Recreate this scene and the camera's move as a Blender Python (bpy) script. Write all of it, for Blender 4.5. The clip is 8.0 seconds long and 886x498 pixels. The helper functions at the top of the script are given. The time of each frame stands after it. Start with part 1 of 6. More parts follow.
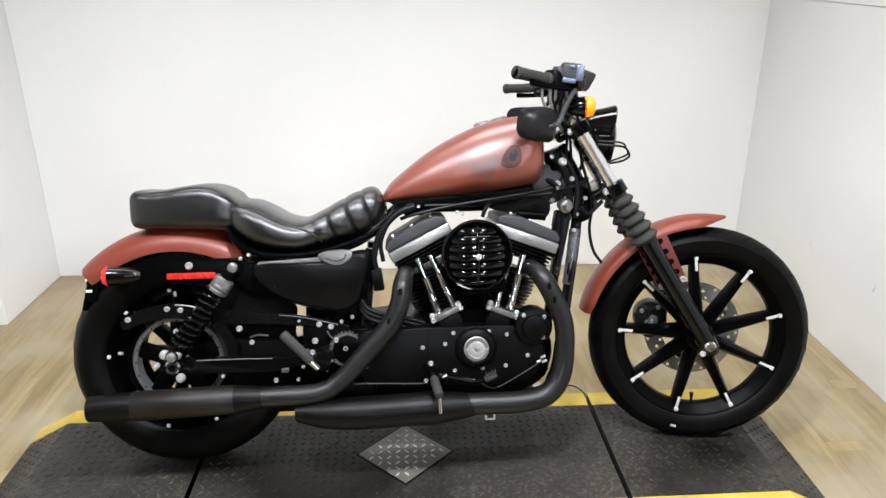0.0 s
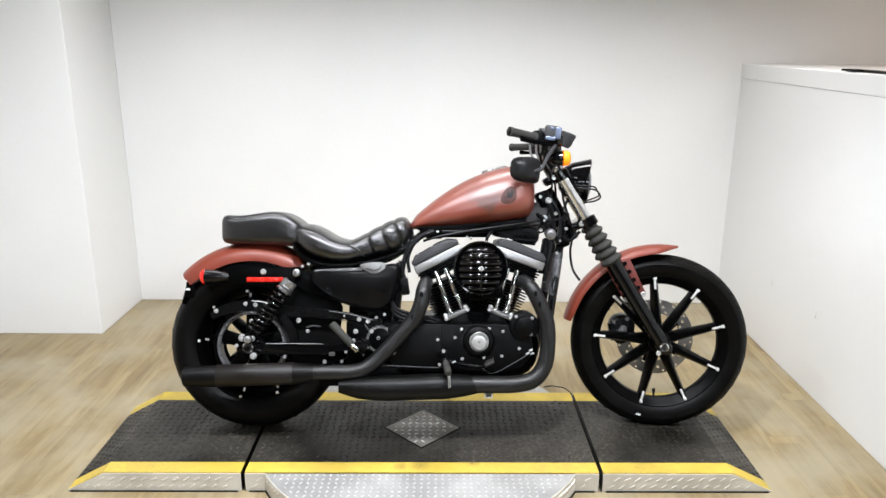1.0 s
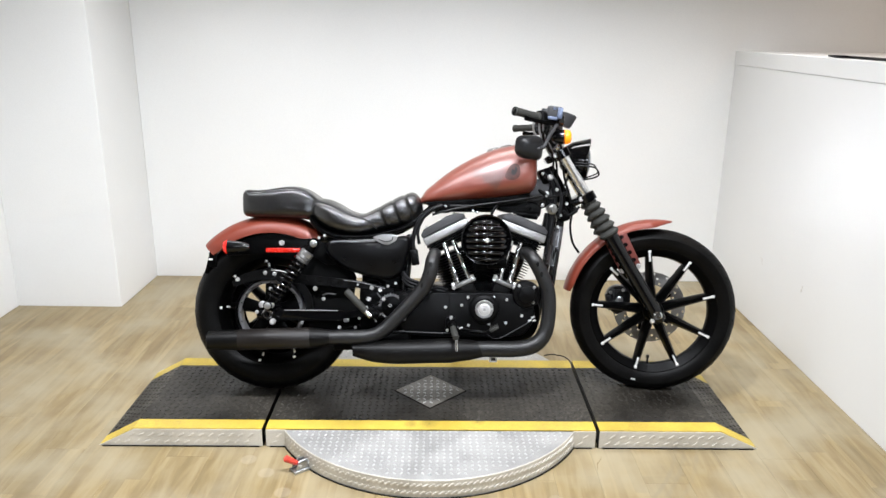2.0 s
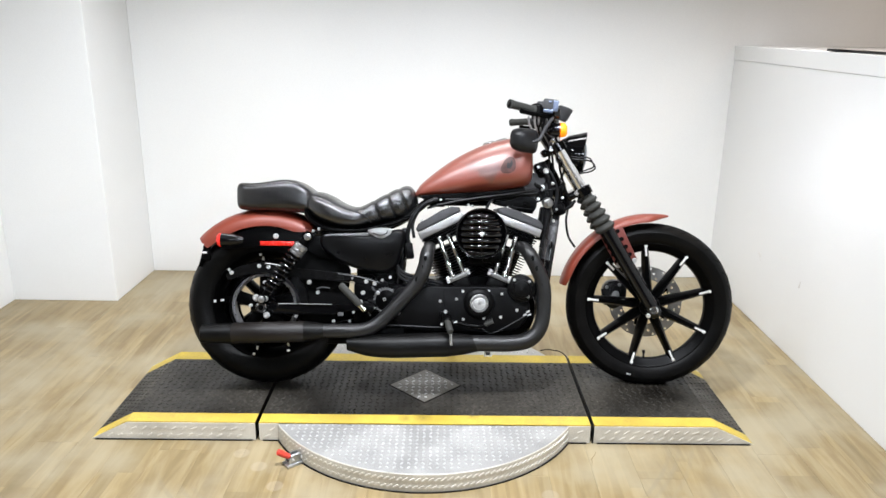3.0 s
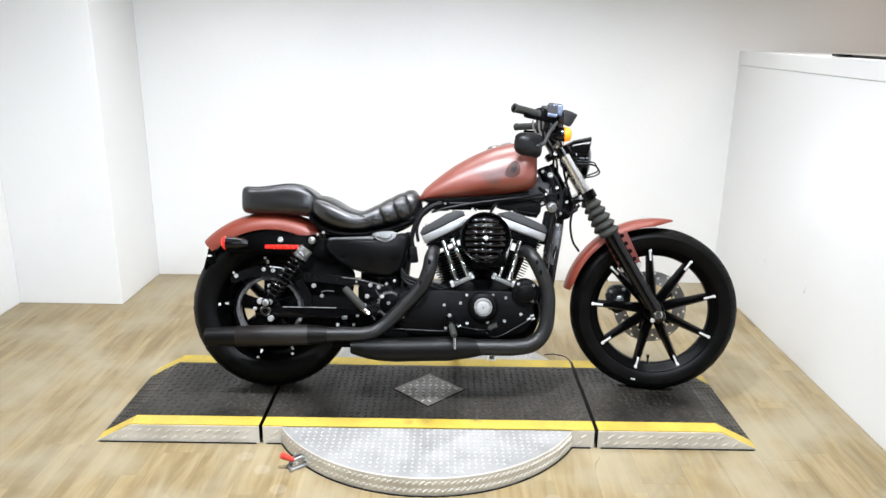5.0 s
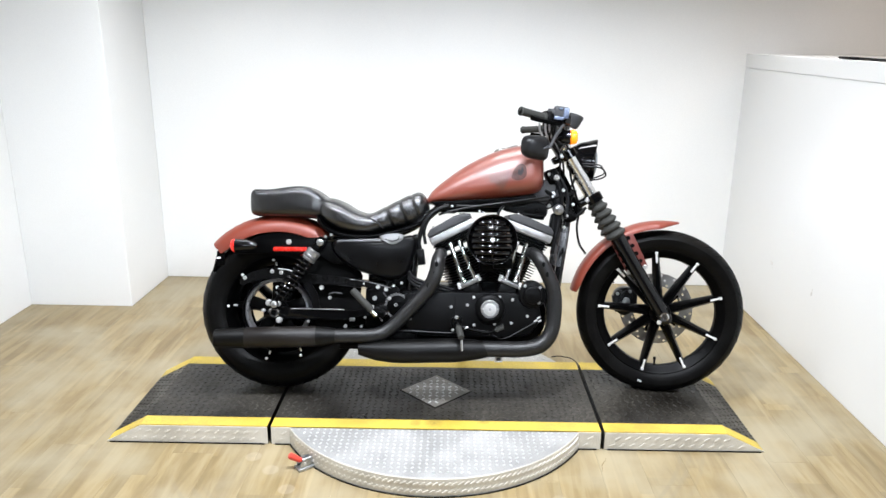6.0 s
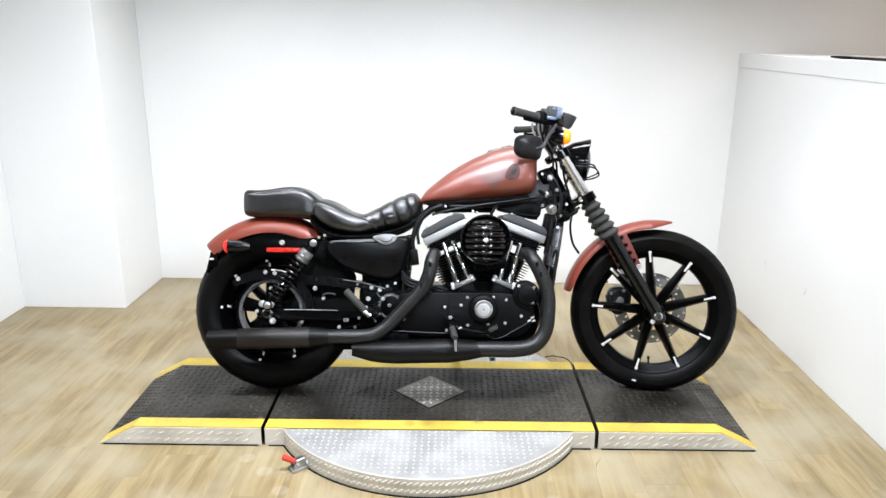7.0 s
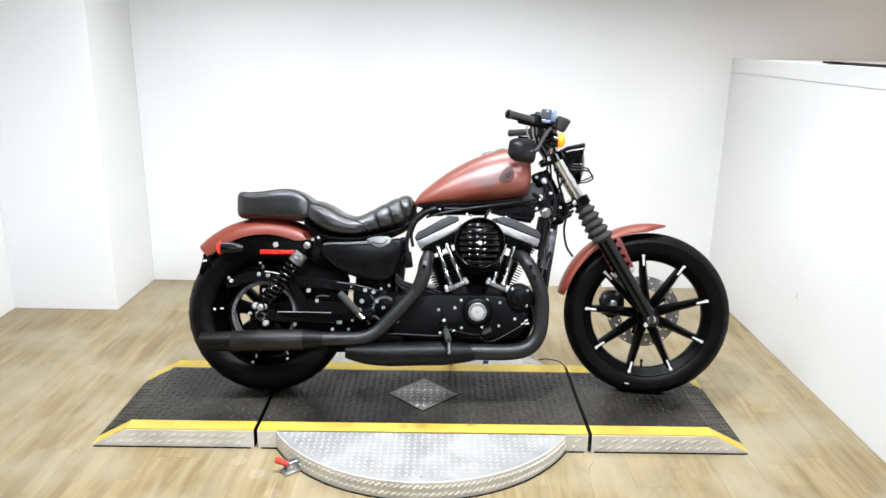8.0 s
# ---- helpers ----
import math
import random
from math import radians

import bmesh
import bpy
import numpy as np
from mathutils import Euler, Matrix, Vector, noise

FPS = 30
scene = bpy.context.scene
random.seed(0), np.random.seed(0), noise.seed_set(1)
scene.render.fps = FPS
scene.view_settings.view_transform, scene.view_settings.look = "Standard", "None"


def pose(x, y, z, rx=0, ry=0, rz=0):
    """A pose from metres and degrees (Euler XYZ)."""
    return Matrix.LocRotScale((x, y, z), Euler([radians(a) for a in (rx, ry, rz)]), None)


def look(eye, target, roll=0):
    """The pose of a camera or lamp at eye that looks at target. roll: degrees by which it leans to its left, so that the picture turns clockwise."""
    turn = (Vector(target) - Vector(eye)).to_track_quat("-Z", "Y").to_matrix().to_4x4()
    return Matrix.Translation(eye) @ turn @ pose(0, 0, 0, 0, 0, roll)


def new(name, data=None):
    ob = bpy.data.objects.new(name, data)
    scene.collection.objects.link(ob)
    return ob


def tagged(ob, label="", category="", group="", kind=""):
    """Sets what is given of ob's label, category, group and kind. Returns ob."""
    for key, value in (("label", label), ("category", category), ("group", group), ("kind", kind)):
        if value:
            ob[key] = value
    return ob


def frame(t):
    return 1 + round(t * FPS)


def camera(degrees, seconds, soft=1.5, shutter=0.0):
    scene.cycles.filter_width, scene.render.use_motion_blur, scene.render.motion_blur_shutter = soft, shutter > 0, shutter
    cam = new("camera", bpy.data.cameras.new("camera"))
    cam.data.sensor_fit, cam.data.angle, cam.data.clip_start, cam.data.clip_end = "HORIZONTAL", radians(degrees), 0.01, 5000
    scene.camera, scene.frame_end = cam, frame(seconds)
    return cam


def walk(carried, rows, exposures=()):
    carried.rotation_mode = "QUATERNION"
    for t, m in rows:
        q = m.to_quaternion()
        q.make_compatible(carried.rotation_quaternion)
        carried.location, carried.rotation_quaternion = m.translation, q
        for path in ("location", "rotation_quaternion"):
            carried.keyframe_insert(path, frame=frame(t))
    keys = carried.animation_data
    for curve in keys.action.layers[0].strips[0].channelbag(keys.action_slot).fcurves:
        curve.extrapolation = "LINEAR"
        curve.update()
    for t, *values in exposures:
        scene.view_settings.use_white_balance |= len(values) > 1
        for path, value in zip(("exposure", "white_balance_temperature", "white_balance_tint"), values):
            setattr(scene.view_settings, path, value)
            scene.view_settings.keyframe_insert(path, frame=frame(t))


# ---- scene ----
# ---------------- camera and its walk ----------------
cam = camera(62.00, 8.0)
# seconds, eye, yaw (to the left of +y), pitch, roll
ROWS = [
    (0, -0.1078, -1.8357, 1.4472, -2.804, -21.417, -0.194),
    (0.1, -0.1033, -1.9103, 1.4476, -2.251, -20.143, -0.098),
    (0.2, -0.0762, -1.9815, 1.4618, -1.858, -19.015, 0.994),
    (0.3, -0.0628, -2.0548, 1.4699, -1.023, -18.877, 0.675),
    (0.4, -0.0415, -2.1289, 1.4687, -0.574, -18.403, 2.005),
    (0.5, -0.0250, -2.1938, 1.4748, 0.007, -18.967, 2.349),
    (0.6, -0.0216, -2.2657, 1.4747, -0.182, -17.998, 2.012),
    (0.7, -0.0301, -2.3257, 1.4868, -0.063, -16.995, 2.028),
    (0.8, -0.0345, -2.3866, 1.4875, 0.218, -16.304, 1.869),
    (0.9, -0.0506, -2.4403, 1.4904, 0.124, -16.302, 1.102),
    (1, -0.0576, -2.4913, 1.4899, 0.044, -15.975, 0.341),
    (1.1, -0.0752, -2.5374, 1.4900, 0.110, -16.604, 0.011),
    (1.2, -0.0897, -2.5767, 1.4907, 0.169, -16.768, 0.187),
    (1.3, -0.0918, -2.6050, 1.4909, -0.558, -16.595, 0.670),
    (1.4, -0.1115, -2.6260, 1.4839, -1.132, -17.036, 1.187),
    (1.5, -0.1085, -2.6496, 1.4778, -0.998, -17.285, 0.780),
    (1.7, -0.1047, -2.6771, 1.4776, -0.277, -16.698, 0.697),
    (2.8, -0.0673, -2.6659, 1.4595, -0.047, -16.972, 0.633),
    (3, -0.0675, -2.6657, 1.4561, 0.028, -16.922, 0.769),
    (3.2, -0.0639, -2.6662, 1.4511, 0.478, -16.782, 0.926),
    (3.5, -0.0643, -2.6721, 1.4456, 0.147, -16.504, 1.279),
    (3.7, -0.0577, -2.6708, 1.4474, 0.333, -16.621, 1.135),
    (4, -0.0586, -2.6703, 1.4489, 0.361, -16.555, 1.035),
    (4.2, -0.0654, -2.6738, 1.4509, 0.409, -16.444, 0.984),
    (4.5, -0.0634, -2.6712, 1.4507, 0.383, -16.465, 0.900),
    (4.7, -0.0655, -2.6693, 1.4489, 0.252, -16.524, 0.889),
    (5.8, -0.0639, -2.6835, 1.4524, 1.147, -16.227, 0.539),
    (6, -0.0646, -2.6876, 1.4521, 0.996, -16.258, 0.668),
    (6.2, -0.0588, -2.6893, 1.4510, 0.857, -16.230, 0.532),
    (6.5, -0.0532, -2.6874, 1.4591, 1.102, -16.198, 0.507),
    (6.7, -0.0473, -2.6870, 1.4534, 0.892, -16.145, 0.294),
    (7, -0.0542, -2.6864, 1.4492, 0.691, -16.185, 0.529),
    (7.2, -0.0639, -2.6851, 1.4473, 0.436, -16.159, 0.511),
    (7.5, -0.0587, -2.6860, 1.4455, 0.171, -16.099, 0.792),
    (7.7, -0.0564, -2.6873, 1.4454, 0.155, -16.038, 0.913),
    (8, -0.0603, -2.6866, 1.4475, 0.078, -15.940, 0.933),
]


def gaze(x, y, z, yaw, pitch, roll):
    a, b = radians(yaw), radians(pitch)
    ahead = Vector((-math.sin(a) * math.cos(b), math.cos(a) * math.cos(b), math.sin(b)))
    eye = Vector((x, y, z))
    return look(eye, eye + ahead, roll)


EXPOSURES = [(0.0, 0.28, 6340, 11), (0.5, 0.29, 6340, 11), (1.0, 0.33, 6300, 10.5), (1.5, 0.34, 6300, 10.5), (3.0, 0.41, 6220, 10), (4.5, 0.46, 6150, 9.5), (6.0, 0.55, 6110, 9.5), (8.0, 0.55, 6100, 9.5)]
walk(cam, [(r[0], gaze(*r[1:])) for r in ROWS], EXPOSURES)

# ---------------- world and lamps ----------------
world = bpy.data.worlds.new("world")
scene.world = world
world.use_nodes = True
world.node_tree.nodes["Background"].inputs[0].default_value = (1.0, 0.93, 0.84, 1)
world.node_tree.nodes["Background"].inputs[1].default_value = 0.05


def unseen_lamp(name, at, aim, size, power, colour, spread=180):
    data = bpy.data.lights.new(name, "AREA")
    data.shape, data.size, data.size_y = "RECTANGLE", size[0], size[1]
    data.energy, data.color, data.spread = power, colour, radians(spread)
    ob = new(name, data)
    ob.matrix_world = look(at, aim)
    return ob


# three ceiling lamps out of view, placed by the air cleaner's glints
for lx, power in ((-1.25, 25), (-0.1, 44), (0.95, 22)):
    unseen_lamp("unseen_lamp", (lx, -0.95, 2.6), (lx, -0.85, 0.0), (0.18, 0.18), power, (0.955, 0.97, 1.0), 143)
# added row that washes the back wall, no fixture known there
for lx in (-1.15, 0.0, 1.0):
    unseen_lamp("unseen_lamp", (lx, 0.78, 2.6), (lx, 0.83, 0.0), (0.95, 0.3), 7, (0.985, 0.97, 0.95), 84)
# added warm lamp that lifts and tints the corner beyond the ledge
unseen_lamp("unseen_lamp", (2.35, 0.4, 2.6), (2.35, 0.6, 0.0), (0.6, 0.3), 6, (1.0, 0.82, 0.66), 120)
# added fill from behind the camera for sheen on tank and seat
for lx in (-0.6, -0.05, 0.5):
    unseen_lamp("fill_lamp", (lx, -3.1, 1.85), (lx * 0.5, 0.4, 0.55), (0.24, 0.3), 1.3, (0.885, 0.938, 1.0), 85)
# added narrow beam that makes the bright spot on the half-height wall
unseen_lamp("fill_lamp", (-0.2, -3.0, 2.55), (1.54, 0.22, 0.93), (0.45, 0.45), 0.3, (0.885, 0.938, 1.0), 8)
# added fill that evens out the pier and the left wall
unseen_lamp("fill_lamp", (1.2, -2.8, 2.5), (-2.0, 1.0, 1.0), (0.6, 0.5), 8, (0.885, 0.938, 1.0), 70)


# ---------------- materials ----------------
def shader(name, col, rough=0.5, metal=0.0, var=0.12, scale=18.0, bump=0.0, bscale=180.0, rvar=0.12, coat=0.0, spec=0.5, coat_rough=0.3, coat_ior=1.5, dent=0.0, dscale=14.0):
    m = bpy.data.materials.new(name)
    m.use_nodes = True
    nt = m.node_tree
    n, lk = nt.nodes, nt.links
    b = n["Principled BSDF"]
    co = n.new("ShaderNodeTexCoord")
    big, fine = n.new("ShaderNodeTexNoise"), n.new("ShaderNodeTexNoise")
    for tex, s in ((big, scale), (fine, bscale)):
        tex.inputs["Scale"].default_value = s
        tex.inputs["Detail"].default_value = 5
        lk.new(co.outputs["Object"], tex.inputs["Vector"])
    add = n.new("ShaderNodeMath")
    add.operation = "ADD"
    lk.new(big.outputs["Fac"], add.inputs[0])
    lk.new(fine.outputs["Fac"], add.inputs[1])
    ramp = n.new("ShaderNodeMapRange")
    ramp.inputs[1].default_value, ramp.inputs[2].default_value = 0.7, 1.3
    lk.new(add.outputs[0], ramp.inputs[0])
    mix = n.new("ShaderNodeMix")
    mix.data_type = "RGBA"
    lk.new(ramp.outputs[0], mix.inputs[0])
    mix.inputs[6].default_value = (*[c * (1 - var) for c in col], 1)
    mix.inputs[7].default_value = (*[min(1, c * (1 + var)) for c in col], 1)
    lk.new(mix.outputs[2], b.inputs["Base Color"])
    rr = n.new("ShaderNodeMapRange")
    rr.inputs[1].default_value, rr.inputs[2].default_value = 0.3, 0.7
    rr.inputs[3].default_value, rr.inputs[4].default_value = max(0.02, rough - rvar * 0.5), min(1, rough + rvar * 0.5)
    lk.new(big.outputs["Fac"], rr.inputs[0])
    lk.new(rr.outputs[0], b.inputs["Roughness"])
    b.inputs["Metallic"].default_value = metal
    b.inputs["Coat Weight"].default_value = coat
    b.inputs["Coat Roughness"].default_value = coat_rough
    b.inputs["Coat IOR"].default_value = coat_ior
    b.inputs["Specular IOR Level"].default_value = spec
    if bump:
        bp = n.new("ShaderNodeBump")
        bp.inputs["Strength"].default_value = bump
        bp.inputs["Distance"].default_value = 0.002
        lk.new(fine.outputs["Fac"], bp.inputs["Height"])
        lk.new(bp.outputs[0], b.inputs["Normal"])
        if dent:
            folds, deep = n.new("ShaderNodeTexNoise"), n.new("ShaderNodeBump")
            folds.inputs["Scale"].default_value, folds.inputs["Detail"].default_value, folds.inputs["Distortion"].default_value = dscale, 3, 0.8
            lk.new(co.outputs["Object"], folds.inputs["Vector"])
            deep.inputs["Strength"].default_value, deep.inputs["Distance"].default_value = dent, 0.02
            lk.new(folds.outputs["Fac"], deep.inputs["Height"])
            lk.new(deep.outputs[0], bp.inputs["Normal"])
            lk.new(bp.outputs[0], b.inputs["Coat Normal"])
    return m


def emitter(name, col, strength, base):
    m = shader(name, base, 0.25, var=0.05)
    b = m.node_tree.nodes["Principled BSDF"]
    b.inputs["Emission Color"].default_value = (*col, 1)
    b.inputs["Emission Strength"].default_value = strength
    return m


def plank_material():
    m = shader("oak_vinyl", (0.36, 0.27, 0.165), 0.42, var=0.2, scale=3.0, bump=0.08, bscale=60.0)
    nt = m.node_tree
    n, lk = nt.nodes, nt.links
    mix = next(x for x in n if x.type == "MIX")
    b = n["Principled BSDF"]
    info, co = n.new("ShaderNodeObjectInfo"), n.new("ShaderNodeTexCoord")
    shift = n.new("ShaderNodeVectorMath")
    shift.operation = "MULTIPLY_ADD"
    comb = n.new("ShaderNodeCombineXYZ")
    for i in range(3):
        lk.new(info.outputs["Random"], comb.inputs[i])
    shift.inputs[1].default_value = (37.0119, 53, 11)
    lk.new(comb.outputs[0], shift.inputs[0])
    lk.new(co.outputs["Object"], shift.inputs[2])
    mp = n.new("ShaderNodeMapping")
    mp.inputs["Scale"].default_value = (18, 1.9, 1)
    lk.new(shift.outputs[0], mp.inputs[0])
    grain = n.new("ShaderNodeTexNoise")
    grain.inputs["Scale"].default_value, grain.inputs["Detail"].default_value = 1.5, 3.5
    grain.inputs["Distortion"].default_value = 0.9
    lk.new(mp.outputs[0], grain.inputs["Vector"])
    ramp = n.new("ShaderNodeValToRGB")
    e = ramp.color_ramp.elements
    e[0].position, e[0].color = 0.26, (0.172, 0.123, 0.055, 1)
    e[1].position, e[1].color = 0.80, (0.276, 0.219, 0.120, 1)
    for at, col in ((0.42, (0.204, 0.149, 0.068)), (0.52, (0.235, 0.176, 0.084)), (0.62, (0.258, 0.200, 0.104))):
        ramp.color_ramp.elements.new(at).color = (*col, 1)
    lk.new(grain.outputs["Fac"], ramp.inputs[0])
    tone = n.new("ShaderNodeHueSaturation")
    vr = n.new("ShaderNodeMapRange")
    vr.inputs[3].default_value, vr.inputs[4].default_value = 0.86, 1.13
    cell = n.new("ShaderNodeVectorMath")
    cell.operation = "FLOOR"
    grid = n.new("ShaderNodeMapping")
    grid.inputs["Scale"].default_value = (1 / 0.0507, 1 / 0.34, 1)
    grid.inputs["Location"].default_value = (0.5, 0, 0)
    lk.new(shift.outputs[0], grid.inputs[0])
    lk.new(grid.outputs[0], cell.inputs[0])
    pick = n.new("ShaderNodeTexWhiteNoise")
    lk.new(cell.outputs[0], pick.inputs["Vector"])
    lk.new(pick.outputs["Value"], vr.inputs[0])
    lk.new(vr.outputs[0], tone.inputs["Value"])
    lk.new(ramp.outputs[0], tone.inputs["Color"])
    # short brown flecks along the grain
    mp2 = n.new("ShaderNodeMapping")
    mp2.inputs["Scale"].default_value = (40, 7, 1)
    lk.new(shift.outputs[0], mp2.inputs[0])
    fleck = n.new("ShaderNodeTexNoise")
    fleck.inputs["Scale"].default_value, fleck.inputs["Detail"].default_value = 1.0, 3
    lk.new(mp2.outputs[0], fleck.inputs["Vector"])
    fr = n.new("ShaderNodeMapRange")
    fr.inputs[1].default_value, fr.inputs[2].default_value, fr.inputs[4].default_value = 0.58, 0.74, 0.24
    lk.new(fleck.outputs["Fac"], fr.inputs[0])
    flecked = n.new("ShaderNodeMix")
    flecked.data_type = "RGBA"
    lk.new(fr.outputs[0], flecked.inputs[0])
    lk.new(tone.outputs[0], flecked.inputs[6])
    flecked.inputs[7].default_value = (0.16, 0.105, 0.05, 1)
    # pale dusty scuffs that run across the boards
    geo = n.new("ShaderNodeNewGeometry")
    dust = n.new("ShaderNodeTexNoise")
    dust.inputs["Scale"].default_value, dust.inputs["Detail"].default_value = 2.6, 6
    lk.new(geo.outputs["Position"], dust.inputs["Vector"])
    dr = n.new("ShaderNodeMapRange")
    dr.inputs[1].default_value, dr.inputs[2].default_value, dr.inputs[4].default_value = 0.44, 0.62, 0.7
    lk.new(dust.outputs["Fac"], dr.inputs[0])
    last = n.new("ShaderNodeMix")
    last.data_type = "RGBA"
    lk.new(dr.outputs[0], last.inputs[0])
    lk.new(flecked.outputs[2], last.inputs[6])
    last.inputs[7].default_value = (0.300, 0.260, 0.174, 1)
    def spot(cx, cy, r0, r1):
        d = n.new("ShaderNodeVectorMath")
        d.operation = "DISTANCE"
        d.inputs[1].default_value = (cx, cy, 0)
        lk.new(geo.outputs["Position"], d.inputs[0])
        r = n.new("ShaderNodeMapRange")
        r.interpolation_type = "SMOOTHSTEP"
        r.inputs[1].default_value, r.inputs[2].default_value, r.inputs[3].default_value, r.inputs[4].default_value = r0, r1, 1.0, 0.0
        lk.new(d.outputs["Value"], r.inputs[0])
        return r.outputs[0]

    def math2(op, a, c):
        m2 = n.new("ShaderNodeMath")
        m2.operation = op
        for i, v in enumerate((a, c)):
            if isinstance(v, float):
                m2.inputs[i].default_value = v
            else:
                lk.new(v, m2.inputs[i])
        return m2.outputs[0]

    marks = None
    for cx, cy in ((-0.77, -0.39), (-0.69, -0.47), (-0.61, -0.58), (0.29, -0.61)):
        v = spot(cx, cy, 0.024, 0.031)
        marks = v if marks is None else math2("MAXIMUM", marks, v)
    rings = None
    for r in (0.955, 0.985, 1.03):
        v = math2("MULTIPLY", spot(-0.133, 0.0, r, r + 0.006), math2("SUBTRACT", 1.0, spot(-0.133, 0.0, r - 0.014, r - 0.008)))
        rings = v if rings is None else math2("MAXIMUM", rings, v)
    patchy = n.new("ShaderNodeMapRange")
    patchy.inputs[1].default_value, patchy.inputs[2].default_value, patchy.inputs[4].default_value = 0.40, 0.60, 0.50
    lk.new(dust.outputs["Fac"], patchy.inputs[0])
    worn = n.new("ShaderNodeMix")
    worn.data_type = "RGBA"
    lk.new(math2("MULTIPLY", rings, patchy.outputs[0]), worn.inputs[0])
    lk.new(last.outputs[2], worn.inputs[6])
    worn.inputs[7].default_value = (0.20, 0.17, 0.11, 1)
    ghost = n.new("ShaderNodeMix")
    ghost.data_type = "RGBA"
    lk.new(math2("MULTIPLY", marks, 0.10), ghost.inputs[0])
    lk.new(worn.outputs[2], ghost.inputs[6])
    ghost.inputs[7].default_value = (0.60, 0.56, 0.50, 1)
    lk.new(ghost.outputs[2], b.inputs["Base Color"])
    n.remove(mix)
    return m


WALL = shader("wall_paint", (0.80, 0.80, 0.785), 0.42, var=0.03, scale=1.5, bump=0.06, bscale=240)
# the wall white again, darkened slightly to tone down the half-height wall's brightness
WALL_SIDE = shader("wall_paint_darkened", (0.765, 0.77, 0.765), 0.40, var=0.03, scale=1.5, bump=0.06, bscale=240)
# beige imitates the dim warm light above the ledge by its bounce
WALL_BOUNCE = shader("warm_bounce_beige", (0.46, 0.375, 0.29), 0.7, var=0.05, scale=1.2, bump=0.06, bscale=200)
# for the unseen wall behind the camera, dark to cut bounced light
WALL_REAR = shader("low_bounce_dark_grey", (0.10, 0.10, 0.10), 0.7, var=0.08, scale=2)
# unseen ceiling: the dark tone cuts its bounce, the warmth tints it
CEILING = shader("low_bounce_warm_grey", (0.20, 0.17, 0.14), 0.8, var=0.04, scale=2)
JOINT = shader("board_joint", (0.19, 0.14, 0.07), 0.8)
OAK = plank_material()


def worn_paint(name, col, wear, rough, amount, scale, spots=(), spec=0.4):
    """Paint that is dusty and rubbed in patches and fine specks; spots: (x, y, radius, colour) stains."""
    m = shader(name, col, rough, var=0.3, scale=7, bump=0.25, bscale=420, rvar=0.3, spec=spec)
    n, lk = m.node_tree.nodes, m.node_tree.links
    b = n["Principled BSDF"]
    geo = n.new("ShaderNodeNewGeometry")
    patch, speck = n.new("ShaderNodeTexNoise"), n.new("ShaderNodeTexNoise")
    for tex, sc in ((patch, scale), (speck, scale * 28)):
        tex.inputs["Scale"].default_value, tex.inputs["Detail"].default_value = sc, 6
        lk.new(geo.outputs["Position"], tex.inputs["Vector"])
    outs = []
    for tex, lo, hi in ((patch, 0.42, 0.70), (speck, 0.50, 0.68)):
        r = n.new("ShaderNodeMapRange")
        r.inputs[1].default_value, r.inputs[2].default_value = lo, hi
        lk.new(tex.outputs["Fac"], r.inputs[0])
        outs.append(r.outputs[0])
    blend = n.new("ShaderNodeMath")
    blend.operation = "MULTIPLY_ADD"
    lk.new(outs[0], blend.inputs[0])
    lk.new(outs[1], blend.inputs[1])
    blend.inputs[2].default_value = 0.0
    soft = n.new("ShaderNodeMath")
    soft.operation = "MULTIPLY_ADD"
    soft.use_clamp = True
    lk.new(outs[0], soft.inputs[0])
    soft.inputs[1].default_value = 0.45
    lk.new(blend.outputs[0], soft.inputs[2])
    gain = n.new("ShaderNodeMath")
    gain.operation = "MULTIPLY"
    lk.new(soft.outputs[0], gain.inputs[0])
    gain.inputs[1].default_value = amount
    mix = n.new("ShaderNodeMix")
    mix.data_type = "RGBA"
    lk.new(gain.outputs[0], mix.inputs[0])
    lk.new(b.inputs["Base Color"].links[0].from_socket, mix.inputs[6])
    mix.inputs[7].default_value = (*wear, 1)
    last = mix.outputs[2]
    for x, y, r0, stain in spots:
        d = n.new("ShaderNodeVectorMath")
        d.operation = "DISTANCE"
        d.inputs[1].default_value = (x, y, 0.074)
        lk.new(geo.outputs["Position"], d.inputs[0])
        r = n.new("ShaderNodeMapRange")
        r.inputs[1].default_value, r.inputs[2].default_value, r.inputs[3].default_value, r.inputs[4].default_value = r0 * 0.2, r0, 0.85, 0.0
        lk.new(d.outputs["Value"], r.inputs[0])
        rough_edge = n.new("ShaderNodeMath")
        rough_edge.operation = "MULTIPLY"
        lk.new(r.outputs[0], rough_edge.inputs[0])
        lk.new(speck.outputs["Fac"], rough_edge.inputs[1])
        sm = n.new("ShaderNodeMix")
        sm.data_type = "RGBA"
        lk.new(rough_edge.outputs[0], sm.inputs[0])
        lk.new(last, sm.inputs[6])
        sm.inputs[7].default_value = (*stain, 1)
        last = sm.outputs[2]
    lk.new(last, b.inputs["Base Color"])
    return m


DECK = worn_paint("black_deck_paint", (0.0072, 0.0060, 0.0046), (0.095, 0.086, 0.070), 0.42, 0.62, 3.0, (), 0.3)
DECK_BAR = worn_paint("worn_deck_bars", (0.012, 0.0105, 0.0085), (0.12, 0.111, 0.094), 0.40, 0.7, 3.0, (), 0.3)
INLAY = worn_paint("scuffed_aluminium_inlay", (0.19, 0.18, 0.16), (0.07, 0.052, 0.03), 0.42, 0.85, 5.0)
INLAY.node_tree.nodes["Principled BSDF"].inputs["Metallic"].default_value = 0.5
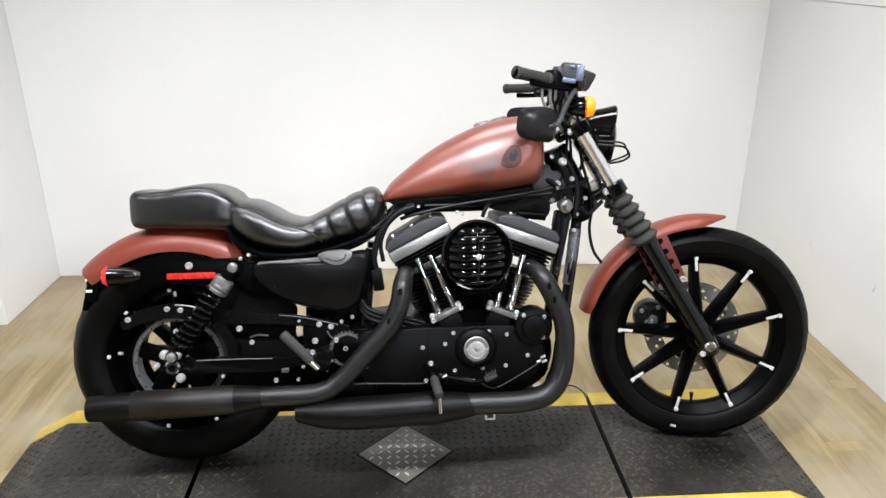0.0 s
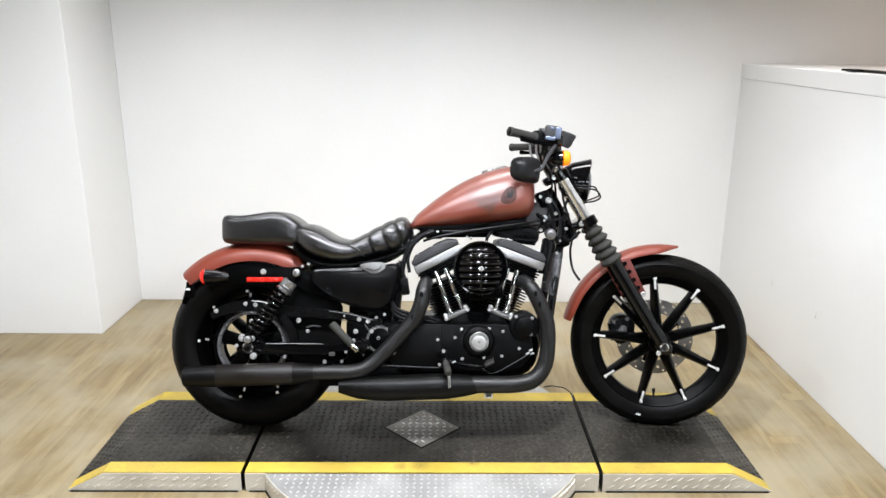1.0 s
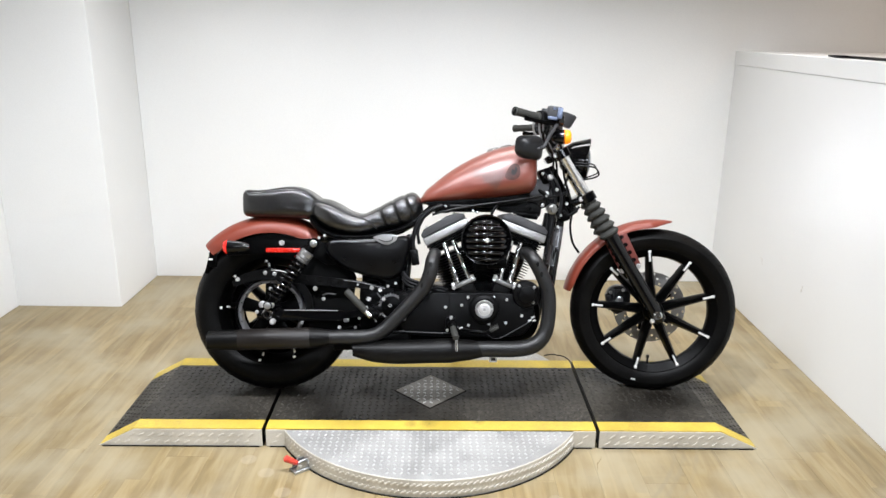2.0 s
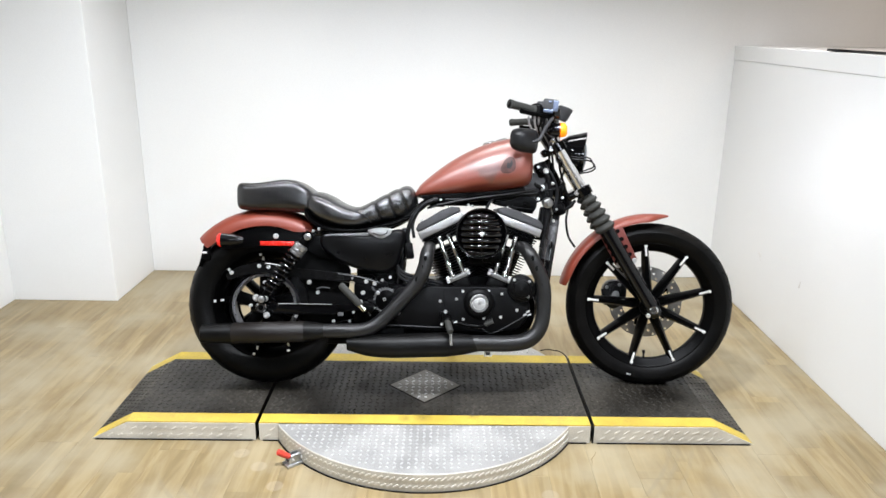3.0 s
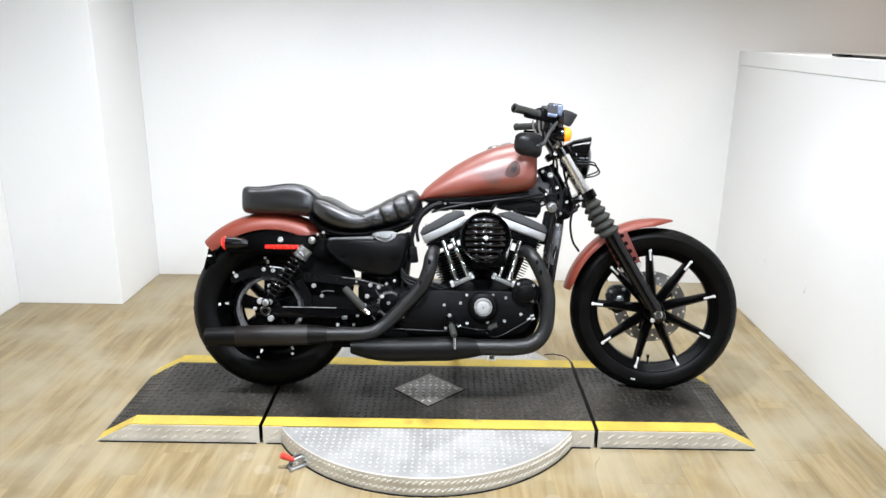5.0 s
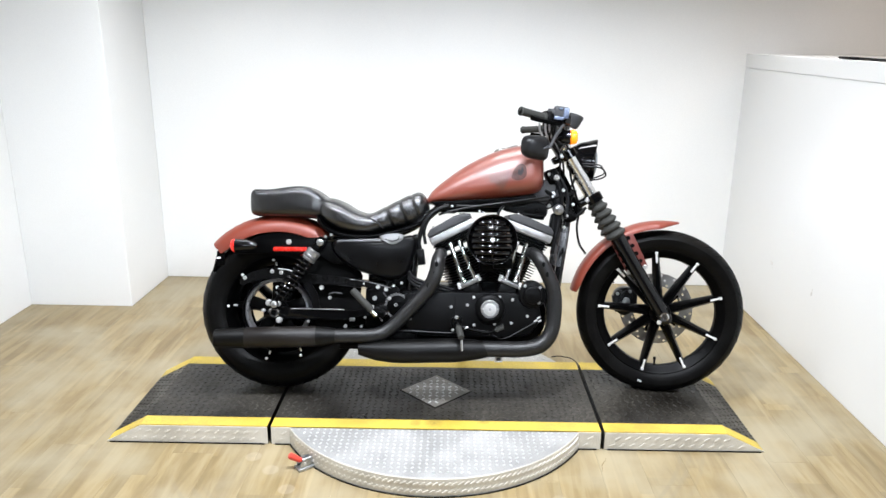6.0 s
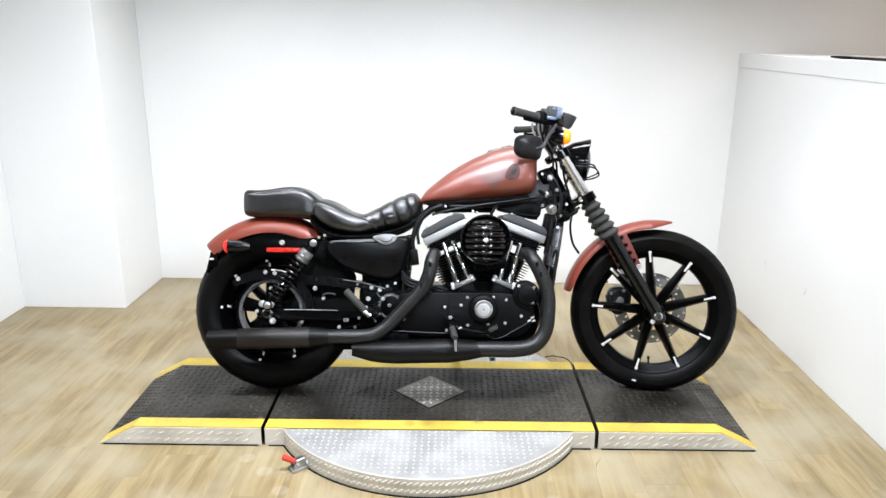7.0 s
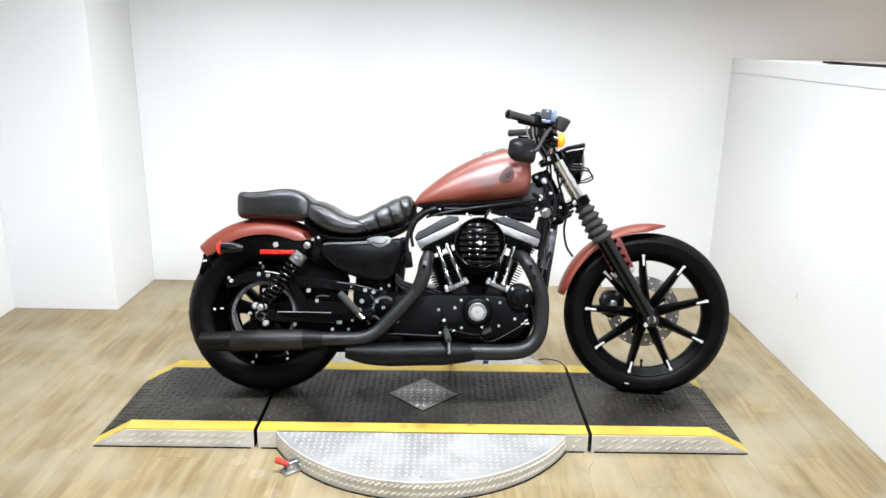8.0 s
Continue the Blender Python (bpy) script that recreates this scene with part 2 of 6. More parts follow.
YELLOW = worn_paint("yellow_paint", (0.48, 0.35, 0.050), (0.24, 0.18, 0.06), 0.5, 0.5, 4.0, ((-0.135, -0.25, 0.045, (0.04, 0.03, 0.015)), (-0.20, -0.26, 0.03, (0.08, 0.06, 0.02)), (0.05, -0.235, 0.03, (0.10, 0.08, 0.03))), 0.35)
PLATE = shader("tread_plate_aluminium", (0.36, 0.355, 0.342), 0.50, 0.5, var=0.22, scale=9, bump=0.25, bscale=300, rvar=0.25)
# base colour holds the beige that the skirt and rim reflect from the floor
PLATE_SIDE = shader("floor_tinted_aluminium", (0.60, 0.575, 0.515), 0.46, 0.2, var=0.2, scale=8, bump=0.1, bscale=300, rvar=0.2)
# brighter than the rim band, so its bars show as glints
RIM_BAR = shader("bar_glint_aluminium", (0.70, 0.68, 0.63), 0.40, 0.3, var=0.2)
# paler than the plate: the tread bars' glints are in the colour
STEEL_BAR = shader("pale_metal", (0.58, 0.58, 0.57), 0.42, 0.4, var=0.1)
RUBBER = shader("tyre_rubber", (0.0022, 0.0021, 0.0020), 0.42, var=0.6, scale=14, bump=0.5, bscale=160, spec=0.09)
BOOT = shader("boot_rubber", (0.034, 0.034, 0.031), 0.6, var=0.2, bump=0.15, bscale=300, spec=0.15)
GLOSS = shader("gloss_black_paint", (0.002, 0.002, 0.0022), 0.10, var=0.2, rvar=0.06, spec=0.32)
SATIN = shader("satin_black_powder", (0.0007, 0.0007, 0.00075), 0.34, var=0.2, bump=0.1, bscale=900, spec=0.055)
WRINKLE = shader("wrinkle_black", (0.00132, 0.00132, 0.00144), 0.40, var=0.25, bump=0.3, bscale=700, spec=0.10)
COVER_PAINT = shader("satin_black_cover", (0.0022, 0.0022, 0.0024), 0.33, var=0.2, bump=0.12, bscale=800, spec=0.17)
# exhaust black darkened for the mufflers, which hang low in shade
MATTE = shader("matte_black_shaded", (0.0020, 0.0019, 0.0018), 0.42, var=0.3, scale=9, bump=0.15, bscale=500, spec=0.17)
# the same exhaust black, lighter for the better lit pipes
PIPE = shader("matte_black_lit", (0.0062, 0.0061, 0.0062), 0.38, var=0.35, scale=60, bump=0.3, bscale=420, spec=0.38)
SLEEVE = shader("warm_black_exhaust", (0.0062, 0.0046, 0.0039), 0.46, var=0.15, scale=7, bump=0.08, bscale=600, spec=0.31)
LEATHER = shader("black_vinyl_leather", (0.00154, 0.00161, 0.00189), 0.45, var=0.15, scale=20, bump=0.32, bscale=520, rvar=0.15, spec=0.06, coat=1.0, coat_rough=0.27, coat_ior=1.75, dent=0.10, dscale=9)
CHROME = shader("chrome", (0.78, 0.78, 0.78), 0.10, 1.0, var=0.04, rvar=0.06)
TIP = shader("machined_spoke_tip", (0.82, 0.82, 0.81), 0.36, 0.45, var=0.05)
POLISHED = shader("polished_alloy", (0.60, 0.60, 0.60), 0.15, 1.0, var=0.08)
GREYCAST = shader("grey_cast_cover", (0.038, 0.038, 0.040), 0.5, 0.1, var=0.15, bump=0.2, bscale=600, spec=0.3)
TANK = shader("red_iron_denim_paint", (0.160, 0.027, 0.0125), 0.42, 0.1, var=0.08, scale=8, bump=0.04, bscale=900, spec=0.2, coat=0.45, coat_rough=0.40, coat_ior=1.55)


def winged_paint():
    """The tank's paint with a faded charcoal wing: the overlap of three soft-edged half planes in x and z."""
    m = shader("red_iron_tank_paint", (0.170, 0.030, 0.0135), 0.42, 0.1, var=0.08, scale=8, bump=0.04, bscale=900, spec=0.25, coat=1.0, coat_rough=0.39, coat_ior=1.8)
    n, lk = m.node_tree.nodes, m.node_tree.links
    b = n["Principled BSDF"]
    co = n.new("ShaderNodeTexCoord")
    warp = n.new("ShaderNodeTexNoise")
    warp.inputs["Scale"].default_value, warp.inputs["Detail"].default_value = 45, 4
    lk.new(co.outputs["Object"], warp.inputs["Vector"])
    wob = n.new("ShaderNodeMath")
    wob.operation = "MULTIPLY_ADD"
    lk.new(warp.outputs["Fac"], wob.inputs[0])
    wob.inputs[1].default_value, wob.inputs[2].default_value = 0.05, -0.025
    total = None
    tri = ((-0.010, 0.872), (0.1150, 0.790), (0.185, 0.910))
    for k, edge in ((0, 0.022), (1, 0.012), (2, 0.045)):
        (xa, za), (xb, zb) = tri[k], tri[(k + 1) % 3]
        ln = math.hypot(xb - xa, zb - za)
        nx, nz = -(zb - za) / ln, (xb - xa) / ln
        dot = n.new("ShaderNodeVectorMath")
        dot.operation = "DOT_PRODUCT"
        dot.inputs[1].default_value = (nx, 0, nz)
        lk.new(co.outputs["Object"], dot.inputs[0])
        off = n.new("ShaderNodeMath")
        off.operation = "ADD"
        lk.new(dot.outputs["Value"], off.inputs[0])
        lk.new(wob.outputs[0], off.inputs[1])
        r = n.new("ShaderNodeMapRange")
        r.interpolation_type = "SMOOTHSTEP"
        c0 = nx * xa + nz * za
        r.inputs[1].default_value, r.inputs[2].default_value = c0 - edge * 0.3, c0 + edge
        lk.new(off.outputs[0], r.inputs[0])
        if total is None:
            total = r.outputs[0]
        else:
            mul = n.new("ShaderNodeMath")
            mul.operation = "MULTIPLY"
            lk.new(total, mul.inputs[0])
            lk.new(r.outputs[0], mul.inputs[1])
            total = mul.outputs[0]
    gain = n.new("ShaderNodeMath")
    gain.operation = "MULTIPLY"
    gain.inputs[1].default_value = 0.55
    lk.new(total, gain.inputs[0])
    mix = n.new("ShaderNodeMix")
    mix.data_type = "RGBA"
    lk.new(gain.outputs[0], mix.inputs[0])
    lk.new(b.inputs["Base Color"].links[0].from_socket, mix.inputs[6])
    mix.inputs[7].default_value = (0.050, 0.036, 0.033, 1)
    lk.new(mix.outputs[2], b.inputs["Base Color"])
    return m


TANK_WING = winged_paint()
REFLECTOR = shader("red_reflector", (0.50, 0.018, 0.010), 0.25, var=0.15, scale=90)
TIMER = shader("grey_machined_plate", (0.50, 0.50, 0.49), 0.42, 0.7, var=0.1)
FORKTUBE = shader("hard_chrome_tube", (0.80, 0.80, 0.80), 0.24, 0.95, var=0.04)
POD = shader("grey_plastic_housing", (0.006, 0.006, 0.0066), 0.42, var=0.15, bump=0.1, bscale=500, spec=0.3)
BLUESTEEL = shader("blue_grey_metal", (0.12, 0.145, 0.21), 0.3, 0.5, var=0.15)
LIFTER = shader("dull_alloy_block", (0.15, 0.15, 0.15), 0.42, 0.7, var=0.2, scale=40)
# pale tone that draws highlights along edges
GLINT = shader("edge_highlight", (0.16, 0.16, 0.165), 0.38, 0.3, var=0.15)
DECAL = shader("charcoal_decal", (0.062, 0.017, 0.012), 0.42, 0.1, var=0.35, scale=40, spec=0.3, coat=0.5, coat_rough=0.43, coat_ior=1.5)
BRACE = shader("dark_red_brace", (0.13, 0.026, 0.019), 0.45, 0.1)
REDLENS = emitter("red_lens", (1.0, 0.03, 0.015), 0.15, (0.62, 0.015, 0.01))
AMBER = emitter("amber_lens", (1.0, 0.22, 0.004), 0.75, (0.9, 0.22, 0.004))
LENS = shader("headlamp_glass", (0.20, 0.23, 0.27), 0.06, 0.3, var=0.06)
REDGRIP = shader("red_plastic_grip", (0.55, 0.05, 0.03), 0.4)
ZINC = shader("zinc_plated", (0.42, 0.43, 0.43), 0.35, 0.9)
CABLE = shader("black_cable_sheath", (0.004, 0.004, 0.0045), 0.4, spec=0.15)
GREYHOSE = shader("grey_braided_hose", (0.46, 0.46, 0.47), 0.35, 0.4)
# flat black that paints the shade of holes, grooves and gaps
DARK = shader("recess_shade", (0.002, 0.002, 0.002), 0.7, spec=0.05)
ROTOR = shader("brake_rotor_steel", (0.40, 0.39, 0.375), 0.35, 0.8, var=0.1)
STRIPE = shader("pulley_grey", (0.20, 0.20, 0.205), 0.4, 0.6)
WHITE = shader("white_tag", (0.75, 0.75, 0.74), 0.4)
SEAM = shader("seam_thread", (0.010, 0.010, 0.011), 0.6)
SCREW = shader("bright_screw", (0.62, 0.62, 0.61), 0.30, 0.6, var=0.05)
BAND = shader("satin_alloy_band", (0.32, 0.32, 0.315), 0.36, 0.85, var=0.1, scale=25)
# grey of the down tube's reflection, also used on the fin edges
DULLGREY = shader("dull_grey_tone", (0.10, 0.10, 0.105), 0.26, 0.6, var=0.15)
SCUFF = shader("wall_scuff_grey", (0.66, 0.645, 0.62), 0.7, var=0.2)


# ---------------- mesh helpers ----------------
def part(name, bm, material, parent=None, label="", smooth=True):
    bmesh.ops.recalc_face_normals(bm, faces=bm.faces)
    me = bpy.data.meshes.new(name)
    bm.to_mesh(me)
    bm.free()
    me.materials.append(material)
    if smooth:
        me.polygons.foreach_set("use_smooth", [True] * len(me.polygons))
        me.set_sharp_from_angle(angle=radians(38))
    ob = new(name, me)
    if parent:
        ob.parent = parent
    return tagged(ob, label)


def empty(name, m=None):
    ob = new(name)
    if m:
        ob.matrix_world = m
    return ob


def basis(axis):
    w = Vector(axis).normalized()
    u = w.orthogonal().normalized()
    if abs(w.y) > 0.9:
        u = Vector((1, 0, 0))
        u = (u - w * u.dot(w)).normalized()
    return u, w.cross(u), w


def lathe(bm, prof, at=(0, 0, 0), axis=(0, -1, 0), seg=32, close=False):
    """Turns a profile of (radius, height along the axis) round the axis."""
    u, v, w = basis(axis)
    at, rings = Vector(at), []
    for r, h in prof:
        if r < 1e-5:
            rings.append([bm.verts.new(at + w * h)])
        else:
            rings.append([bm.verts.new(at + w * h + (u * math.cos(a) + v * math.sin(a)) * r) for a in (2 * math.pi * i / seg for i in range(seg))])
    pairs = list(zip(rings, rings[1:])) + ([(rings[-1], rings[0])] if close else [])
    for a, b in pairs:
        for i in range(seg):
            j = (i + 1) % seg
            if len(a) == 1 and len(b) == 1:
                continue
            if len(a) == 1:
                bm.faces.new((a[0], b[i], b[j]))
            elif len(b) == 1:
                bm.faces.new((a[i], b[0], a[j]))
            else:
                bm.faces.new((a[i], b[i], b[j], a[j]))
    return bm


def rod(bm, a, b, r, r2=None, seg=16, bevel=0.15):
    a, b = Vector(a), Vector(b)
    ln = (b - a).length
    r2 = r if r2 is None else r2
    c = min(r, r2) * bevel
    lathe(bm, [(0, 0), (r - c, 0), (r, c), (r2, ln - c), (r2 - c, ln), (0, ln)], a, b - a, seg)
    return bm


def curve(pts, n=8):
    """Catmull-Rom through the points."""
    p = [Vector(q) for q in pts]
    p = [p[0] * 2 - p[1]] + p + [p[-1] * 2 - p[-2]]
    out = []
    for a, b, c, d in zip(p, p[1:], p[2:], p[3:]):
        for i in range(n):
            t = i / n
            out.append(0.5 * (2 * b + (c - a) * t + (2 * a - 5 * b + 4 * c - d) * t * t + (3 * b - a - 3 * c + d) * t ** 3))
    return out + [p[-2]]


def tube(bm, pts, r, seg=14, n=8, cap=True):
    """A tube along a smooth line; r is one radius or one for each point given."""
    line = curve(pts, n) if n > 1 else [Vector(q) for q in pts]
    rs = [r] * len(line) if isinstance(r, (int, float)) else [
        r[min(int(i / n), len(r) - 2)] * (1 - (i / n - min(int(i / n), len(r) - 2))) + r[min(int(i / n), len(r) - 2) + 1] * (i / n - min(int(i / n), len(r) - 2)) for i in range(len(line))]
    u = None
    rings = []
    for i, q in enumerate(line):
        w = (line[min(i + 1, len(line) - 1)] - line[max(i - 1, 0)]).normalized()
        u = w.orthogonal().normalized() if u is None else (u - w * u.dot(w)).normalized()
        v = w.cross(u)
        rings.append([bm.verts.new(q + (u * math.cos(a) + v * math.sin(a)) * rs[i]) for a in (2 * math.pi * k / seg for k in range(seg))])
    for a, b in zip(rings, rings[1:]):
        for k in range(seg):
            bm.faces.new((a[k], b[k], b[(k + 1) % seg], a[(k + 1) % seg]))
    if cap:
        bm.faces.new(rings[0])
        bm.faces.new(rings[-1][::-1])
    return bm


def plate(bm, pts, y0, y1, bevel=0.002, seg=2):
    """A flat plate with the outline pts (x, z), from y0 (near) to y1."""
    near = [bm.verts.new((x, y0, z)) for x, z in pts]
    far = [bm.verts.new((x, y1, z)) for x, z in pts]
    faces = [bm.faces.new(near), bm.faces.new(far[::-1])]
    for i in range(len(pts)):
        j = (i + 1) % len(pts)
        faces.append(bm.faces.new((near[i], far[i], far[j], near[j])))
    if bevel:
        es = [e for e in faces[0].edges] + [e for e in faces[1].edges]
        bmesh.ops.bevel(bm, geom=es, offset=bevel, segments=seg, profile=0.5, affect="EDGES")
    return bm


def dome(bm, pts, y0, y1, steps=((0.0, 0.0), (0.25, 0.55), (0.55, 0.85), (0.9, 1.0)), inset=0.03):
    """A cushion-like cover: the outline at y1 swells to a smaller outline at y0."""
    c = Vector((sum(p[0] for p in pts) / len(pts), sum(p[1] for p in pts) / len(pts)))
    rings = []
    for s, h in steps:
        ring = []
        for x, z in pts:
            d = Vector((x, z)) - c
            k = max(0.0, d.length - inset * s) / max(d.length, 1e-6)
            ring.append(bm.verts.new((c.x + d.x * k, y1 + (y0 - y1) * h, c.y + d.y * k)))
        rings.append(ring)
    back = [bm.verts.new((x, y1 + 0.02, z)) for x, z in pts]
    rings.insert(0, back)
    for a, b in zip(rings, rings[1:]):
        for i in range(len(pts)):
            j = (i + 1) % len(pts)
            bm.faces.new((a[i], b[i], b[j], a[j]))
    bm.faces.new(rings[-1])
    bm.faces.new(back[::-1])
    return bm


def box(bm, at, size, bevel=0.003, turn=None, seg=2):
    m = Matrix.Translation(at) @ (turn.to_4x4() if turn else Matrix.Identity(4)) @ Matrix.Diagonal((*size, 1))
    vs = bmesh.ops.create_cube(bm, size=1, matrix=m)["verts"]
    if bevel:
        es = list({e for v in vs for e in v.link_edges})
        bmesh.ops.bevel(bm, geom=es, offset=bevel, segments=seg, profile=0.5, affect="EDGES")
    return bm


def smooth_line(pts, n=5):
    return [(q.x, q.y) for q in curve([(x, z, 0) for x, z in pts], n)]


def closed_line(pts, n=5):
    p = [Vector((x, z, 0)) for x, z in pts]
    m, out = len(p), []
    for i in range(m):
        a, b, c, d = p[i - 1], p[i], p[(i + 1) % m], p[(i + 2) % m]
        for k in range(n):
            t = k / n
            q = 0.5 * (2 * b + (c - a) * t + (2 * a - 5 * b + 4 * c - d) * t * t + (3 * b - a - 3 * c + d) * t ** 3)
            out.append((q.x, q.y))
    return out


def interp(stations, n):
    """Rows of numbers, smoothly resampled along their first number."""
    out = []
    st = [np.array(s, float) for s in stations]
    st = [2 * st[0] - st[1]] + st + [2 * st[-1] - st[-2]]
    for a, b, c, d in zip(st, st[1:], st[2:], st[3:]):
        for i in range(n):
            t = i / n
            out.append(0.5 * (2 * b + (c - a) * t + (2 * a - 5 * b + 4 * c - d) * t * t + (3 * b - a - 3 * c + d) * t ** 3))
    return out + [st[-2]]


def loft(bm, rings, caps=True):
    vs = [[bm.verts.new(p) for p in ring] for ring in rings]
    m = len(vs[0])
    for a, b in zip(vs, vs[1:]):
        for i in range(m):
            bm.faces.new((a[i], b[i], b[(i + 1) % m], a[(i + 1) % m]))
    if caps:
        bm.faces.new(vs[0][::-1])
        bm.faces.new(vs[-1])
    return bm


def bolt(bm, at, r=0.006, h=0.006, axis=(0, -1, 0), seg=12):
    lathe(bm, [(r, 0), (r, h * 0.6), (r * 0.75, h), (r * 0.45, h), (r * 0.4, h * 0.6), (0, h * 0.6)], at, axis, seg)
    return bm


def new_bm():
    return bmesh.new()


# ---------------- the room ----------------
def slab(name, lo, hi, material, label, category, bevel=0.004):
    bm = new_bm()
    box(bm, [(a + b) / 2 for a, b in zip(lo, hi)], [b - a for a, b in zip(lo, hi)], bevel)
    return tagged(part(name, bm, material, smooth=False), label, category, kind="structure")


X_LEFT, X_PIER, X_RIGHT, Y_BACK, Y_PIER, Y_REAR, Z_CEIL = -2.385, -1.828, 1.542, 1.59, 1.068, -4.2, 2.75
floor = slab("floor", (-2.6, -4.4, -0.06), (3.6, 1.8, -0.003), JOINT, "floor of pale oak-look vinyl planks laid lengthwise", "floor", 0)
slab("wall_north", (X_PIER, Y_BACK, 0), (3.6, Y_BACK + 0.12, Z_CEIL), WALL, "plain white painted back wall behind the motorcycle", "wall")
slab("wall_pier", (X_LEFT, Y_PIER, 0), (X_PIER, Y_BACK + 0.12, Z_CEIL), WALL, "white painted wall projection in the room's corner", "wall")
slab("wall_west", (X_LEFT - 0.12, Y_REAR, 0), (X_LEFT, Y_BACK + 0.12, Z_CEIL), WALL, "plain white painted side wall", "wall")
slab("wall_east", (X_RIGHT, Y_REAR, 0), (X_RIGHT + 0.14, Y_BACK, 1.292), WALL_SIDE, "white painted half-height wall with faint scuff marks", "wall")
slab("trim_ledge", (X_RIGHT - 0.002, Y_REAR, 1.292), (X_RIGHT + 1.9, Y_BACK, 1.366), WALL_SIDE, "white painted ledge capping the half-height wall", "ledge", 0.0015)
slab("wall_east_upper", (X_RIGHT + 1.9, Y_REAR, 1.2), (X_RIGHT + 2.02, Y_BACK, Z_CEIL), WALL_BOUNCE, "upper wall out of view above the ledge, beige to bounce warm light", "wall")
slab("wall_south", (X_LEFT - 0.12, Y_REAR - 0.12, 0), (3.6, Y_REAR, Z_CEIL), WALL_REAR, "plain wall closing the room out of view, dark grey to cut bounce", "wall")
slab("ceiling", (X_LEFT - 0.12, Y_REAR - 0.12, Z_CEIL), (3.6, Y_BACK + 0.12, Z_CEIL + 0.1), CEILING, "plain ceiling out of view, dark warm grey to shape bounce", "ceiling")

# ---------------- the low turntable ramp ----------------
RAMP_H, Y_F, Y_B = 0.074, -0.297, 0.290
SEAM_L, SEAM_R, GAP = -0.735, 0.480, 0.007
TABLE_C, TABLE_R = (-0.133, 0.0), 0.603
STRIPE_W, STRIPE_B = 0.062, 0.072
DECK_TURN = pose(0, 0, 0, 0, 0, 0.45)


def tread_bars(bm, inside, height, x0, x1, y0, y1, pitch=0.026, size=(0.022, 0.0052, 0.0022)):
    """Raised lens-shaped bars in turn to the left and to the right, as on tread plate."""
    nx, ny = int((x1 - x0) / pitch), int((y1 - y0) / pitch)
    for i in range(nx + 1):
        for j in range(ny + 1):
            x, y = x0 + (i + 0.5) * pitch, y0 + (j + 0.5) * pitch
            if not inside(x, y):
                continue
            a = radians(45 if (i + j) % 2 else -45)
            c, s = math.cos(a), math.sin(a)
            l, w, h = size
            z = height(x, y)
            ring = [(-l / 2, 0), (-l / 4, -w / 2), (l / 4, -w / 2), (l / 2, 0), (l / 4, w / 2), (-l / 4, w / 2)]
            low = [bm.verts.new((x + u * c - v * s, y + u * s + v * c, z - 0.0005)) for u, v in ring]
            top = [bm.verts.new((x + (u * c - v * s) * 0.6, y + (u * s + v * c) * 0.6, z + h)) for u, v in ring]
            bm.faces.new(top)
            for k in range(6):
                bm.faces.new((low[k], low[(k + 1) % 6], top[(k + 1) % 6], top[k]))
    return bm


def strip_along(bm, xs, y0, y1, thick=0.003, lift=0.0):
    """A sheet that follows the deck's side profile between two y."""
    top0 = [bm.verts.new((x, y0, z + lift)) for x, z in xs]
    top1 = [bm.verts.new((x, y1, z + lift)) for x, z in xs]
    lo0 = [bm.verts.new((x, y0, z + lift - thick)) for x, z in xs]
    lo1 = [bm.verts.new((x, y1, z + lift - thick)) for x, z in xs]
    for i in range(len(xs) - 1):
        bm.faces.new((top0[i], top0[i + 1], top1[i + 1], top1[i]))
        bm.faces.new((lo0[i], lo1[i], lo1[i + 1], lo0[i + 1]))
        bm.faces.new((top0[i], lo0[i], lo0[i + 1], top0[i + 1]))
        bm.faces.new((top1[i], top1[i + 1], lo1[i + 1], lo1[i]))
    bm.faces.new((top0[0], top1[0], lo1[0], lo0[0]))
    bm.faces.new((top0[-1], lo0[-1], lo1[-1], top1[-1]))
    return bm


def height_on(xs):
    def h(x, y):
        for (xa, za), (xb, zb) in zip(xs, xs[1:]):
            if xa <= x <= xb:
                return za + (zb - za) * (x - xa) / (xb - xa)
        return xs[0][1]
    return h


def side_plate(bm, xs, y, out):
    pts = [(x, max(z - 0.004, 0.0045)) for x, z in xs] + [(xs[-1][0], 0.003), (xs[0][0], 0.003)]
    pts = [p for i, p in enumerate(pts) if i == 0 or (abs(p[0] - pts[i - 1][0]) + abs(p[1] - pts[i - 1][1])) > 1e-4]
    if out < 0:
        plate(bm, pts, y - 0.003, y + 0.001, 0)
    else:
        plate(bm, pts, y - 0.001, y + 0.003, 0)
    return bm


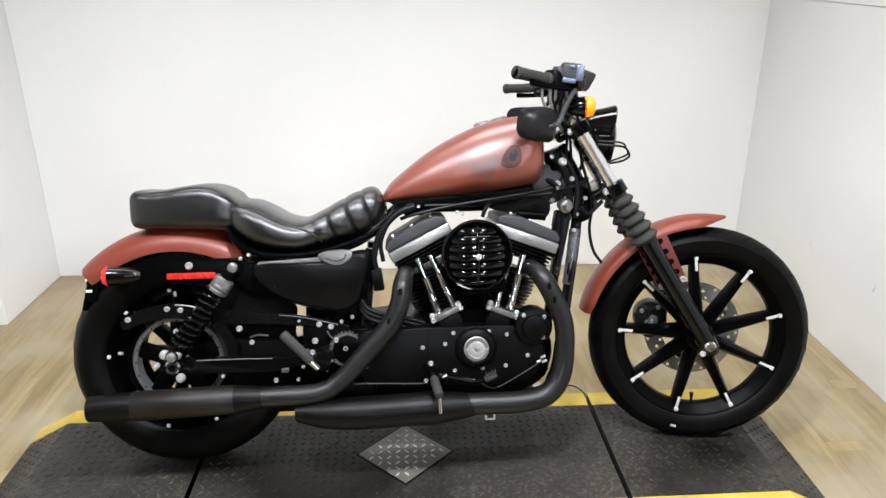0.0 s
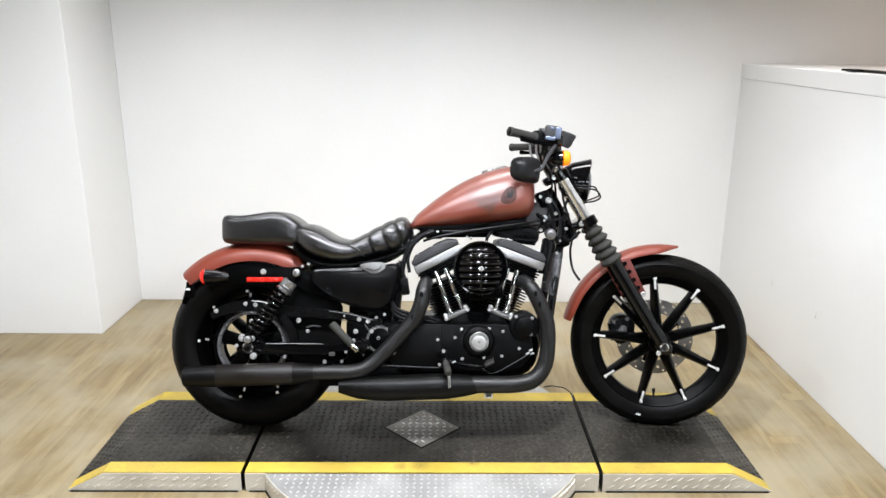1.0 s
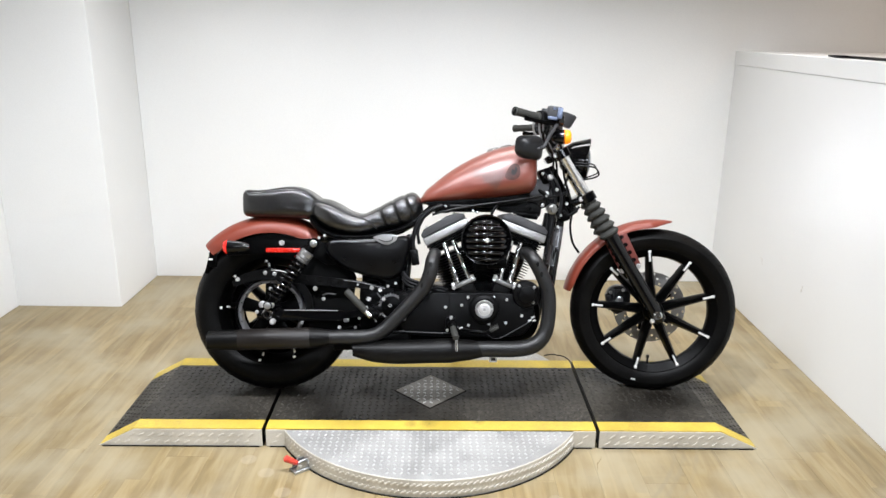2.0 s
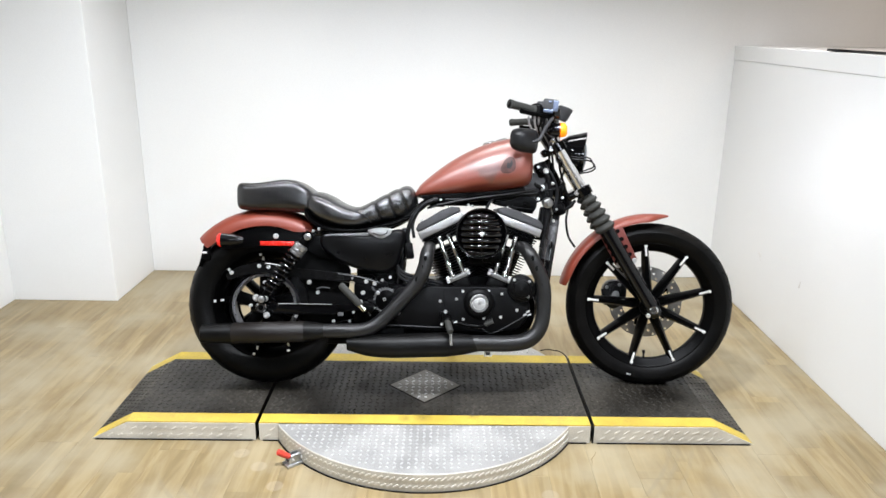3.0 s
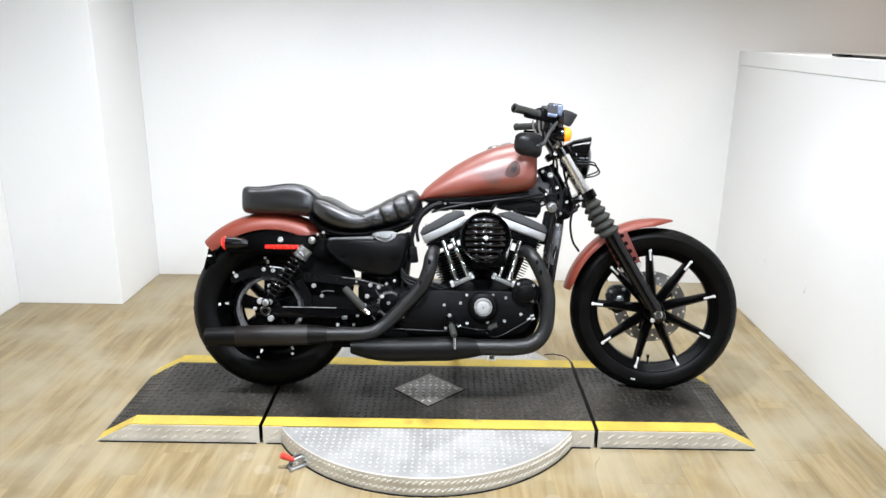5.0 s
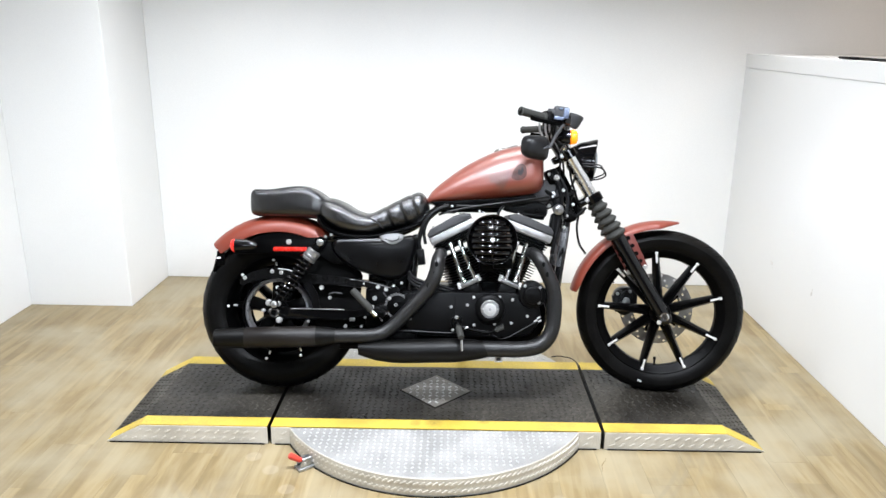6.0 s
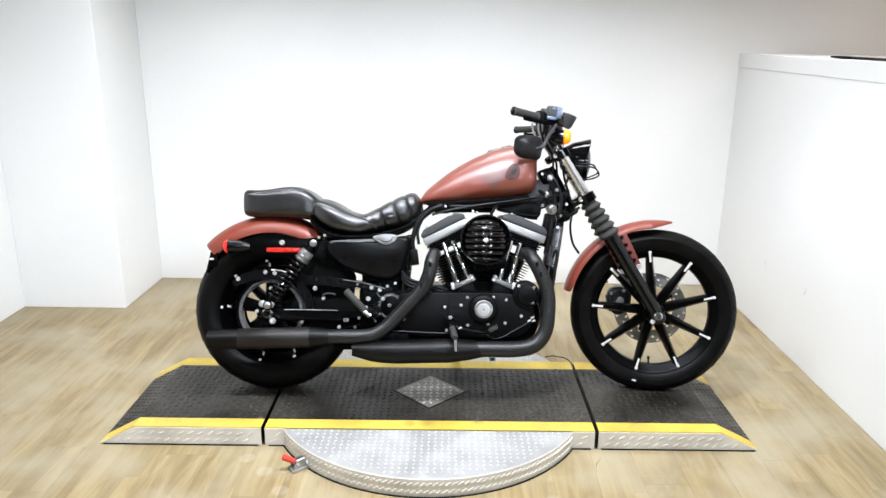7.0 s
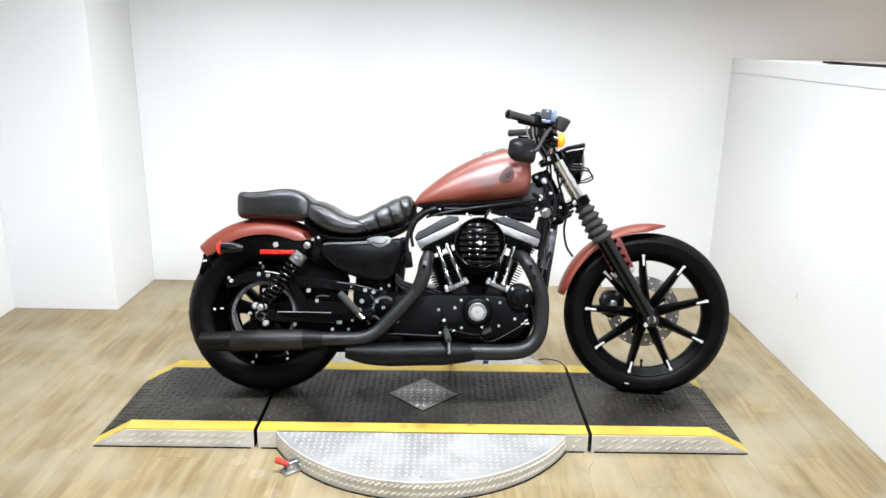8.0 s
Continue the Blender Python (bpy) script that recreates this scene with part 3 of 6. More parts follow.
def deck_thing(name, xs, label, category, group=""):
    root = empty(name, DECK_TURN)
    tagged(root, label, category, group)
    h = height_on(xs)
    core = new_bm()
    pts = [(x, max(z - 0.004, 0.001)) for x, z in xs] + [(xs[-1][0], 0.0), (xs[0][0], 0.0)]
    plate(core, pts, Y_F + 0.004, Y_B - 0.004, 0)
    part("frame", core, SATIN, root, smooth=False)
    part("deck_plate", strip_along(new_bm(), xs, Y_F + STRIPE_W, Y_B - STRIPE_B, 0.004), DECK, root, "worn black-painted tread plate", smooth=False)
    for y0, y1 in ((Y_F, Y_F + STRIPE_W), (Y_B - STRIPE_B, Y_B)):
        part("yellow_stripe", strip_along(new_bm(), xs, y0, y1, 0.004), YELLOW, root, "yellow painted safety edge", smooth=False)
    for y, out in ((Y_F, -1), (Y_B, 1)):
        part("side_plate", side_plate(new_bm(), xs, y, out), PLATE_SIDE, root, "bare aluminium tread-plate skirt", smooth=False)
    x0, x1 = xs[0][0] + 0.012, xs[-1][0] - 0.012
    # black strip draws the shadow line at the skirt's foot
    bm = new_bm()
    box(bm, ((x0 + x1) / 2, Y_F - 0.001, 0.0026), (x1 - x0, 0.012, 0.005), 0.001)
    part("shadow_strip", bm, CABLE, root, "thin black strip drawing the shadow line under the skirt")
    part("tread_pattern", tread_bars(new_bm(), lambda x, y: x < x1 and Y_F + STRIPE_W < y - 0.012 and y + 0.012 < Y_B - STRIPE_B and not (name == "turntable" and abs(x - TABLE_C[0]) + abs(y) < 0.155), h, x0, x1, Y_F + STRIPE_W, Y_B - STRIPE_B), DECK_BAR, root, smooth=False)["kind"] = "stuff"
    # bars on the skirt that faces the room
    bm = new_bm()
    n = int((x1 - x0) / 0.036)
    for i in range(n):
        for j in range(2):
            x, z = x0 + 0.036 * (i + 0.5 + 0.5 * j), 0.021 + 0.028 * j
            if z > h(x, 0) - 0.016 or (name == "turntable" and abs(x - TABLE_C[0]) < 0.535):
                continue
            a = radians(-38)
            box(bm, (x, Y_F - 0.0035, z), (0.022, 0.002, 0.005), 0, Matrix.Rotation(a if (i + j) % 2 else a * 0.7, 3, "Y"))
    part("skirt_tread", bm, RIM_BAR, root, smooth=False)["kind"] = "stuff"
    return root


deck_thing("ramp", [(-1.335, 0.004), (-1.205, RAMP_H), (SEAM_L - GAP, RAMP_H)], "low black ramp section with yellow edges and aluminium skirt", "ramp", "ramp sections beside the turntable")
deck_thing("ramp", [(SEAM_R + GAP, RAMP_H), (0.930, RAMP_H), (1.070, 0.004)], "low black ramp section with yellow edges, worn grey", "ramp", "ramp sections beside the turntable")
table = deck_thing("turntable", [(SEAM_L + GAP, RAMP_H), (SEAM_R - GAP, RAMP_H)], "motorcycle turntable with black deck, yellow edges and silver disc", "turntable")

# the round silver tread-plate apron that shows in front of and behind the deck
for name, sgn in (("apron", -1), ("apron", 1)):
    y = Y_F if sgn < 0 else Y_B
    half = math.sqrt(TABLE_R ** 2 - y ** 2)
    a0 = math.atan2(abs(y), half)
    arc = [(TABLE_C[0] + TABLE_R * math.cos(a0 + (math.pi - 2 * a0) * i / 48), sgn * TABLE_R * math.sin(a0 + (math.pi - 2 * a0) * i / 48)) for i in range(49)]
    bm = new_bm()
    up = [bm.verts.new((x, yy, RAMP_H - 0.004)) for x, yy in arc]
    mid = [bm.verts.new((x, yy, RAMP_H - 0.010)) for x, yy in arc]
    bm.faces.new(up)
    bm.faces.new(mid[::-1])
    for i in range(49):
        j = (i + 1) % 49
        bm.faces.new((up[i], mid[i], mid[j], up[j]))
    top = part(name, bm, PLATE, table, "bright aluminium tread-plate apron", smooth=False)
    bm = new_bm()
    def in_apron(x, yy, s=sgn):
        return math.hypot(x - TABLE_C[0], yy) < TABLE_R - 0.018 and s * yy > abs(Y_F) + 0.012
    tread_bars(bm, in_apron, lambda x, yy: RAMP_H - 0.004, TABLE_C[0] - half, TABLE_C[0] + half, *((-TABLE_R, Y_F) if sgn < 0 else (Y_B, TABLE_R)), 0.0235, (0.0165, 0.0050, 0.0026))
    part("tread_pattern", bm, STEEL_BAR, table, smooth=False)["kind"] = "stuff"
    bm = new_bm()
    ring = [[bm.verts.new((TABLE_C[0] + (x - TABLE_C[0]) * k, yy * k, z)) for x, yy in arc] for k, z in ((1.0, RAMP_H - 0.0045), (1.004, RAMP_H - 0.007), (1.004, 0.004), (0.99, 0.004))]
    for a, b in zip(ring, ring[1:]):
        for i in range(48):
            bm.faces.new((a[i], b[i], b[i + 1], a[i + 1]))
    part("rim_band", bm, PLATE_SIDE, table, "curved aluminium tread-plate rim")
    bm = new_bm()
    for i in range(60):
        for j in range(2):
            a = a0 + (math.pi - 2 * a0) * (i + 0.5 + 0.5 * j) / 61
            x, yy = TABLE_C[0] + 1.005 * TABLE_R * math.cos(a), sgn * 1.005 * TABLE_R * math.sin(a)
            turn = Matrix.Rotation(sgn * (a - math.pi / 2), 3, "Z") @ Matrix.Rotation(radians(-35), 3, "Y")
            box(bm, (x, yy, 0.022 + 0.028 * j), (0.020, 0.003, 0.005), 0, turn)
    part("rim_tread", bm, RIM_BAR, table, smooth=False)["kind"] = "stuff"
    # black lip draws the same shadow line under the round rim
    bm = new_bm()
    ring = [[bm.verts.new((TABLE_C[0] + (x - TABLE_C[0]) * k, yy * k, z)) for x, yy in arc] for k, z in ((1.012, 0.0005), (1.012, 0.004), (0.98, 0.004))]
    for a, b in zip(ring, ring[1:]):
        for i in range(48):
            bm.faces.new((a[i], b[i], b[i + 1], a[i + 1]))
    part("shadow_lip", bm, CABLE, table)
for x, y in ((-0.40, -0.31), (-0.13, -0.312), (0.12, -0.31), (-0.13, -0.575)):
    part("apron_screw", bolt(new_bm(), (x, y, RAMP_H - 0.004), 0.007, 0.002, (0, 0, 1)), ZINC, table)

# the bare diamond let into the deck, with its dark gap
bm = new_bm()
d = 0.146
vs = [bm.verts.new((TABLE_C[0] + x, y, RAMP_H + 0.0006)) for x, y in ((-d, 0), (0, -d), (d, 0), (0, d))]
lo = [bm.verts.new((v.co.x, v.co.y, RAMP_H - 0.003)) for v in vs]
bm.faces.new(vs)
for i in range(4):
    bm.faces.new((vs[i], lo[i], lo[(i + 1) % 4], vs[(i + 1) % 4]))
part("diamond_gap", bm, DARK, table, smooth=False)
bm = new_bm()
d = 0.139
vs = [bm.verts.new((TABLE_C[0] + x, y, RAMP_H + 0.0022)) for x, y in ((-d, 0), (0, -d), (d, 0), (0, d))]
lo = [bm.verts.new((v.co.x, v.co.y, RAMP_H - 0.004)) for v in vs]
bm.faces.new(vs)
for i in range(4):
    bm.faces.new((vs[i], lo[i], lo[(i + 1) % 4], vs[(i + 1) % 4]))
part("diamond_plate", bm, INLAY, table, "bare aluminium diamond inlay", smooth=False)
part("diamond_tread", tread_bars(new_bm(), lambda x, y: abs(x - TABLE_C[0]) + abs(y) < d - 0.014, lambda x, y: RAMP_H + 0.0022, TABLE_C[0] - d, TABLE_C[0] + d, -d, d), STEEL_BAR, table, smooth=False)["kind"] = "stuff"

# clamp with a red lever on the turntable's rim
clamp = tagged(empty("toggle_clamp", pose(-0.590, -0.462, 0, 0, 0, 38)), "zinc toggle clamp with a red lever, fixed to the turntable rim", "clamp")
bm = new_bm()
box(bm, (0.03, 0, 0.006), (0.085, 0.042, 0.010), 0.002)
part("base", bm, ZINC, clamp)
for s in (-1, 1):
    bm = new_bm()
    plate(bm, [(-0.005, 0.01), (0.06, 0.01), (0.055, 0.036), (0.02, 0.042), (0.0, 0.03)], s * 0.013 - 0.0015, s * 0.013 + 0.0015, 0)
    part("cheek", bm, ZINC, clamp, smooth=False)
part("arm", rod(new_bm(), (0.0, 0, 0.03), (0.075, 0, 0.034), 0.006), ZINC, clamp)
part("lever", rod(new_bm(), (0.01, 0, 0.03), (-0.030, 0.016, 0.058), 0.009, 0.012, bevel=0.5), REDGRIP, clamp, "red plastic lever grip")
for x in (0.012, 0.045):
    part("rivet", bolt(new_bm(), (x, -0.015, 0.026), 0.005, 0.003), STEEL_BAR, clamp)

# thin cable in the joint of the deck
cab = tagged(part("deck_cable", tube(new_bm(), [(0.372, 0.338, 0.076), (0.405, 0.345, 0.078), (0.432, 0.336, 0.078), (0.455, 0.325, 0.078), (0.474, 0.29, 0.077), (0.4795, 0.24, 0.074), (0.4805, 0.1, 0.073), (0.481, -0.1, 0.072), (0.4805, -0.27, 0.072), (0.481, -0.301, 0.05), (0.482, -0.303, 0.006)], 0.0022, 8), CABLE), "thin black cable lying in the joint of the ramp", "cable")
cab.matrix_world = DECK_TURN
strip = new_bm()
box(strip, (X_RIGHT + 0.10, -0.3, 1.371), (0.05, 1.96, 0.010), 0.003)
tagged(part("cable_strip", strip, CABLE), "thin black strip lying on the white ledge", "cable strip")
bm = new_bm()
box(bm, (X_RIGHT + 0.05, 0.58, 1.374), (0.04, 0.10, 0.009), 0.003)
tagged(part("cable_box", bm, CABLE), "small black box lying on the white ledge", "box")

# small scuffs on the half-height wall
def wall_scuff(label, items):
    bm = new_bm()
    for y, z, w, h, a in items:
        box(bm, (X_RIGHT - 0.0004, y, z), (0.0014, w, h), 0.0004, Matrix.Rotation(radians(a), 3, "X"))
    return tagged(part("scuff_mark", bm, SCUFF), label, "scuff")


wall_scuff("grey rubbed mark on the white half-height wall", [(0.92, 0.36, 0.030, 0.008, 12), (0.915, 0.349, 0.018, 0.005, -8), (0.905, 0.335, 0.010, 0.004, 20)])
wall_scuff("faint grey scrape on the white half-height wall", [(0.475, 0.355, 0.006, 0.030, 6), (0.482, 0.345, 0.005, 0.018, -4)])

# a short dark scratch in the floor beside the turntable
bm = new_bm()
trail = [(0.487, -0.352), (0.483, -0.366), (0.472, -0.384), (0.464, -0.398), (0.462, -0.418), (0.458, -0.436)]
for k, ((xa, ya), (xb, yb)) in enumerate(zip(trail, trail[1:])):
    ln, w = math.hypot(xb - xa, yb - ya), (0.0016, 0.0022, 0.0034, 0.0024, 0.0014)[k]
    box(bm, ((xa + xb) / 2, (ya + yb) / 2, 0.0012), (ln + 0.001, w, 0.0006), 0, Matrix.Rotation(math.atan2(yb - ya, xb - xa), 3, "Z"))
tagged(part("floor_scratch", bm, JOINT, smooth=False), "short dark scratch in the vinyl floor beside the turntable", "scratch")

# ---------------- the motorcycle ----------------
LEAN, TURNED = 14.5, 1.30
BIKE = pose(-0.0000, 0.0300, RAMP_H, 0, 0, TURNED) @ pose(0, 0, 0, -LEAN, 0, 0)
bike = tagged(empty("motorcycle", BIKE), "matte brick-red and black cruiser motorcycle standing on the turntable", "motorcycle")
RAKE = 29.3
NECK = Vector((0.42, 0, 0.75))
STEER = Matrix.Translation(NECK) @ Matrix.Rotation(radians(-7.6), 4, Vector((-math.sin(radians(RAKE)), 0, math.cos(radians(RAKE))))) @ Matrix.Translation(-NECK)
NEAR = (0, -1, 0)


def bpart(name, bm, material, label="", under=None, smooth=True):
    return part(name, bm, material, under or bike, label, smooth)


def fpart(name, bm, material, label="", under=None, smooth=True):
    """A part of the steered front end."""
    bmesh.ops.transform(bm, matrix=STEER, verts=bm.verts)
    return part(name, bm, material, under or bike, label, smooth)


def upart(name, bm, material, label="", under=None, smooth=True):
    """A part of the handlebar group, on its risers."""
    bmesh.ops.transform(bm, matrix=Matrix.Translation((-0.007, 0.010, 0.007)), verts=bm.verts)
    return fpart(name, bm, material, label, under, smooth)


def bolts(name, items, material=None, label="", under=None, put=None):
    """Every screw is a part of its own: (place, radius, height, axis)."""
    for at, r, h, axis in items:
        (put or bpart)(name, bolt(new_bm(), at, r, h, axis), material or SCREW, label, under)


def dots(name, items, material, under=None, put=None, seg=12):
    """Thin round discs, black where they stand for the shade in holes: (place, radius, axis)."""
    for at, r, axis in items:
        (put or bpart)(name, lathe(new_bm(), [(0, 0), (r, 0), (r, 0.001), (0, 0.001)], at, axis, seg), material, "", under)


def wheel(put, c, tyre_r, tyre_w, rim_r, tip_r, phase, label, name):
    """Cast nine-spoke wheel with its tyre."""
    at = (c[0], 0, c[1])
    h = tyre_w / 2
    bm = new_bm()
    prof = [(rim_r + 0.010, -h * 0.70), (rim_r + 0.002, -h * 0.74), (rim_r - 0.004, -h * 0.66), (rim_r - 0.012, -h * 0.50), (rim_r - 0.026, -h * 0.30), (rim_r - 0.030, 0), (rim_r - 0.026, h * 0.30), (rim_r - 0.012, h * 0.50), (rim_r - 0.004, h * 0.66), (rim_r + 0.002, h * 0.74), (rim_r + 0.010, h * 0.70)]
    lathe(bm, prof, at, NEAR, 72)
    wheel_ob = put(name, bm, SATIN, label)
    bm = new_bm()
    R = tyre_r
    k = (R - rim_r) / 0.085
    prof = [(rim_r + 0.004, -h * 0.70), (rim_r + 0.012 * k, -h * 0.86), (rim_r + 0.016 * k, -h * 0.94), (rim_r + 0.019 * k, -h * 0.92), (rim_r + 0.032 * k, -h * 0.99), (rim_r + 0.046 * k, -h), (rim_r + 0.048 * k, -h * 1.03), (rim_r + 0.052 * k, -h * 1.0), (R - 0.036, -h * 0.955), (R - 0.034, -h * 0.94), (R - 0.028, -h * 0.86), (R - 0.018, -h * 0.70), (R - 0.009, -h * 0.49), (R - 0.0025, -h * 0.25), (R, 0), (R - 0.0025, h * 0.25), (R - 0.009, h * 0.49), (R - 0.018, h * 0.70), (R - 0.028, h * 0.86), (R - 0.036, h * 0.955), (rim_r + 0.050 * k, h), (rim_r + 0.032 * k, h * 0.99), (rim_r + 0.012 * k, h * 0.86), (rim_r + 0.004, h * 0.70)]
    lathe(bm, prof, at, NEAR, 96, close=True)
    put("tyre", bm, RUBBER, "black road tyre", wheel_ob)
    # slanting tread grooves, drawn as thin raised black lines
    bm = new_bm()
    for i in range(34):
        a = 2 * math.pi * i / 34
        for s in (-1, 1):
            pts = []
            for q in range(4):
                f = q / 3
                yy = s * h * (0.22 + 0.50 * f)
                rr = R - 0.0014 - 0.0375 * (0.22 + 0.50 * f) ** 2
                b = a + 0.10 * f + (0.09 if s > 0 else 0)
                pts.append((at[0] + rr * math.cos(b), yy, at[2] + rr * math.sin(b)))
            tube(bm, pts, 0.0022, 6, 2)
    put("tread_groove", bm, DARK, "", wheel_ob)["kind"] = "stuff"
    hub = new_bm()
    lathe(hub, [(0.018, 0.062), (0.034, 0.060), (0.040, 0.050), (0.042, 0.030), (0.050, 0.022), (0.050, -0.022), (0.042, -0.035), (0.040, -0.055), (0.018, -0.058)], at, NEAR, 40)
    put("hub", hub, SATIN, "", wheel_ob)
    for i in range(9):
        a = phase - 2 * math.pi * i / 9
        ca, sa = math.cos(a), math.sin(a)
        bm = new_bm()
        r0, r1 = 0.036, rim_r - 0.006
        rings = []
        for f in (0.0, 0.25, 0.6, 0.88, 1.0):
            r = r0 + (r1 - r0) * f
            w = 0.019 - 0.007 * f + (0.008 if f == 1.0 else 0)
            y0, y1 = -0.030 + 0.004 * f, 0.020 - 0.006 * f
            ring = []
            for u, y in ((-w, y1), (w, y1), (w, y0 * 0.4), (w * 0.45, y0), (-w * 0.45, y0), (-w, y0 * 0.4)):
                ring.append((at[0] + r * ca - u * sa, y, at[2] + r * sa + u * ca))
            rings.append(ring)
        loft(bm, rings)
        put("spoke", bm, SATIN, "", wheel_ob)
        bm = new_bm()
        turn = Matrix(((ca, 0, -sa), (0, 1, 0), (sa, 0, ca)))
        box(bm, (at[0] + (tip_r - 0.022) * ca, -0.0285, at[2] + (tip_r - 0.022) * sa), (0.036 if name == "front_wheel" else 0.018, 0.004, 0.008), 0.001, turn)
        box(bm, (at[0] + tip_r * ca, -0.030 - 0.1 * (h - 0.05), at[2] + tip_r * sa), (0.010, 0.012, 0.012), 0.002, turn)
        put("spoke_tip", bm, TIP, "machined bright spoke tip", wheel_ob)
        if name == "rear_wheel":
            bm = new_bm()
            box(bm, (at[0] + (tip_r - 0.006) * ca, -0.0705, at[2] + (tip_r - 0.006) * sa), (0.009, 0.008, 0.010), 0.002, turn)
            put("rim_stud", bm, TIP, "small bright rim stud", wheel_ob)
    return wheel_ob


FW, RW = (0.762, 0.322), (-0.757, 0.318)
fw = wheel(lambda n, bm, m, label="", under=None: fpart(n, bm, m, label, under), FW, 0.328, 0.100, 0.246, 0.240, radians(95), "black nine-spoke cast front wheel", "front_wheel")
rw = wheel(lambda n, bm, m, label="", under=None: bpart(n, bm, m, label, under), RW, 0.318, 0.150, 0.207, 0.2045, radians(96), "black nine-spoke cast rear wheel", "rear_wheel")

# small pale mark on the front tyre's flank
a = radians(-105)
turn = Matrix(((math.cos(a), 0, -math.sin(a)), (0, 1, 0), (math.sin(a), 0, math.cos(a))))
bm = new_bm()
for du in (-0.006, 0.0, 0.006):
    box(bm, (FW[0] + 0.286 * math.cos(a) - du * math.sin(a), -0.0505, FW[1] + 0.286 * math.sin(a) + du * math.cos(a)), (0.006, 0.0022, 0.0035), 0, turn)
fpart("tyre_mark", bm, WHITE, "small pale printed mark", fw)

# front brake rotor with drilled holes, far side
bm = new_bm()
for k, (ra, rb) in enumerate(((0.094, 0.1115), (0.1115, 0.129), (0.129, 0.1465))):
    for i in range(16):
        a0 = 2 * math.pi * (i + k / 3) / 16
        rm = (ra + rb) / 2
        half_a = math.pi / 16
        edge = [(ra, -1), (ra, 0), (ra, 1), (rm, 1), (rb, 1), (rb, 0), (rb, -1), (rm, -1)]
        outer, inner = [], []
        for r, u in edge:
            a = a0 + u * half_a
            dr, da = r - rm, u * half_a * rm
            ln = math.hypot(dr, da)
            hr, ha = rm + dr / ln * 0.0052, a0 + da / ln * 0.0052 / rm
            outer.append([bm.verts.new((FW[0] + r * math.cos(a), y, FW[1] + r * math.sin(a))) for y in (0.060, 0.065)])
            inner.append([bm.verts.new((FW[0] + hr * math.cos(ha), y, FW[1] + hr * math.sin(ha))) for y in (0.060, 0.065)])
        for q in range(8):
            w = (q + 1) % 8
            bm.faces.new((outer[q][0], outer[w][0], inner[w][0], inner[q][0]))
            bm.faces.new((outer[q][1], inner[q][1], inner[w][1], outer[w][1]))
            bm.faces.new((inner[q][0], inner[w][0], inner[w][1], inner[q][1]))
bmesh.ops.remove_doubles(bm, verts=bm.verts, dist=0.0001)
rotor = fpart("brake_rotor", bm, ROTOR, "drilled steel brake rotor", fw)
for i in range(5):
    bm = new_bm()
    a = 2 * math.pi * i / 5 + 0.4
    tube(bm, [(FW[0] + r * math.cos(a + d), 0.063, FW[1] + r * math.sin(a + d)) for r, d in ((0.04, 0), (0.07, 0.12), (0.102, 0.18))], 0.008, 8, 4)
    fpart("rotor_carrier", bm, SATIN, "", fw)
bm = new_bm()
tube(bm, [(FW[0] - 0.012, -0.01, FW[1] - 0.222), (FW[0] - 0.012, -0.012, FW[1] - 0.195)], 0.004, 8, 1)
lathe(bm, [(0, 0), (0.006, 0), (0.006, 0.012), (0, 0.012)], (FW[0] - 0.012, -0.012, FW[1] - 0.197), (0, 0, 1), 8)
fpart("valve_stem", bm, CABLE, "", fw)
bm = new_bm()
plate(bm, closed_line([(0.588, 0.372), (0.606, 0.400), (0.640, 0.408), (0.668, 0.400), (0.686, 0.372), (0.680, 0.335), (0.664, 0.305), (0.632, 0.290), (0.604, 0.306), (0.590, 0.335)], 3), 0.050, 0.105, 0.010, 3)
for z in (0.328, 0.372):
    lathe(bm, [(0.024, 0.0), (0.023, 0.008), (0.018, 0.012), (0.016, 0.008), (0, 0.008)], (0.634 + (z - 0.35) * 0.35, 0.052, z), NEAR, 24)
box(bm, (0.600, 0.062, 0.352), (0.030, 0.03, 0.050), 0.006, Matrix.Rotation(radians(-12), 3, "Y"))
cal = fpart("brake_caliper", bm, POD, "black brake caliper")
for x, z, w, h, a in ((0.612, 0.392, 0.020, 0.012, 25), (0.662, 0.392, 0.018, 0.010, -20), (0.600, 0.318, 0.014, 0.022, -10), (0.676, 0.330, 0.012, 0.026, 12)):
    bm = new_bm()
    box(bm, (x, 0.046, z), (w, 0.012, h), 0.003, Matrix.Rotation(radians(a), 3, "Y"))
    fpart("caliper_lug", bm, GREYCAST, "", cal)
bm = new_bm()
plate(bm, closed_line([(0.622, 0.342), (0.640, 0.336), (0.654, 0.346), (0.650, 0.364), (0.632, 0.366)], 3), 0.040, 0.046, 0.001)
fpart("caliper_badge", bm, ZINC, "small dull metal badge", cal)
bolts("caliper_bolt", [((FW[0] + dx, 0.036, FW[1] + dz), 0.007, 0.006, NEAR) for dx, dz in ((-0.110, 0.072), (-0.098, 0.000), (-0.160, 0.062), (-0.128, 0.027))], ZINC, "", cal, fpart)
fpart("brake_hose", tube(new_bm(), [(0.56, 0.08, 0.46), (0.60, 0.095, 0.52), (0.585, 0.09, 0.56), (0.56, 0.08, 0.53), (0.59, 0.085, 0.42)], 0.004, 8), CABLE)

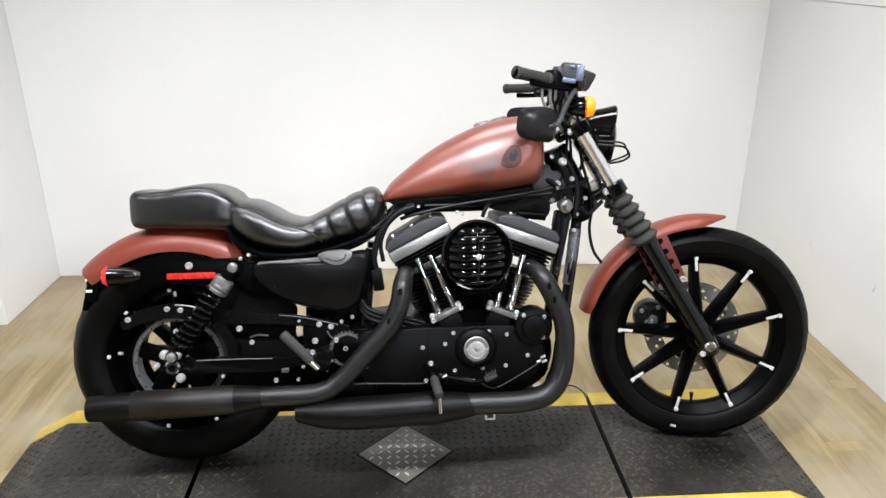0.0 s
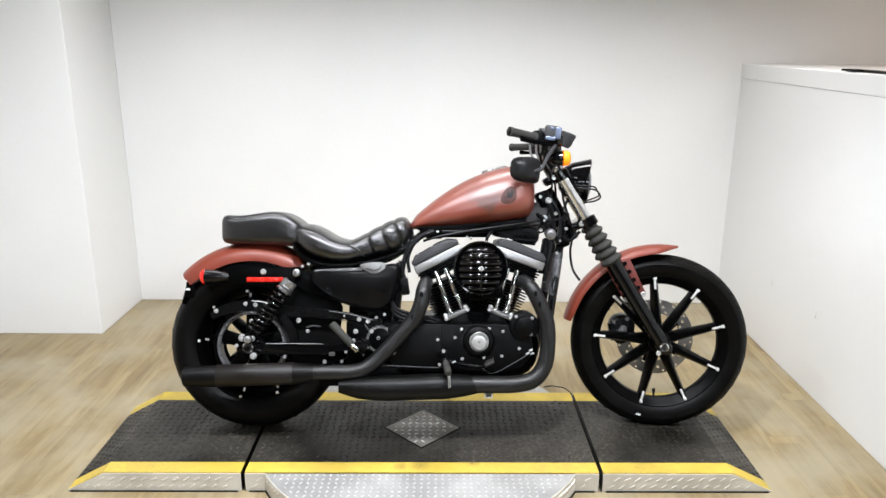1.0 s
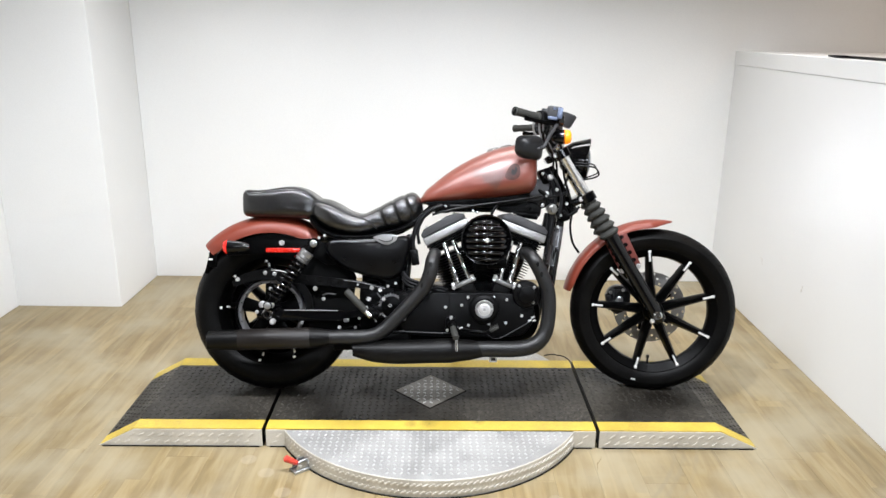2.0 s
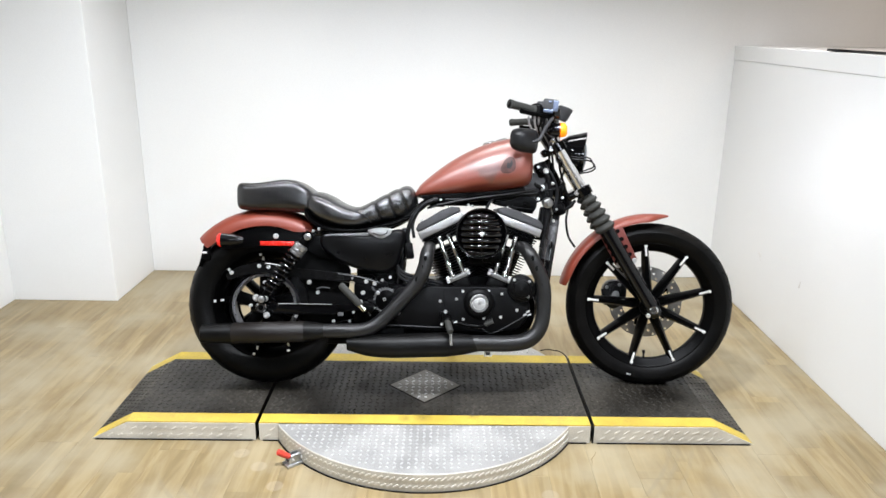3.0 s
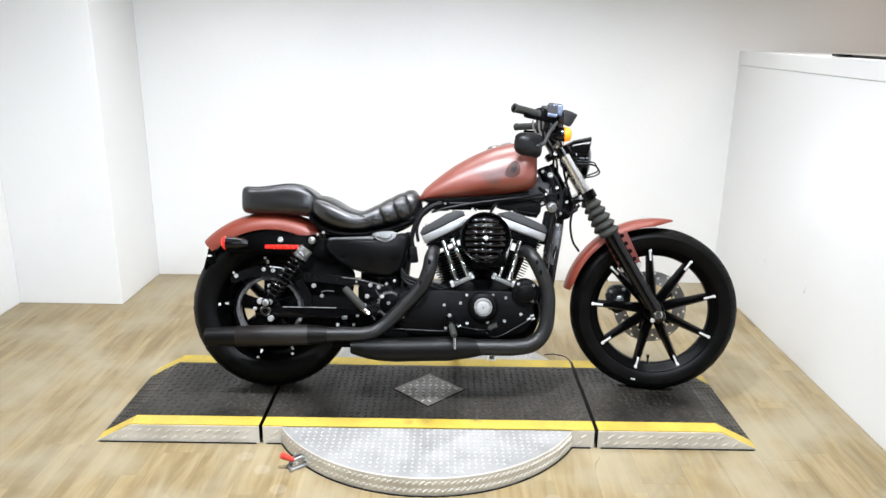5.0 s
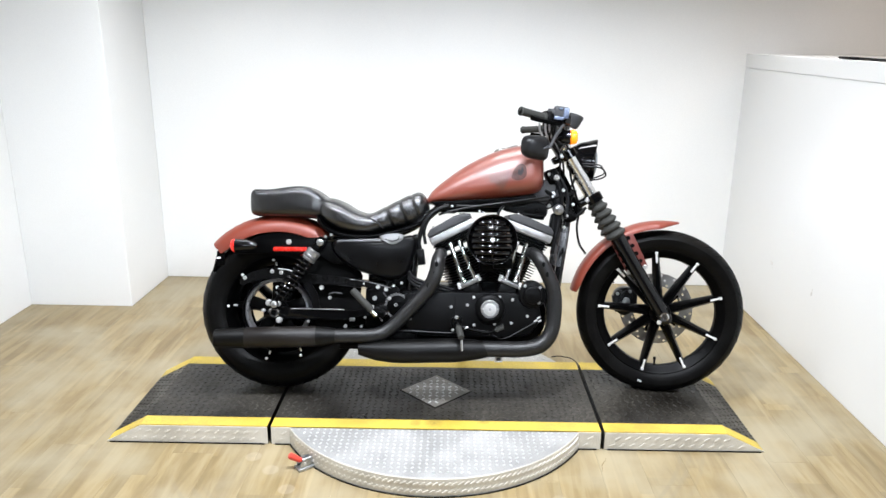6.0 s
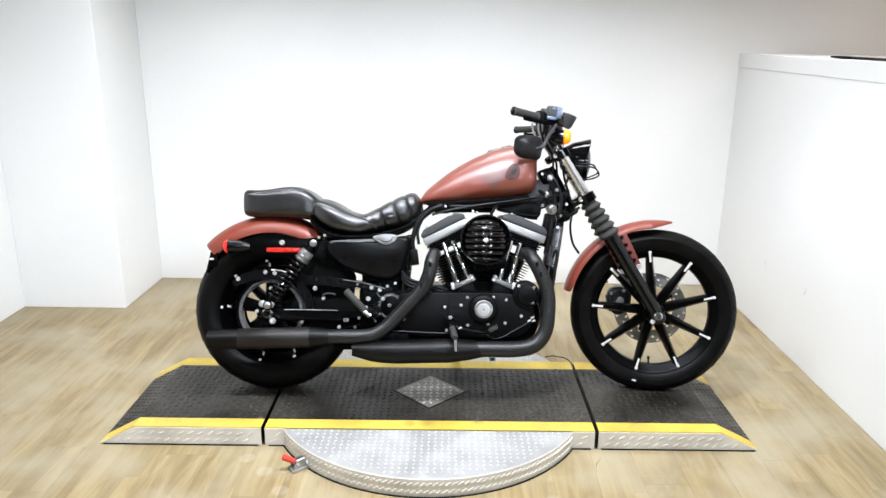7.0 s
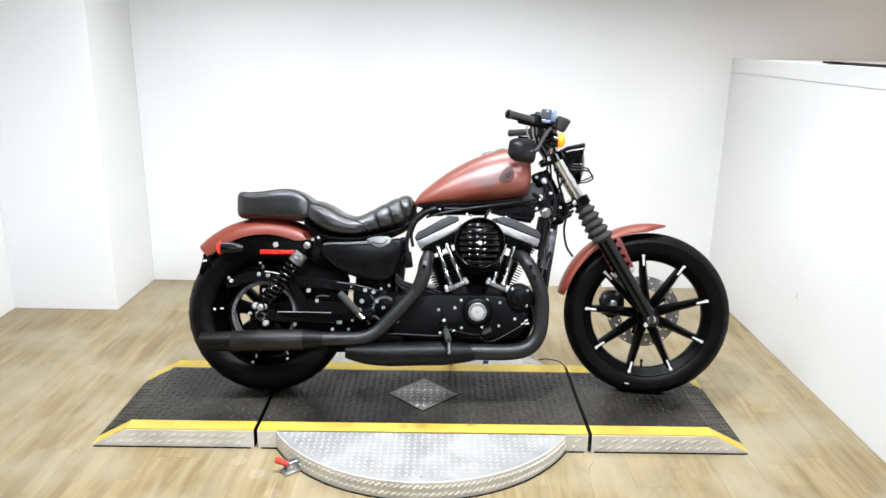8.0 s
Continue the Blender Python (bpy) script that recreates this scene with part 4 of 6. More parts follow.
# fork legs
AX, TOP = Vector((FW[0], 0, FW[1])), Vector((0.378, 0, 0.955))
FD = (TOP - AX).normalized()
FL = (TOP - AX).length
for s in (-1, 1):
    o = Vector((0, s * 0.105, 0))
    bm = new_bm()
    lathe(bm, [(0, -0.035), (0.018, -0.034), (0.026, -0.02), (0.028, 0.0), (0.027, 0.05), (0.0275, 0.30), (0.030, 0.345), (0.030, 0.362), (0, 0.364)], AX + o, FD, 28)
    box(bm, AX + o + Vector((0.0, 0, -0.004)), (0.05, 0.046, 0.055), 0.014, Matrix.Rotation(radians(-30), 3, "Y"), 3)
    slider = fpart("fork_slider", bm, GLOSS, "gloss black lower fork leg")
    bm = new_bm()
    prof = [(0.020, 0.352)]
    for i in range(5):
        h0 = 0.356 + i * 0.030
        rb = 0.041 - 0.0022 * i
        prof += [(rb - 0.012, h0), (rb, h0 + 0.011), (rb, h0 + 0.017), (rb - 0.010, h0 + 0.028)]
    prof += [(0.022, 0.514), (0.020, 0.516)]
    lathe(bm, prof, AX + o, FD, 28)
    fpart("fork_boot", bm, BOOT, "grey-black ribbed rubber fork gaiter")
    bm = new_bm()
    lathe(bm, [(0.0, 0.50), (0.0195, 0.50), (0.0195, FL + 0.01), (0.021, FL + 0.012), (0.021, FL + 0.024), (0.012, FL + 0.028), (0, FL + 0.028)], AX + o, FD, 28)
    fpart("fork_tube", bm, FORKTUBE, "chromed fork tube")
    bm = new_bm()
    bolt(bm, AX + Vector((0, s * 0.128, 0)), 0.0165, 0.010, (0, s, 0), 20)
    fpart("axle_nut", bm, CHROME, "chrome axle nut")
    bm = new_bm()
    bolt(bm, AX + Vector((-0.020, s * 0.128, -0.022)), 0.009, 0.004, (0, s, 0), 12)
    fpart("pinch_bolt", bm, SCREW)
for h, r, y in ((0.532, 0.016, 0.105), (FL - 0.012, 0.015, 0.105)):
    bm = new_bm()
    c = AX + FD * h
    side = Matrix.Rotation(radians(-RAKE), 3, "Y")
    box(bm, c + Vector((-0.03, 0, -0.012)), (0.07, 0.17, 0.030), 0.010, side, 3)
    for s in (-1, 1):
        lathe(bm, [(0.020, -0.018), (0.031, -0.016), (0.031, 0.016), (0.020, 0.018)], c + Vector((0, s * y, 0)), FD, 24)
    clamp_ob = fpart("fork_clamp", bm, GLOSS, "black fork clamp")
    bolts("clamp_bolt", [(c + Vector((-0.027, s * (y + 0.012), -0.006)), 0.010, 0.010, (0, s, 0)) for s in (-1, 1)], SCREW, "", clamp_ob, fpart)
axle = new_bm()
rod(axle, (FW[0], -0.10, FW[1]), (FW[0], 0.10, FW[1]), 0.010)
fpart("front_axle", axle, ZINC)

# front fender
def fender(cx, cz, a0, a1, crown, skirt, half, thick=0.003, n=40, drop=None):
    """A crowned sheet along an arc; crown and skirt are radii, half its half width."""
    rings = []
    for i in range(n + 1):
        f = i / n
        a = a0 + (a1 - a0) * f
        narrow = drop(f) if drop else 1.0
        hw, low = half * narrow, crown - (crown - skirt) * narrow
        ring = []
        k = 12
        for side in (1, -1):
            for j in range(k + 1):
                g = (j / k * 2 - 1) * side
                y = hw * math.sin(g * math.pi / 2)
                r = low + (crown - low) * (math.cos(g * math.pi / 2) ** 0.8 if abs(g) < 1 else 0) - (thick if side < 0 else 0)
                ring.append((cx + r * math.cos(a), y, cz + r * math.sin(a)))
        rings.append(ring)
    return rings


front_fender = fpart("front_fender", loft(new_bm(), fender(FW[0], FW[1], radians(167), radians(79.5), 0.366, 0.338, 0.064, drop=lambda f: 1.0 if 0.06 < f < 0.84 else (0.80 + 0.2 * f / 0.06 if f <= 0.06 else 1.0 - 0.86 * ((f - 0.84) / 0.16) ** 1.3))), TANK, "matte brick-red front fender")
for s in (-1, 1):
    bm = new_bm()
    y = s * 0.079
    plate(bm, [(0.563, 0.590), (0.598, 0.622), (0.640, 0.640), (0.700, 0.515), (0.688, 0.503), (0.632, 0.482), (0.620, 0.488)], y - 0.0025, y + 0.0025, 0.001)
    brace = fpart("fender_brace", bm, BRACE, "dark red perforated fender bracket", front_fender)
    dots("brace_hole", [((xa + (xb - xa) * i / 3, y + s * 0.0026, za + (zb - za) * i / 3), 0.0085, (0, s, 0)) for i in range(4) for (xa, za), (xb, zb) in (((0.578, 0.582), (0.622, 0.505)), ((0.622, 0.622), (0.672, 0.533)))], DARK, front_fender, fpart)
    bolts("brace_bolt", [((x, y + s * 0.003, z), 0.010, 0.008, (0, s, 0)) for x, z in ((0.690, 0.510), (0.630, 0.489))], SCREW, "", front_fender, fpart)

# handlebar and controls
BAR = [(0.202, -0.339, 1.085), (0.302, -0.252, 1.066), (0.352, -0.19, 1.060), (0.372, -0.11, 1.048), (0.378, -0.05, 1.040), (0.378, 0.05, 1.040), (0.372, 0.11, 1.048), (0.352, 0.19, 1.060), (0.318, 0.27, 1.066), (0.206, 0.38, 1.064)]
bar = upart("handlebar", tube(new_bm(), BAR, 0.0125, 14, 8), SATIN, "black low handlebar")
for s in (-1, 1):
    a, b = (Vector((0.202, -0.339, 1.085)), Vector((0.292, -0.261, 1.068))) if s < 0 else (Vector((0.206, 0.38, 1.064)), Vector((0.305, 0.283, 1.062)))
    bm = new_bm()
    w = (b - a).length
    prof = [(0, 0), (0.011, 0.0), (0.0165, 0.004), (0.0165, 0.012), (0.0145, 0.014)]
    for i in range(9):
        prof += [(0.0140, 0.018 + i * 0.011), (0.0150, 0.021 + i * 0.011), (0.0150, 0.025 + i * 0.011)]
    prof += [(0.0140, w - 0.010), (0.018, w - 0.006), (0.018, w), (0, w)]
    lathe(bm, prof, a, b - a, 22)
    upart("grip", bm, BOOT, "black ribbed rubber grip", bar)
    d = (b - a).normalized()
    t3 = Matrix((d, Vector((0, 0, 1)).cross(d), Vector((0, 0, 1)))).transposed()
    bm = new_bm()
    box(bm, b + d * 0.026, (0.050, 0.046, 0.054), 0.012, t3, 3)
    sw = upart("switch_housing", bm, WRINKLE, "black switch housing", bar)
    bm = new_bm()
    box(bm, b + d * 0.022 + Vector((-0.02, s * -0.018, 0.004)), (0.014, 0.010, 0.010), 0.002, t3)
    box(bm, b + d * 0.030 + Vector((-0.02, s * -0.018, -0.012)), (0.010, 0.010, 0.008), 0.002, t3)
    upart("switch_button", bm, GREYCAST, "", bar)
    bm = new_bm()
    box(bm, b + d * 0.072 + Vector((0.018, 0, 0.004)), (0.040, 0.052, 0.040), 0.010, t3, 3)
    upart("lever_mount", bm, GLOSS, "", bar)
    lever = [b + d * 0.07 + Vector((0.036, 0, -0.012)), b + d * 0.02 + Vector((0.042, 0, -0.020)), a + d * 0.07 + Vector((0.036, 0, -0.024)), a + d * 0.02 + Vector((0.028, 0, -0.022))]
    bm = new_bm()
    tube(bm, lever, (0.009, 0.0085, 0.007, 0.009), 10, 6)
    upart("lever", bm, SATIN, "black hand lever", bar)
# brake fluid reservoir and switch pod
bm = new_bm()
box(bm, (0.352, -0.196, 1.080), (0.046, 0.046, 0.036), 0.007, Matrix.Rotation(radians(12), 3, "Y"), 3)
res = upart("brake_reservoir", bm, WRINKLE, "black brake-fluid reservoir")
bm = new_bm()
box(bm, (0.356, -0.196, 1.0995), (0.049, 0.049, 0.006), 0.002, Matrix.Rotation(radians(12), 3, "Y"))
upart("reservoir_lid", bm, GREYCAST, "", res)
turn = Matrix.Rotation(radians(8), 3, "Y")
bm = new_bm()
box(bm, (0.352, -0.240, 1.086), (0.056, 0.046, 0.044), 0.009, turn, 3)
lathe(bm, [(0, 0), (0.015, 0), (0.017, 0.004), (0.017, 0.030), (0.014, 0.034), (0, 0.035)], (0.318, -0.245, 1.066), (0.1, -0.1, 1), 22)
pod = upart("switch_pod", bm, GREYCAST, "grey plastic switch pod")
for at, size in (((0.371, -0.264, 1.082), (0.020, 0.006, 0.040)), ((0.344, -0.264, 1.064), (0.036, 0.008, 0.013)), ((0.352, -0.2645, 1.098), (0.014, 0.004, 0.008))):
    bm = new_bm()
    box(bm, at, size, 0.003, turn)
    upart("switch_clip", bm, BLUESTEEL, "blue-grey metal clip", pod)
# instrument
bm = new_bm()
lathe(bm, [(0, -0.034), (0.018, -0.034), (0.024, -0.024), (0.028, 0.004), (0.0295, 0.008), (0.0295, 0.018), (0.0265, 0.021), (0.025, 0.018), (0, 0.018)], (0.419, 0, 1.079), (0.36, 0, 0.93), 36)
upart("speedometer", bm, GREYCAST, "dark grey round speedometer")
for s in (-1, 1):
    bm = new_bm()
    rod(bm, (0.386, s * 0.04, 0.965), (0.379, s * 0.045, 1.052), 0.016)
    upart("riser", bm, GLOSS)

# mirrors under the bar
for s in (-1, 1):
    c = Vector((0.258, s * 0.305, 0.957))
    rings = []
    for x, k in ((-0.016, 0.90), (-0.014, 0.98), (0.0, 1.0), (0.012, 0.97), (0.024, 0.86), (0.033, 0.66), (0.038, 0.36)):
        ring = []
        for i in range(36):
            a = 2 * math.pi * i / 36
            u, v = math.cos(a), math.sin(a)
            ring.append((x, k * 0.056 * math.copysign(abs(u) ** 0.5, u), k * (0.043 + 0.009 * u * -s) * math.copysign(abs(v) ** 0.55, v) + 0.10 * s * k * 0.065 * u))
        rings.append(ring)
    bm = loft(new_bm(), rings)
    bmesh.ops.transform(bm, matrix=Matrix.Translation(c) @ Matrix.Rotation(radians(s * 50), 4, "Z") @ Matrix.Rotation(radians(10), 4, "Y"), verts=bm.verts)
    mir = upart("mirror", bm, POD, "black rounded mirror under the bar")
    bm = new_bm()
    tube(bm, [c + Vector((0.02, s * 0.02, -0.005)), c + Vector((0.052, s * 0.012, 0.0)), Vector((0.334, s * 0.280, 1.0)), Vector((0.362, s * 0.245, 1.042))], 0.0065, 10, 6)
    upart("mirror_stem", bm, GREYCAST, "dark grey mirror stem", mir)
    bm = new_bm()
    lathe(bm, [(0, -0.006), (0.005, -0.006), (0.0065, 0), (0.005, 0.006), (0, 0.006)], c + Vector((0.046, s * 0.022, 0.0)), (0, 1, 0), 14)
    upart("mirror_joint", bm, GREYCAST, "", mir)

# front turn signals
for s in (-1, 1):
    c = Vector((0.364, s * 0.222, 0.998))
    bm = new_bm()
    lathe(bm, [(0, -0.022), (0.012, -0.020), (0.021, -0.008), (0.0255, 0.010), (0.027, 0.028), (0.0245, 0.029), (0, 0.026)], c, (1, 0, 0), 28)
    sig = upart("turn_signal", bm, GLOSS, "black bullet turn signal with amber lens")
    bm = new_bm()
    lathe(bm, [(0.0268, 0.025), (0.0270, 0.038), (0.023, 0.048), (0.013, 0.053), (0, 0.054)], c, (1, 0, 0), 28)
    upart("signal_lens", bm, AMBER, "glowing amber lens", sig)
    bm = new_bm()
    rod(bm, c + Vector((0.002, 0, 0.02)), (0.345, s * 0.205, 1.05), 0.008)
    upart("signal_stem", bm, GLOSS, "", sig)

# headlamp
c = Vector((0.463, 0, 0.920))
bm = new_bm()
lathe(bm, [(0, -0.085), (0.030, -0.080), (0.055, -0.060), (0.069, -0.030), (0.0745, 0.0), (0.0745, 0.018), (0.070, 0.020), (0.066, 0.012)], c, (1, 0, -0.04), 40)
head = fpart("headlamp", bm, GLOSS, "gloss black headlamp with small visor")
bm = new_bm()
lathe(bm, [(0.069, 0.014), (0.068, 0.022), (0.057, 0.031), (0.033, 0.038), (0, 0.040)], c, (1, 0, -0.04), 40)
fpart("headlamp_lens", bm, LENS, "clear headlamp glass", head)
bm = new_bm()
lathe(bm, [(0.0745, 0.010), (0.0785, 0.014), (0.0785, 0.024), (0.070, 0.028), (0.068, 0.022)], c, (1, 0, -0.04), 40, close=True)
fpart("headlamp_rim", bm, GLOSS, "", head)
rings = []
for i in range(21):
    a = radians(4 + 172 * i / 20)
    out = 0.028 * max(0.0, math.sin(a)) ** 0.7
    rings.append([(c.x + x, -math.cos(a) * r, c.z + math.sin(a) * r) for x, r in ((-0.074, 0.050), (-0.03, 0.074), (0.010, 0.082), (0.010 + out, 0.088), (0.012 + out, 0.085), (0.010, 0.0775), (-0.03, 0.068), (-0.074, 0.044))])
fpart("visor", loft(new_bm(), rings), GLOSS, "", head)
bm = new_bm()
rod(bm, (0.40, 0, 0.93), (0.43, 0, 0.85), 0.014)
fpart("headlamp_bracket", bm, SATIN, "", head)

# cables and hoses at the front
for pts, r, mat, nm in (
        ([(0.318, -0.262, 1.045), (0.305, -0.22, 1.00), (0.335, -0.14, 0.955), (0.36, -0.08, 0.93), (0.37, -0.05, 0.86), (0.37, -0.06, 0.78)], 0.0042, CABLE, "throttle_cable"),
        ([(0.325, -0.250, 1.045), (0.320, -0.20, 0.99), (0.345, -0.13, 0.945), (0.352, -0.09, 0.90), (0.345, -0.07, 0.82), (0.30, -0.08, 0.74)], 0.0042, CABLE, "throttle_cable"),
        ([(0.266, -0.285, 1.050), (0.270, -0.262, 1.022), (0.292, -0.215, 0.990), (0.322, -0.140, 0.962), (0.345, -0.07, 0.93)], 0.0036, GREYHOSE, "control_cable"),
        ([(0.288, -0.270, 1.050), (0.291, -0.245, 1.020), (0.308, -0.200, 0.990), (0.330, -0.130, 0.965), (0.350, -0.06, 0.935)], 0.0036, GREYHOSE, "control_cable"),
        ([(0.303, -0.260, 1.050), (0.306, -0.232, 1.022), (0.320, -0.185, 0.995), (0.338, -0.120, 0.972), (0.355, -0.05, 0.94)], 0.0034, GREYHOSE, "control_cable"),
        ([(0.30, -0.20, 1.03), (0.33, -0.15, 1.00), (0.35, -0.10, 0.985), (0.36, -0.02, 0.96)], 0.016, CABLE, "wire_sleeve"),
        ([(0.345, -0.215, 1.06), (0.362, -0.17, 1.00), (0.385, -0.12, 0.95), (0.395, -0.08, 0.86), (0.43, -0.06, 0.74), (0.425, -0.05, 0.66), (0.436, -0.05, 0.595), (0.462, -0.05, 0.554)], 0.0045, CABLE, "brake_hose"),
        ([(0.36, 0.2, 1.04), (0.40, 0.12, 0.96), (0.42, 0.05, 0.86), (0.36, -0.03, 0.76), (0.30, -0.06, 0.73)], 0.005, CABLE, "clutch_cable"),
        ([(0.44, -0.09, 0.90), (0.50, -0.10, 0.895), (0.520, -0.09, 0.885), (0.530, -0.07, 0.865), (0.51, -0.07, 0.852), (0.475, -0.07, 0.846)], 0.0032, CABLE, "lamp_wire"),
        ([(0.44, -0.085, 0.91), (0.50, -0.10, 0.905), (0.515, -0.095, 0.892), (0.523, -0.08, 0.872), (0.50, -0.075, 0.86), (0.47, -0.07, 0.85)], 0.0028, CABLE, "lamp_wire")):
    fpart(nm, tube(new_bm(), pts, r, 8, 7), mat)

# steering head and frame
bm = new_bm()
nd = Vector((-math.sin(radians(RAKE)), 0, math.cos(radians(RAKE))))
rod(bm, NECK - nd * 0.055 + Vector((-0.012, 0, 0)), NECK + nd * 0.16 + Vector((-0.012, 0, 0)), 0.030, seg=24)
bpart("steering_head", bm, GLOSS, "black steering head")
for s in (-1, 1):
    bpart("down_tube", tube(new_bm(), [(0.398, s * 0.035, 0.80), (0.380, s * 0.060, 0.70), (0.355, s * 0.088, 0.56), (0.325, s * 0.095, 0.36), (0.300, s * 0.10, 0.24), (0.24, s * 0.10, 0.185), (0.0, s * 0.10, 0.175), (-0.30, s * 0.10, 0.19)], 0.0155, 14, 8), GLOSS, "gloss black frame tube")
    bpart("rear_tube", tube(new_bm(), [(-0.12, s * 0.07, 0.735), (-0.25, s * 0.085, 0.64), (-0.40, s * 0.092, 0.605), (-0.56, s * 0.095, 0.60)], 0.014, 12, 6), GLOSS, "gloss black frame tube")
    bpart("seat_post_tube", tube(new_bm(), [(-0.215, s * 0.09, 0.62), (-0.235, s * 0.10, 0.42), (-0.27, s * 0.10, 0.22)], 0.014, 12, 6), GLOSS)
# added grey sleeves imitate the white wall's reflection in the black tubes
for s in (-1, 1):
    bpart("tube_reflection", tube(new_bm(), [(0.371, s * 0.071, 0.655), (0.360, s * 0.083, 0.59), (0.345, s * 0.090, 0.50)], 0.0172, 16, 6), DULLGREY, "grey sleeve standing in for the tube's reflection")
bpart("backbone", tube(new_bm(), [(0.38, 0, 0.82), (0.25, 0, 0.80), (0.05, 0, 0.755), (-0.14, 0, 0.735)], 0.026, 16, 6), GLOSS, "gloss black frame backbone")
for s in (-1, 1):
    bm = new_bm()
    plate(bm, closed_line([(0.215, 0.79), (0.27, 0.842), (0.335, 0.822), (0.352, 0.79), (0.335, 0.745), (0.268, 0.742)], 4), s * 0.062 - 0.004, s * 0.062 + 0.004, 0.002)
    g = bpart("neck_gusset", bm, GREYCAST, "grey-black tank bracket")
    bolts("gusset_bolt", [((0.320, s * 0.066, 0.786), 0.010, 0.006, (0, s, 0)), ((0.305, s * 0.066, 0.740), 0.007, 0.006, (0, s, 0))], SCREW, "", g)
bm = new_bm()
plate(bm, closed_line([(0.125, 0.722), (0.18, 0.752), (0.262, 0.755), (0.298, 0.730), (0.285, 0.690), (0.225, 0.700)], 4), -0.075, -0.03, 0.005)
coil = bpart("ignition_coil_cover", bm, WRINKLE, "black coil cover under the tank")
bm = new_bm()
bolt(bm, (0.255, -0.075, 0.722), 0.009, 0.005)
rod(bm, (0.20, -0.07, 0.705), (0.285, -0.07, 0.695), 0.013)
bpart("coil_terminal", bm, SATIN, "", coil)
bm = new_bm()
lathe(bm, [(0, 0.030), (0.009, 0.030), (0.011, 0.025), (0.011, 0.016), (0.019, 0.012), (0.021, 0), (0.018, -0.02), (0, -0.022)], (0.338, -0.085, 0.725), (0.15, -1, -0.2), 26)
bpart("ignition_switch", bm, BAND, "bright metal ignition switch")
bolts("neck_bolt", [((0.33, -0.085, 0.848), 0.012, 0.012, (0.2, -1, 0.1)), ((0.356, -0.09, 0.80), 0.007, 0.01, NEAR), ((0.315, -0.088, 0.775), 0.005, 0.008, NEAR), ((0.30, -0.085, 0.862), 0.006, 0.008, NEAR), ((0.36, -0.095, 0.655), 0.006, 0.008, NEAR), ((0.372, -0.09, 0.70), 0.005, 0.008, NEAR), ((0.395, -0.09, 0.745), 0.006, 0.008, NEAR)])
bm = new_bm()
box(bm, (0.325, -0.055, 0.66), (0.035, 0.05, 0.10), 0.010, Matrix.Rotation(radians(10), 3, "Y"), 3)
box(bm, (0.312, -0.058, 0.60), (0.022, 0.035, 0.045), 0.006, Matrix.Rotation(radians(10), 3, "Y"), 2)
bpart("voltage_regulator", bm, WRINKLE)

for pts, r in (([(0.30, -0.075, 0.865), (0.335, -0.085, 0.83), (0.35, -0.085, 0.77), (0.345, -0.08, 0.70), (0.33, -0.085, 0.62)], 0.009), ([(0.325, -0.07, 0.88), (0.36, -0.08, 0.82), (0.375, -0.085, 0.76), (0.365, -0.09, 0.69)], 0.0075), ([(0.29, -0.06, 0.80), (0.32, -0.075, 0.77), (0.335, -0.08, 0.68), (0.325, -0.08, 0.60), (0.315, -0.085, 0.55)], 0.008), ([(0.30, -0.07, 0.76), (0.345, -0.09, 0.775), (0.385, -0.08, 0.785), (0.41, -0.06, 0.80)], 0.005), ([(0.385, -0.085, 0.72), (0.405, -0.08, 0.70), (0.43, -0.07, 0.715), (0.45, -0.07, 0.735)], 0.006)):
    bpart("wiring_loom", tube(new_bm(), pts, r, 9, 6), CABLE, "black wiring loom")
bm = new_bm()
box(bm, (0.318, -0.04, 0.855), (0.05, 0.07, 0.06), 0.012, Matrix.Rotation(radians(-20), 3, "Y"), 3)
bpart("ignition_module", bm, SATIN)
bm = new_bm()
box(bm, (0.385, -0.055, 0.70), (0.05, 0.06, 0.05), 0.012, Matrix.Rotation(radians(-20), 3, "Y"), 3)
bpart("horn_bracket", bm, SATIN)

# fuel tank
TANK_ROWS = []


def tank_rings(grow=0.0, x0=None, x1=None, seg=44):
    st = interp([(-0.178, 0.760, 0.744, 0.035), (-0.168, 0.778, 0.742, 0.058), (-0.145, 0.806, 0.742, 0.078), (-0.063, 0.871, 0.747, 0.106), (0.018, 0.920, 0.752, 0.126), (0.10, 0.956, 0.759, 0.136), (0.182, 0.977, 0.768, 0.136), (0.232, 0.981, 0.777, 0.130), (0.262, 0.974, 0.787, 0.116), (0.277, 0.955, 0.806, 0.094), (0.284, 0.915, 0.845, 0.05)], 6)
    rings = []
    TANK_ROWS[:] = [tuple(float(v) for v in row) for row in st]
    for x, zt, zb, w in st:
        if x0 is not None and not x0 <= x <= x1:
            continue
        cz = zb + 0.40 * (zt - zb)
        ring = []
        for k in range(seg):
            a = 2 * math.pi * k / seg
            c, s = math.cos(a), math.sin(a)
            e = 2 / 2.5
            y = (w + grow) * math.copysign(abs(c) ** e, c)
            up = (zt - cz) if s > 0 else (cz - zb)
            z = cz + (up + grow) * math.copysign(abs(s) ** (e if s < 0 else 0.92), s)
            ring.append((x, y, z))
        rings.append(ring)
    return rings


tank = bpart("fuel_tank", loft(new_bm(), tank_rings()), TANK_WING, "matte brick-red fuel tank with charcoal badge")
for s in (-1, 1):
    bm = new_bm()
    lathe(bm, [(0.014, 0), (0.024, 0.0), (0.026, 0.004), (0.025, 0.012), (0.020, 0.016), (0, 0.017)], (0.117 if s < 0 else 0.166, 0.0, 0.952 if s < 0 else 0.963), (-0.25, 0, 1), 24)
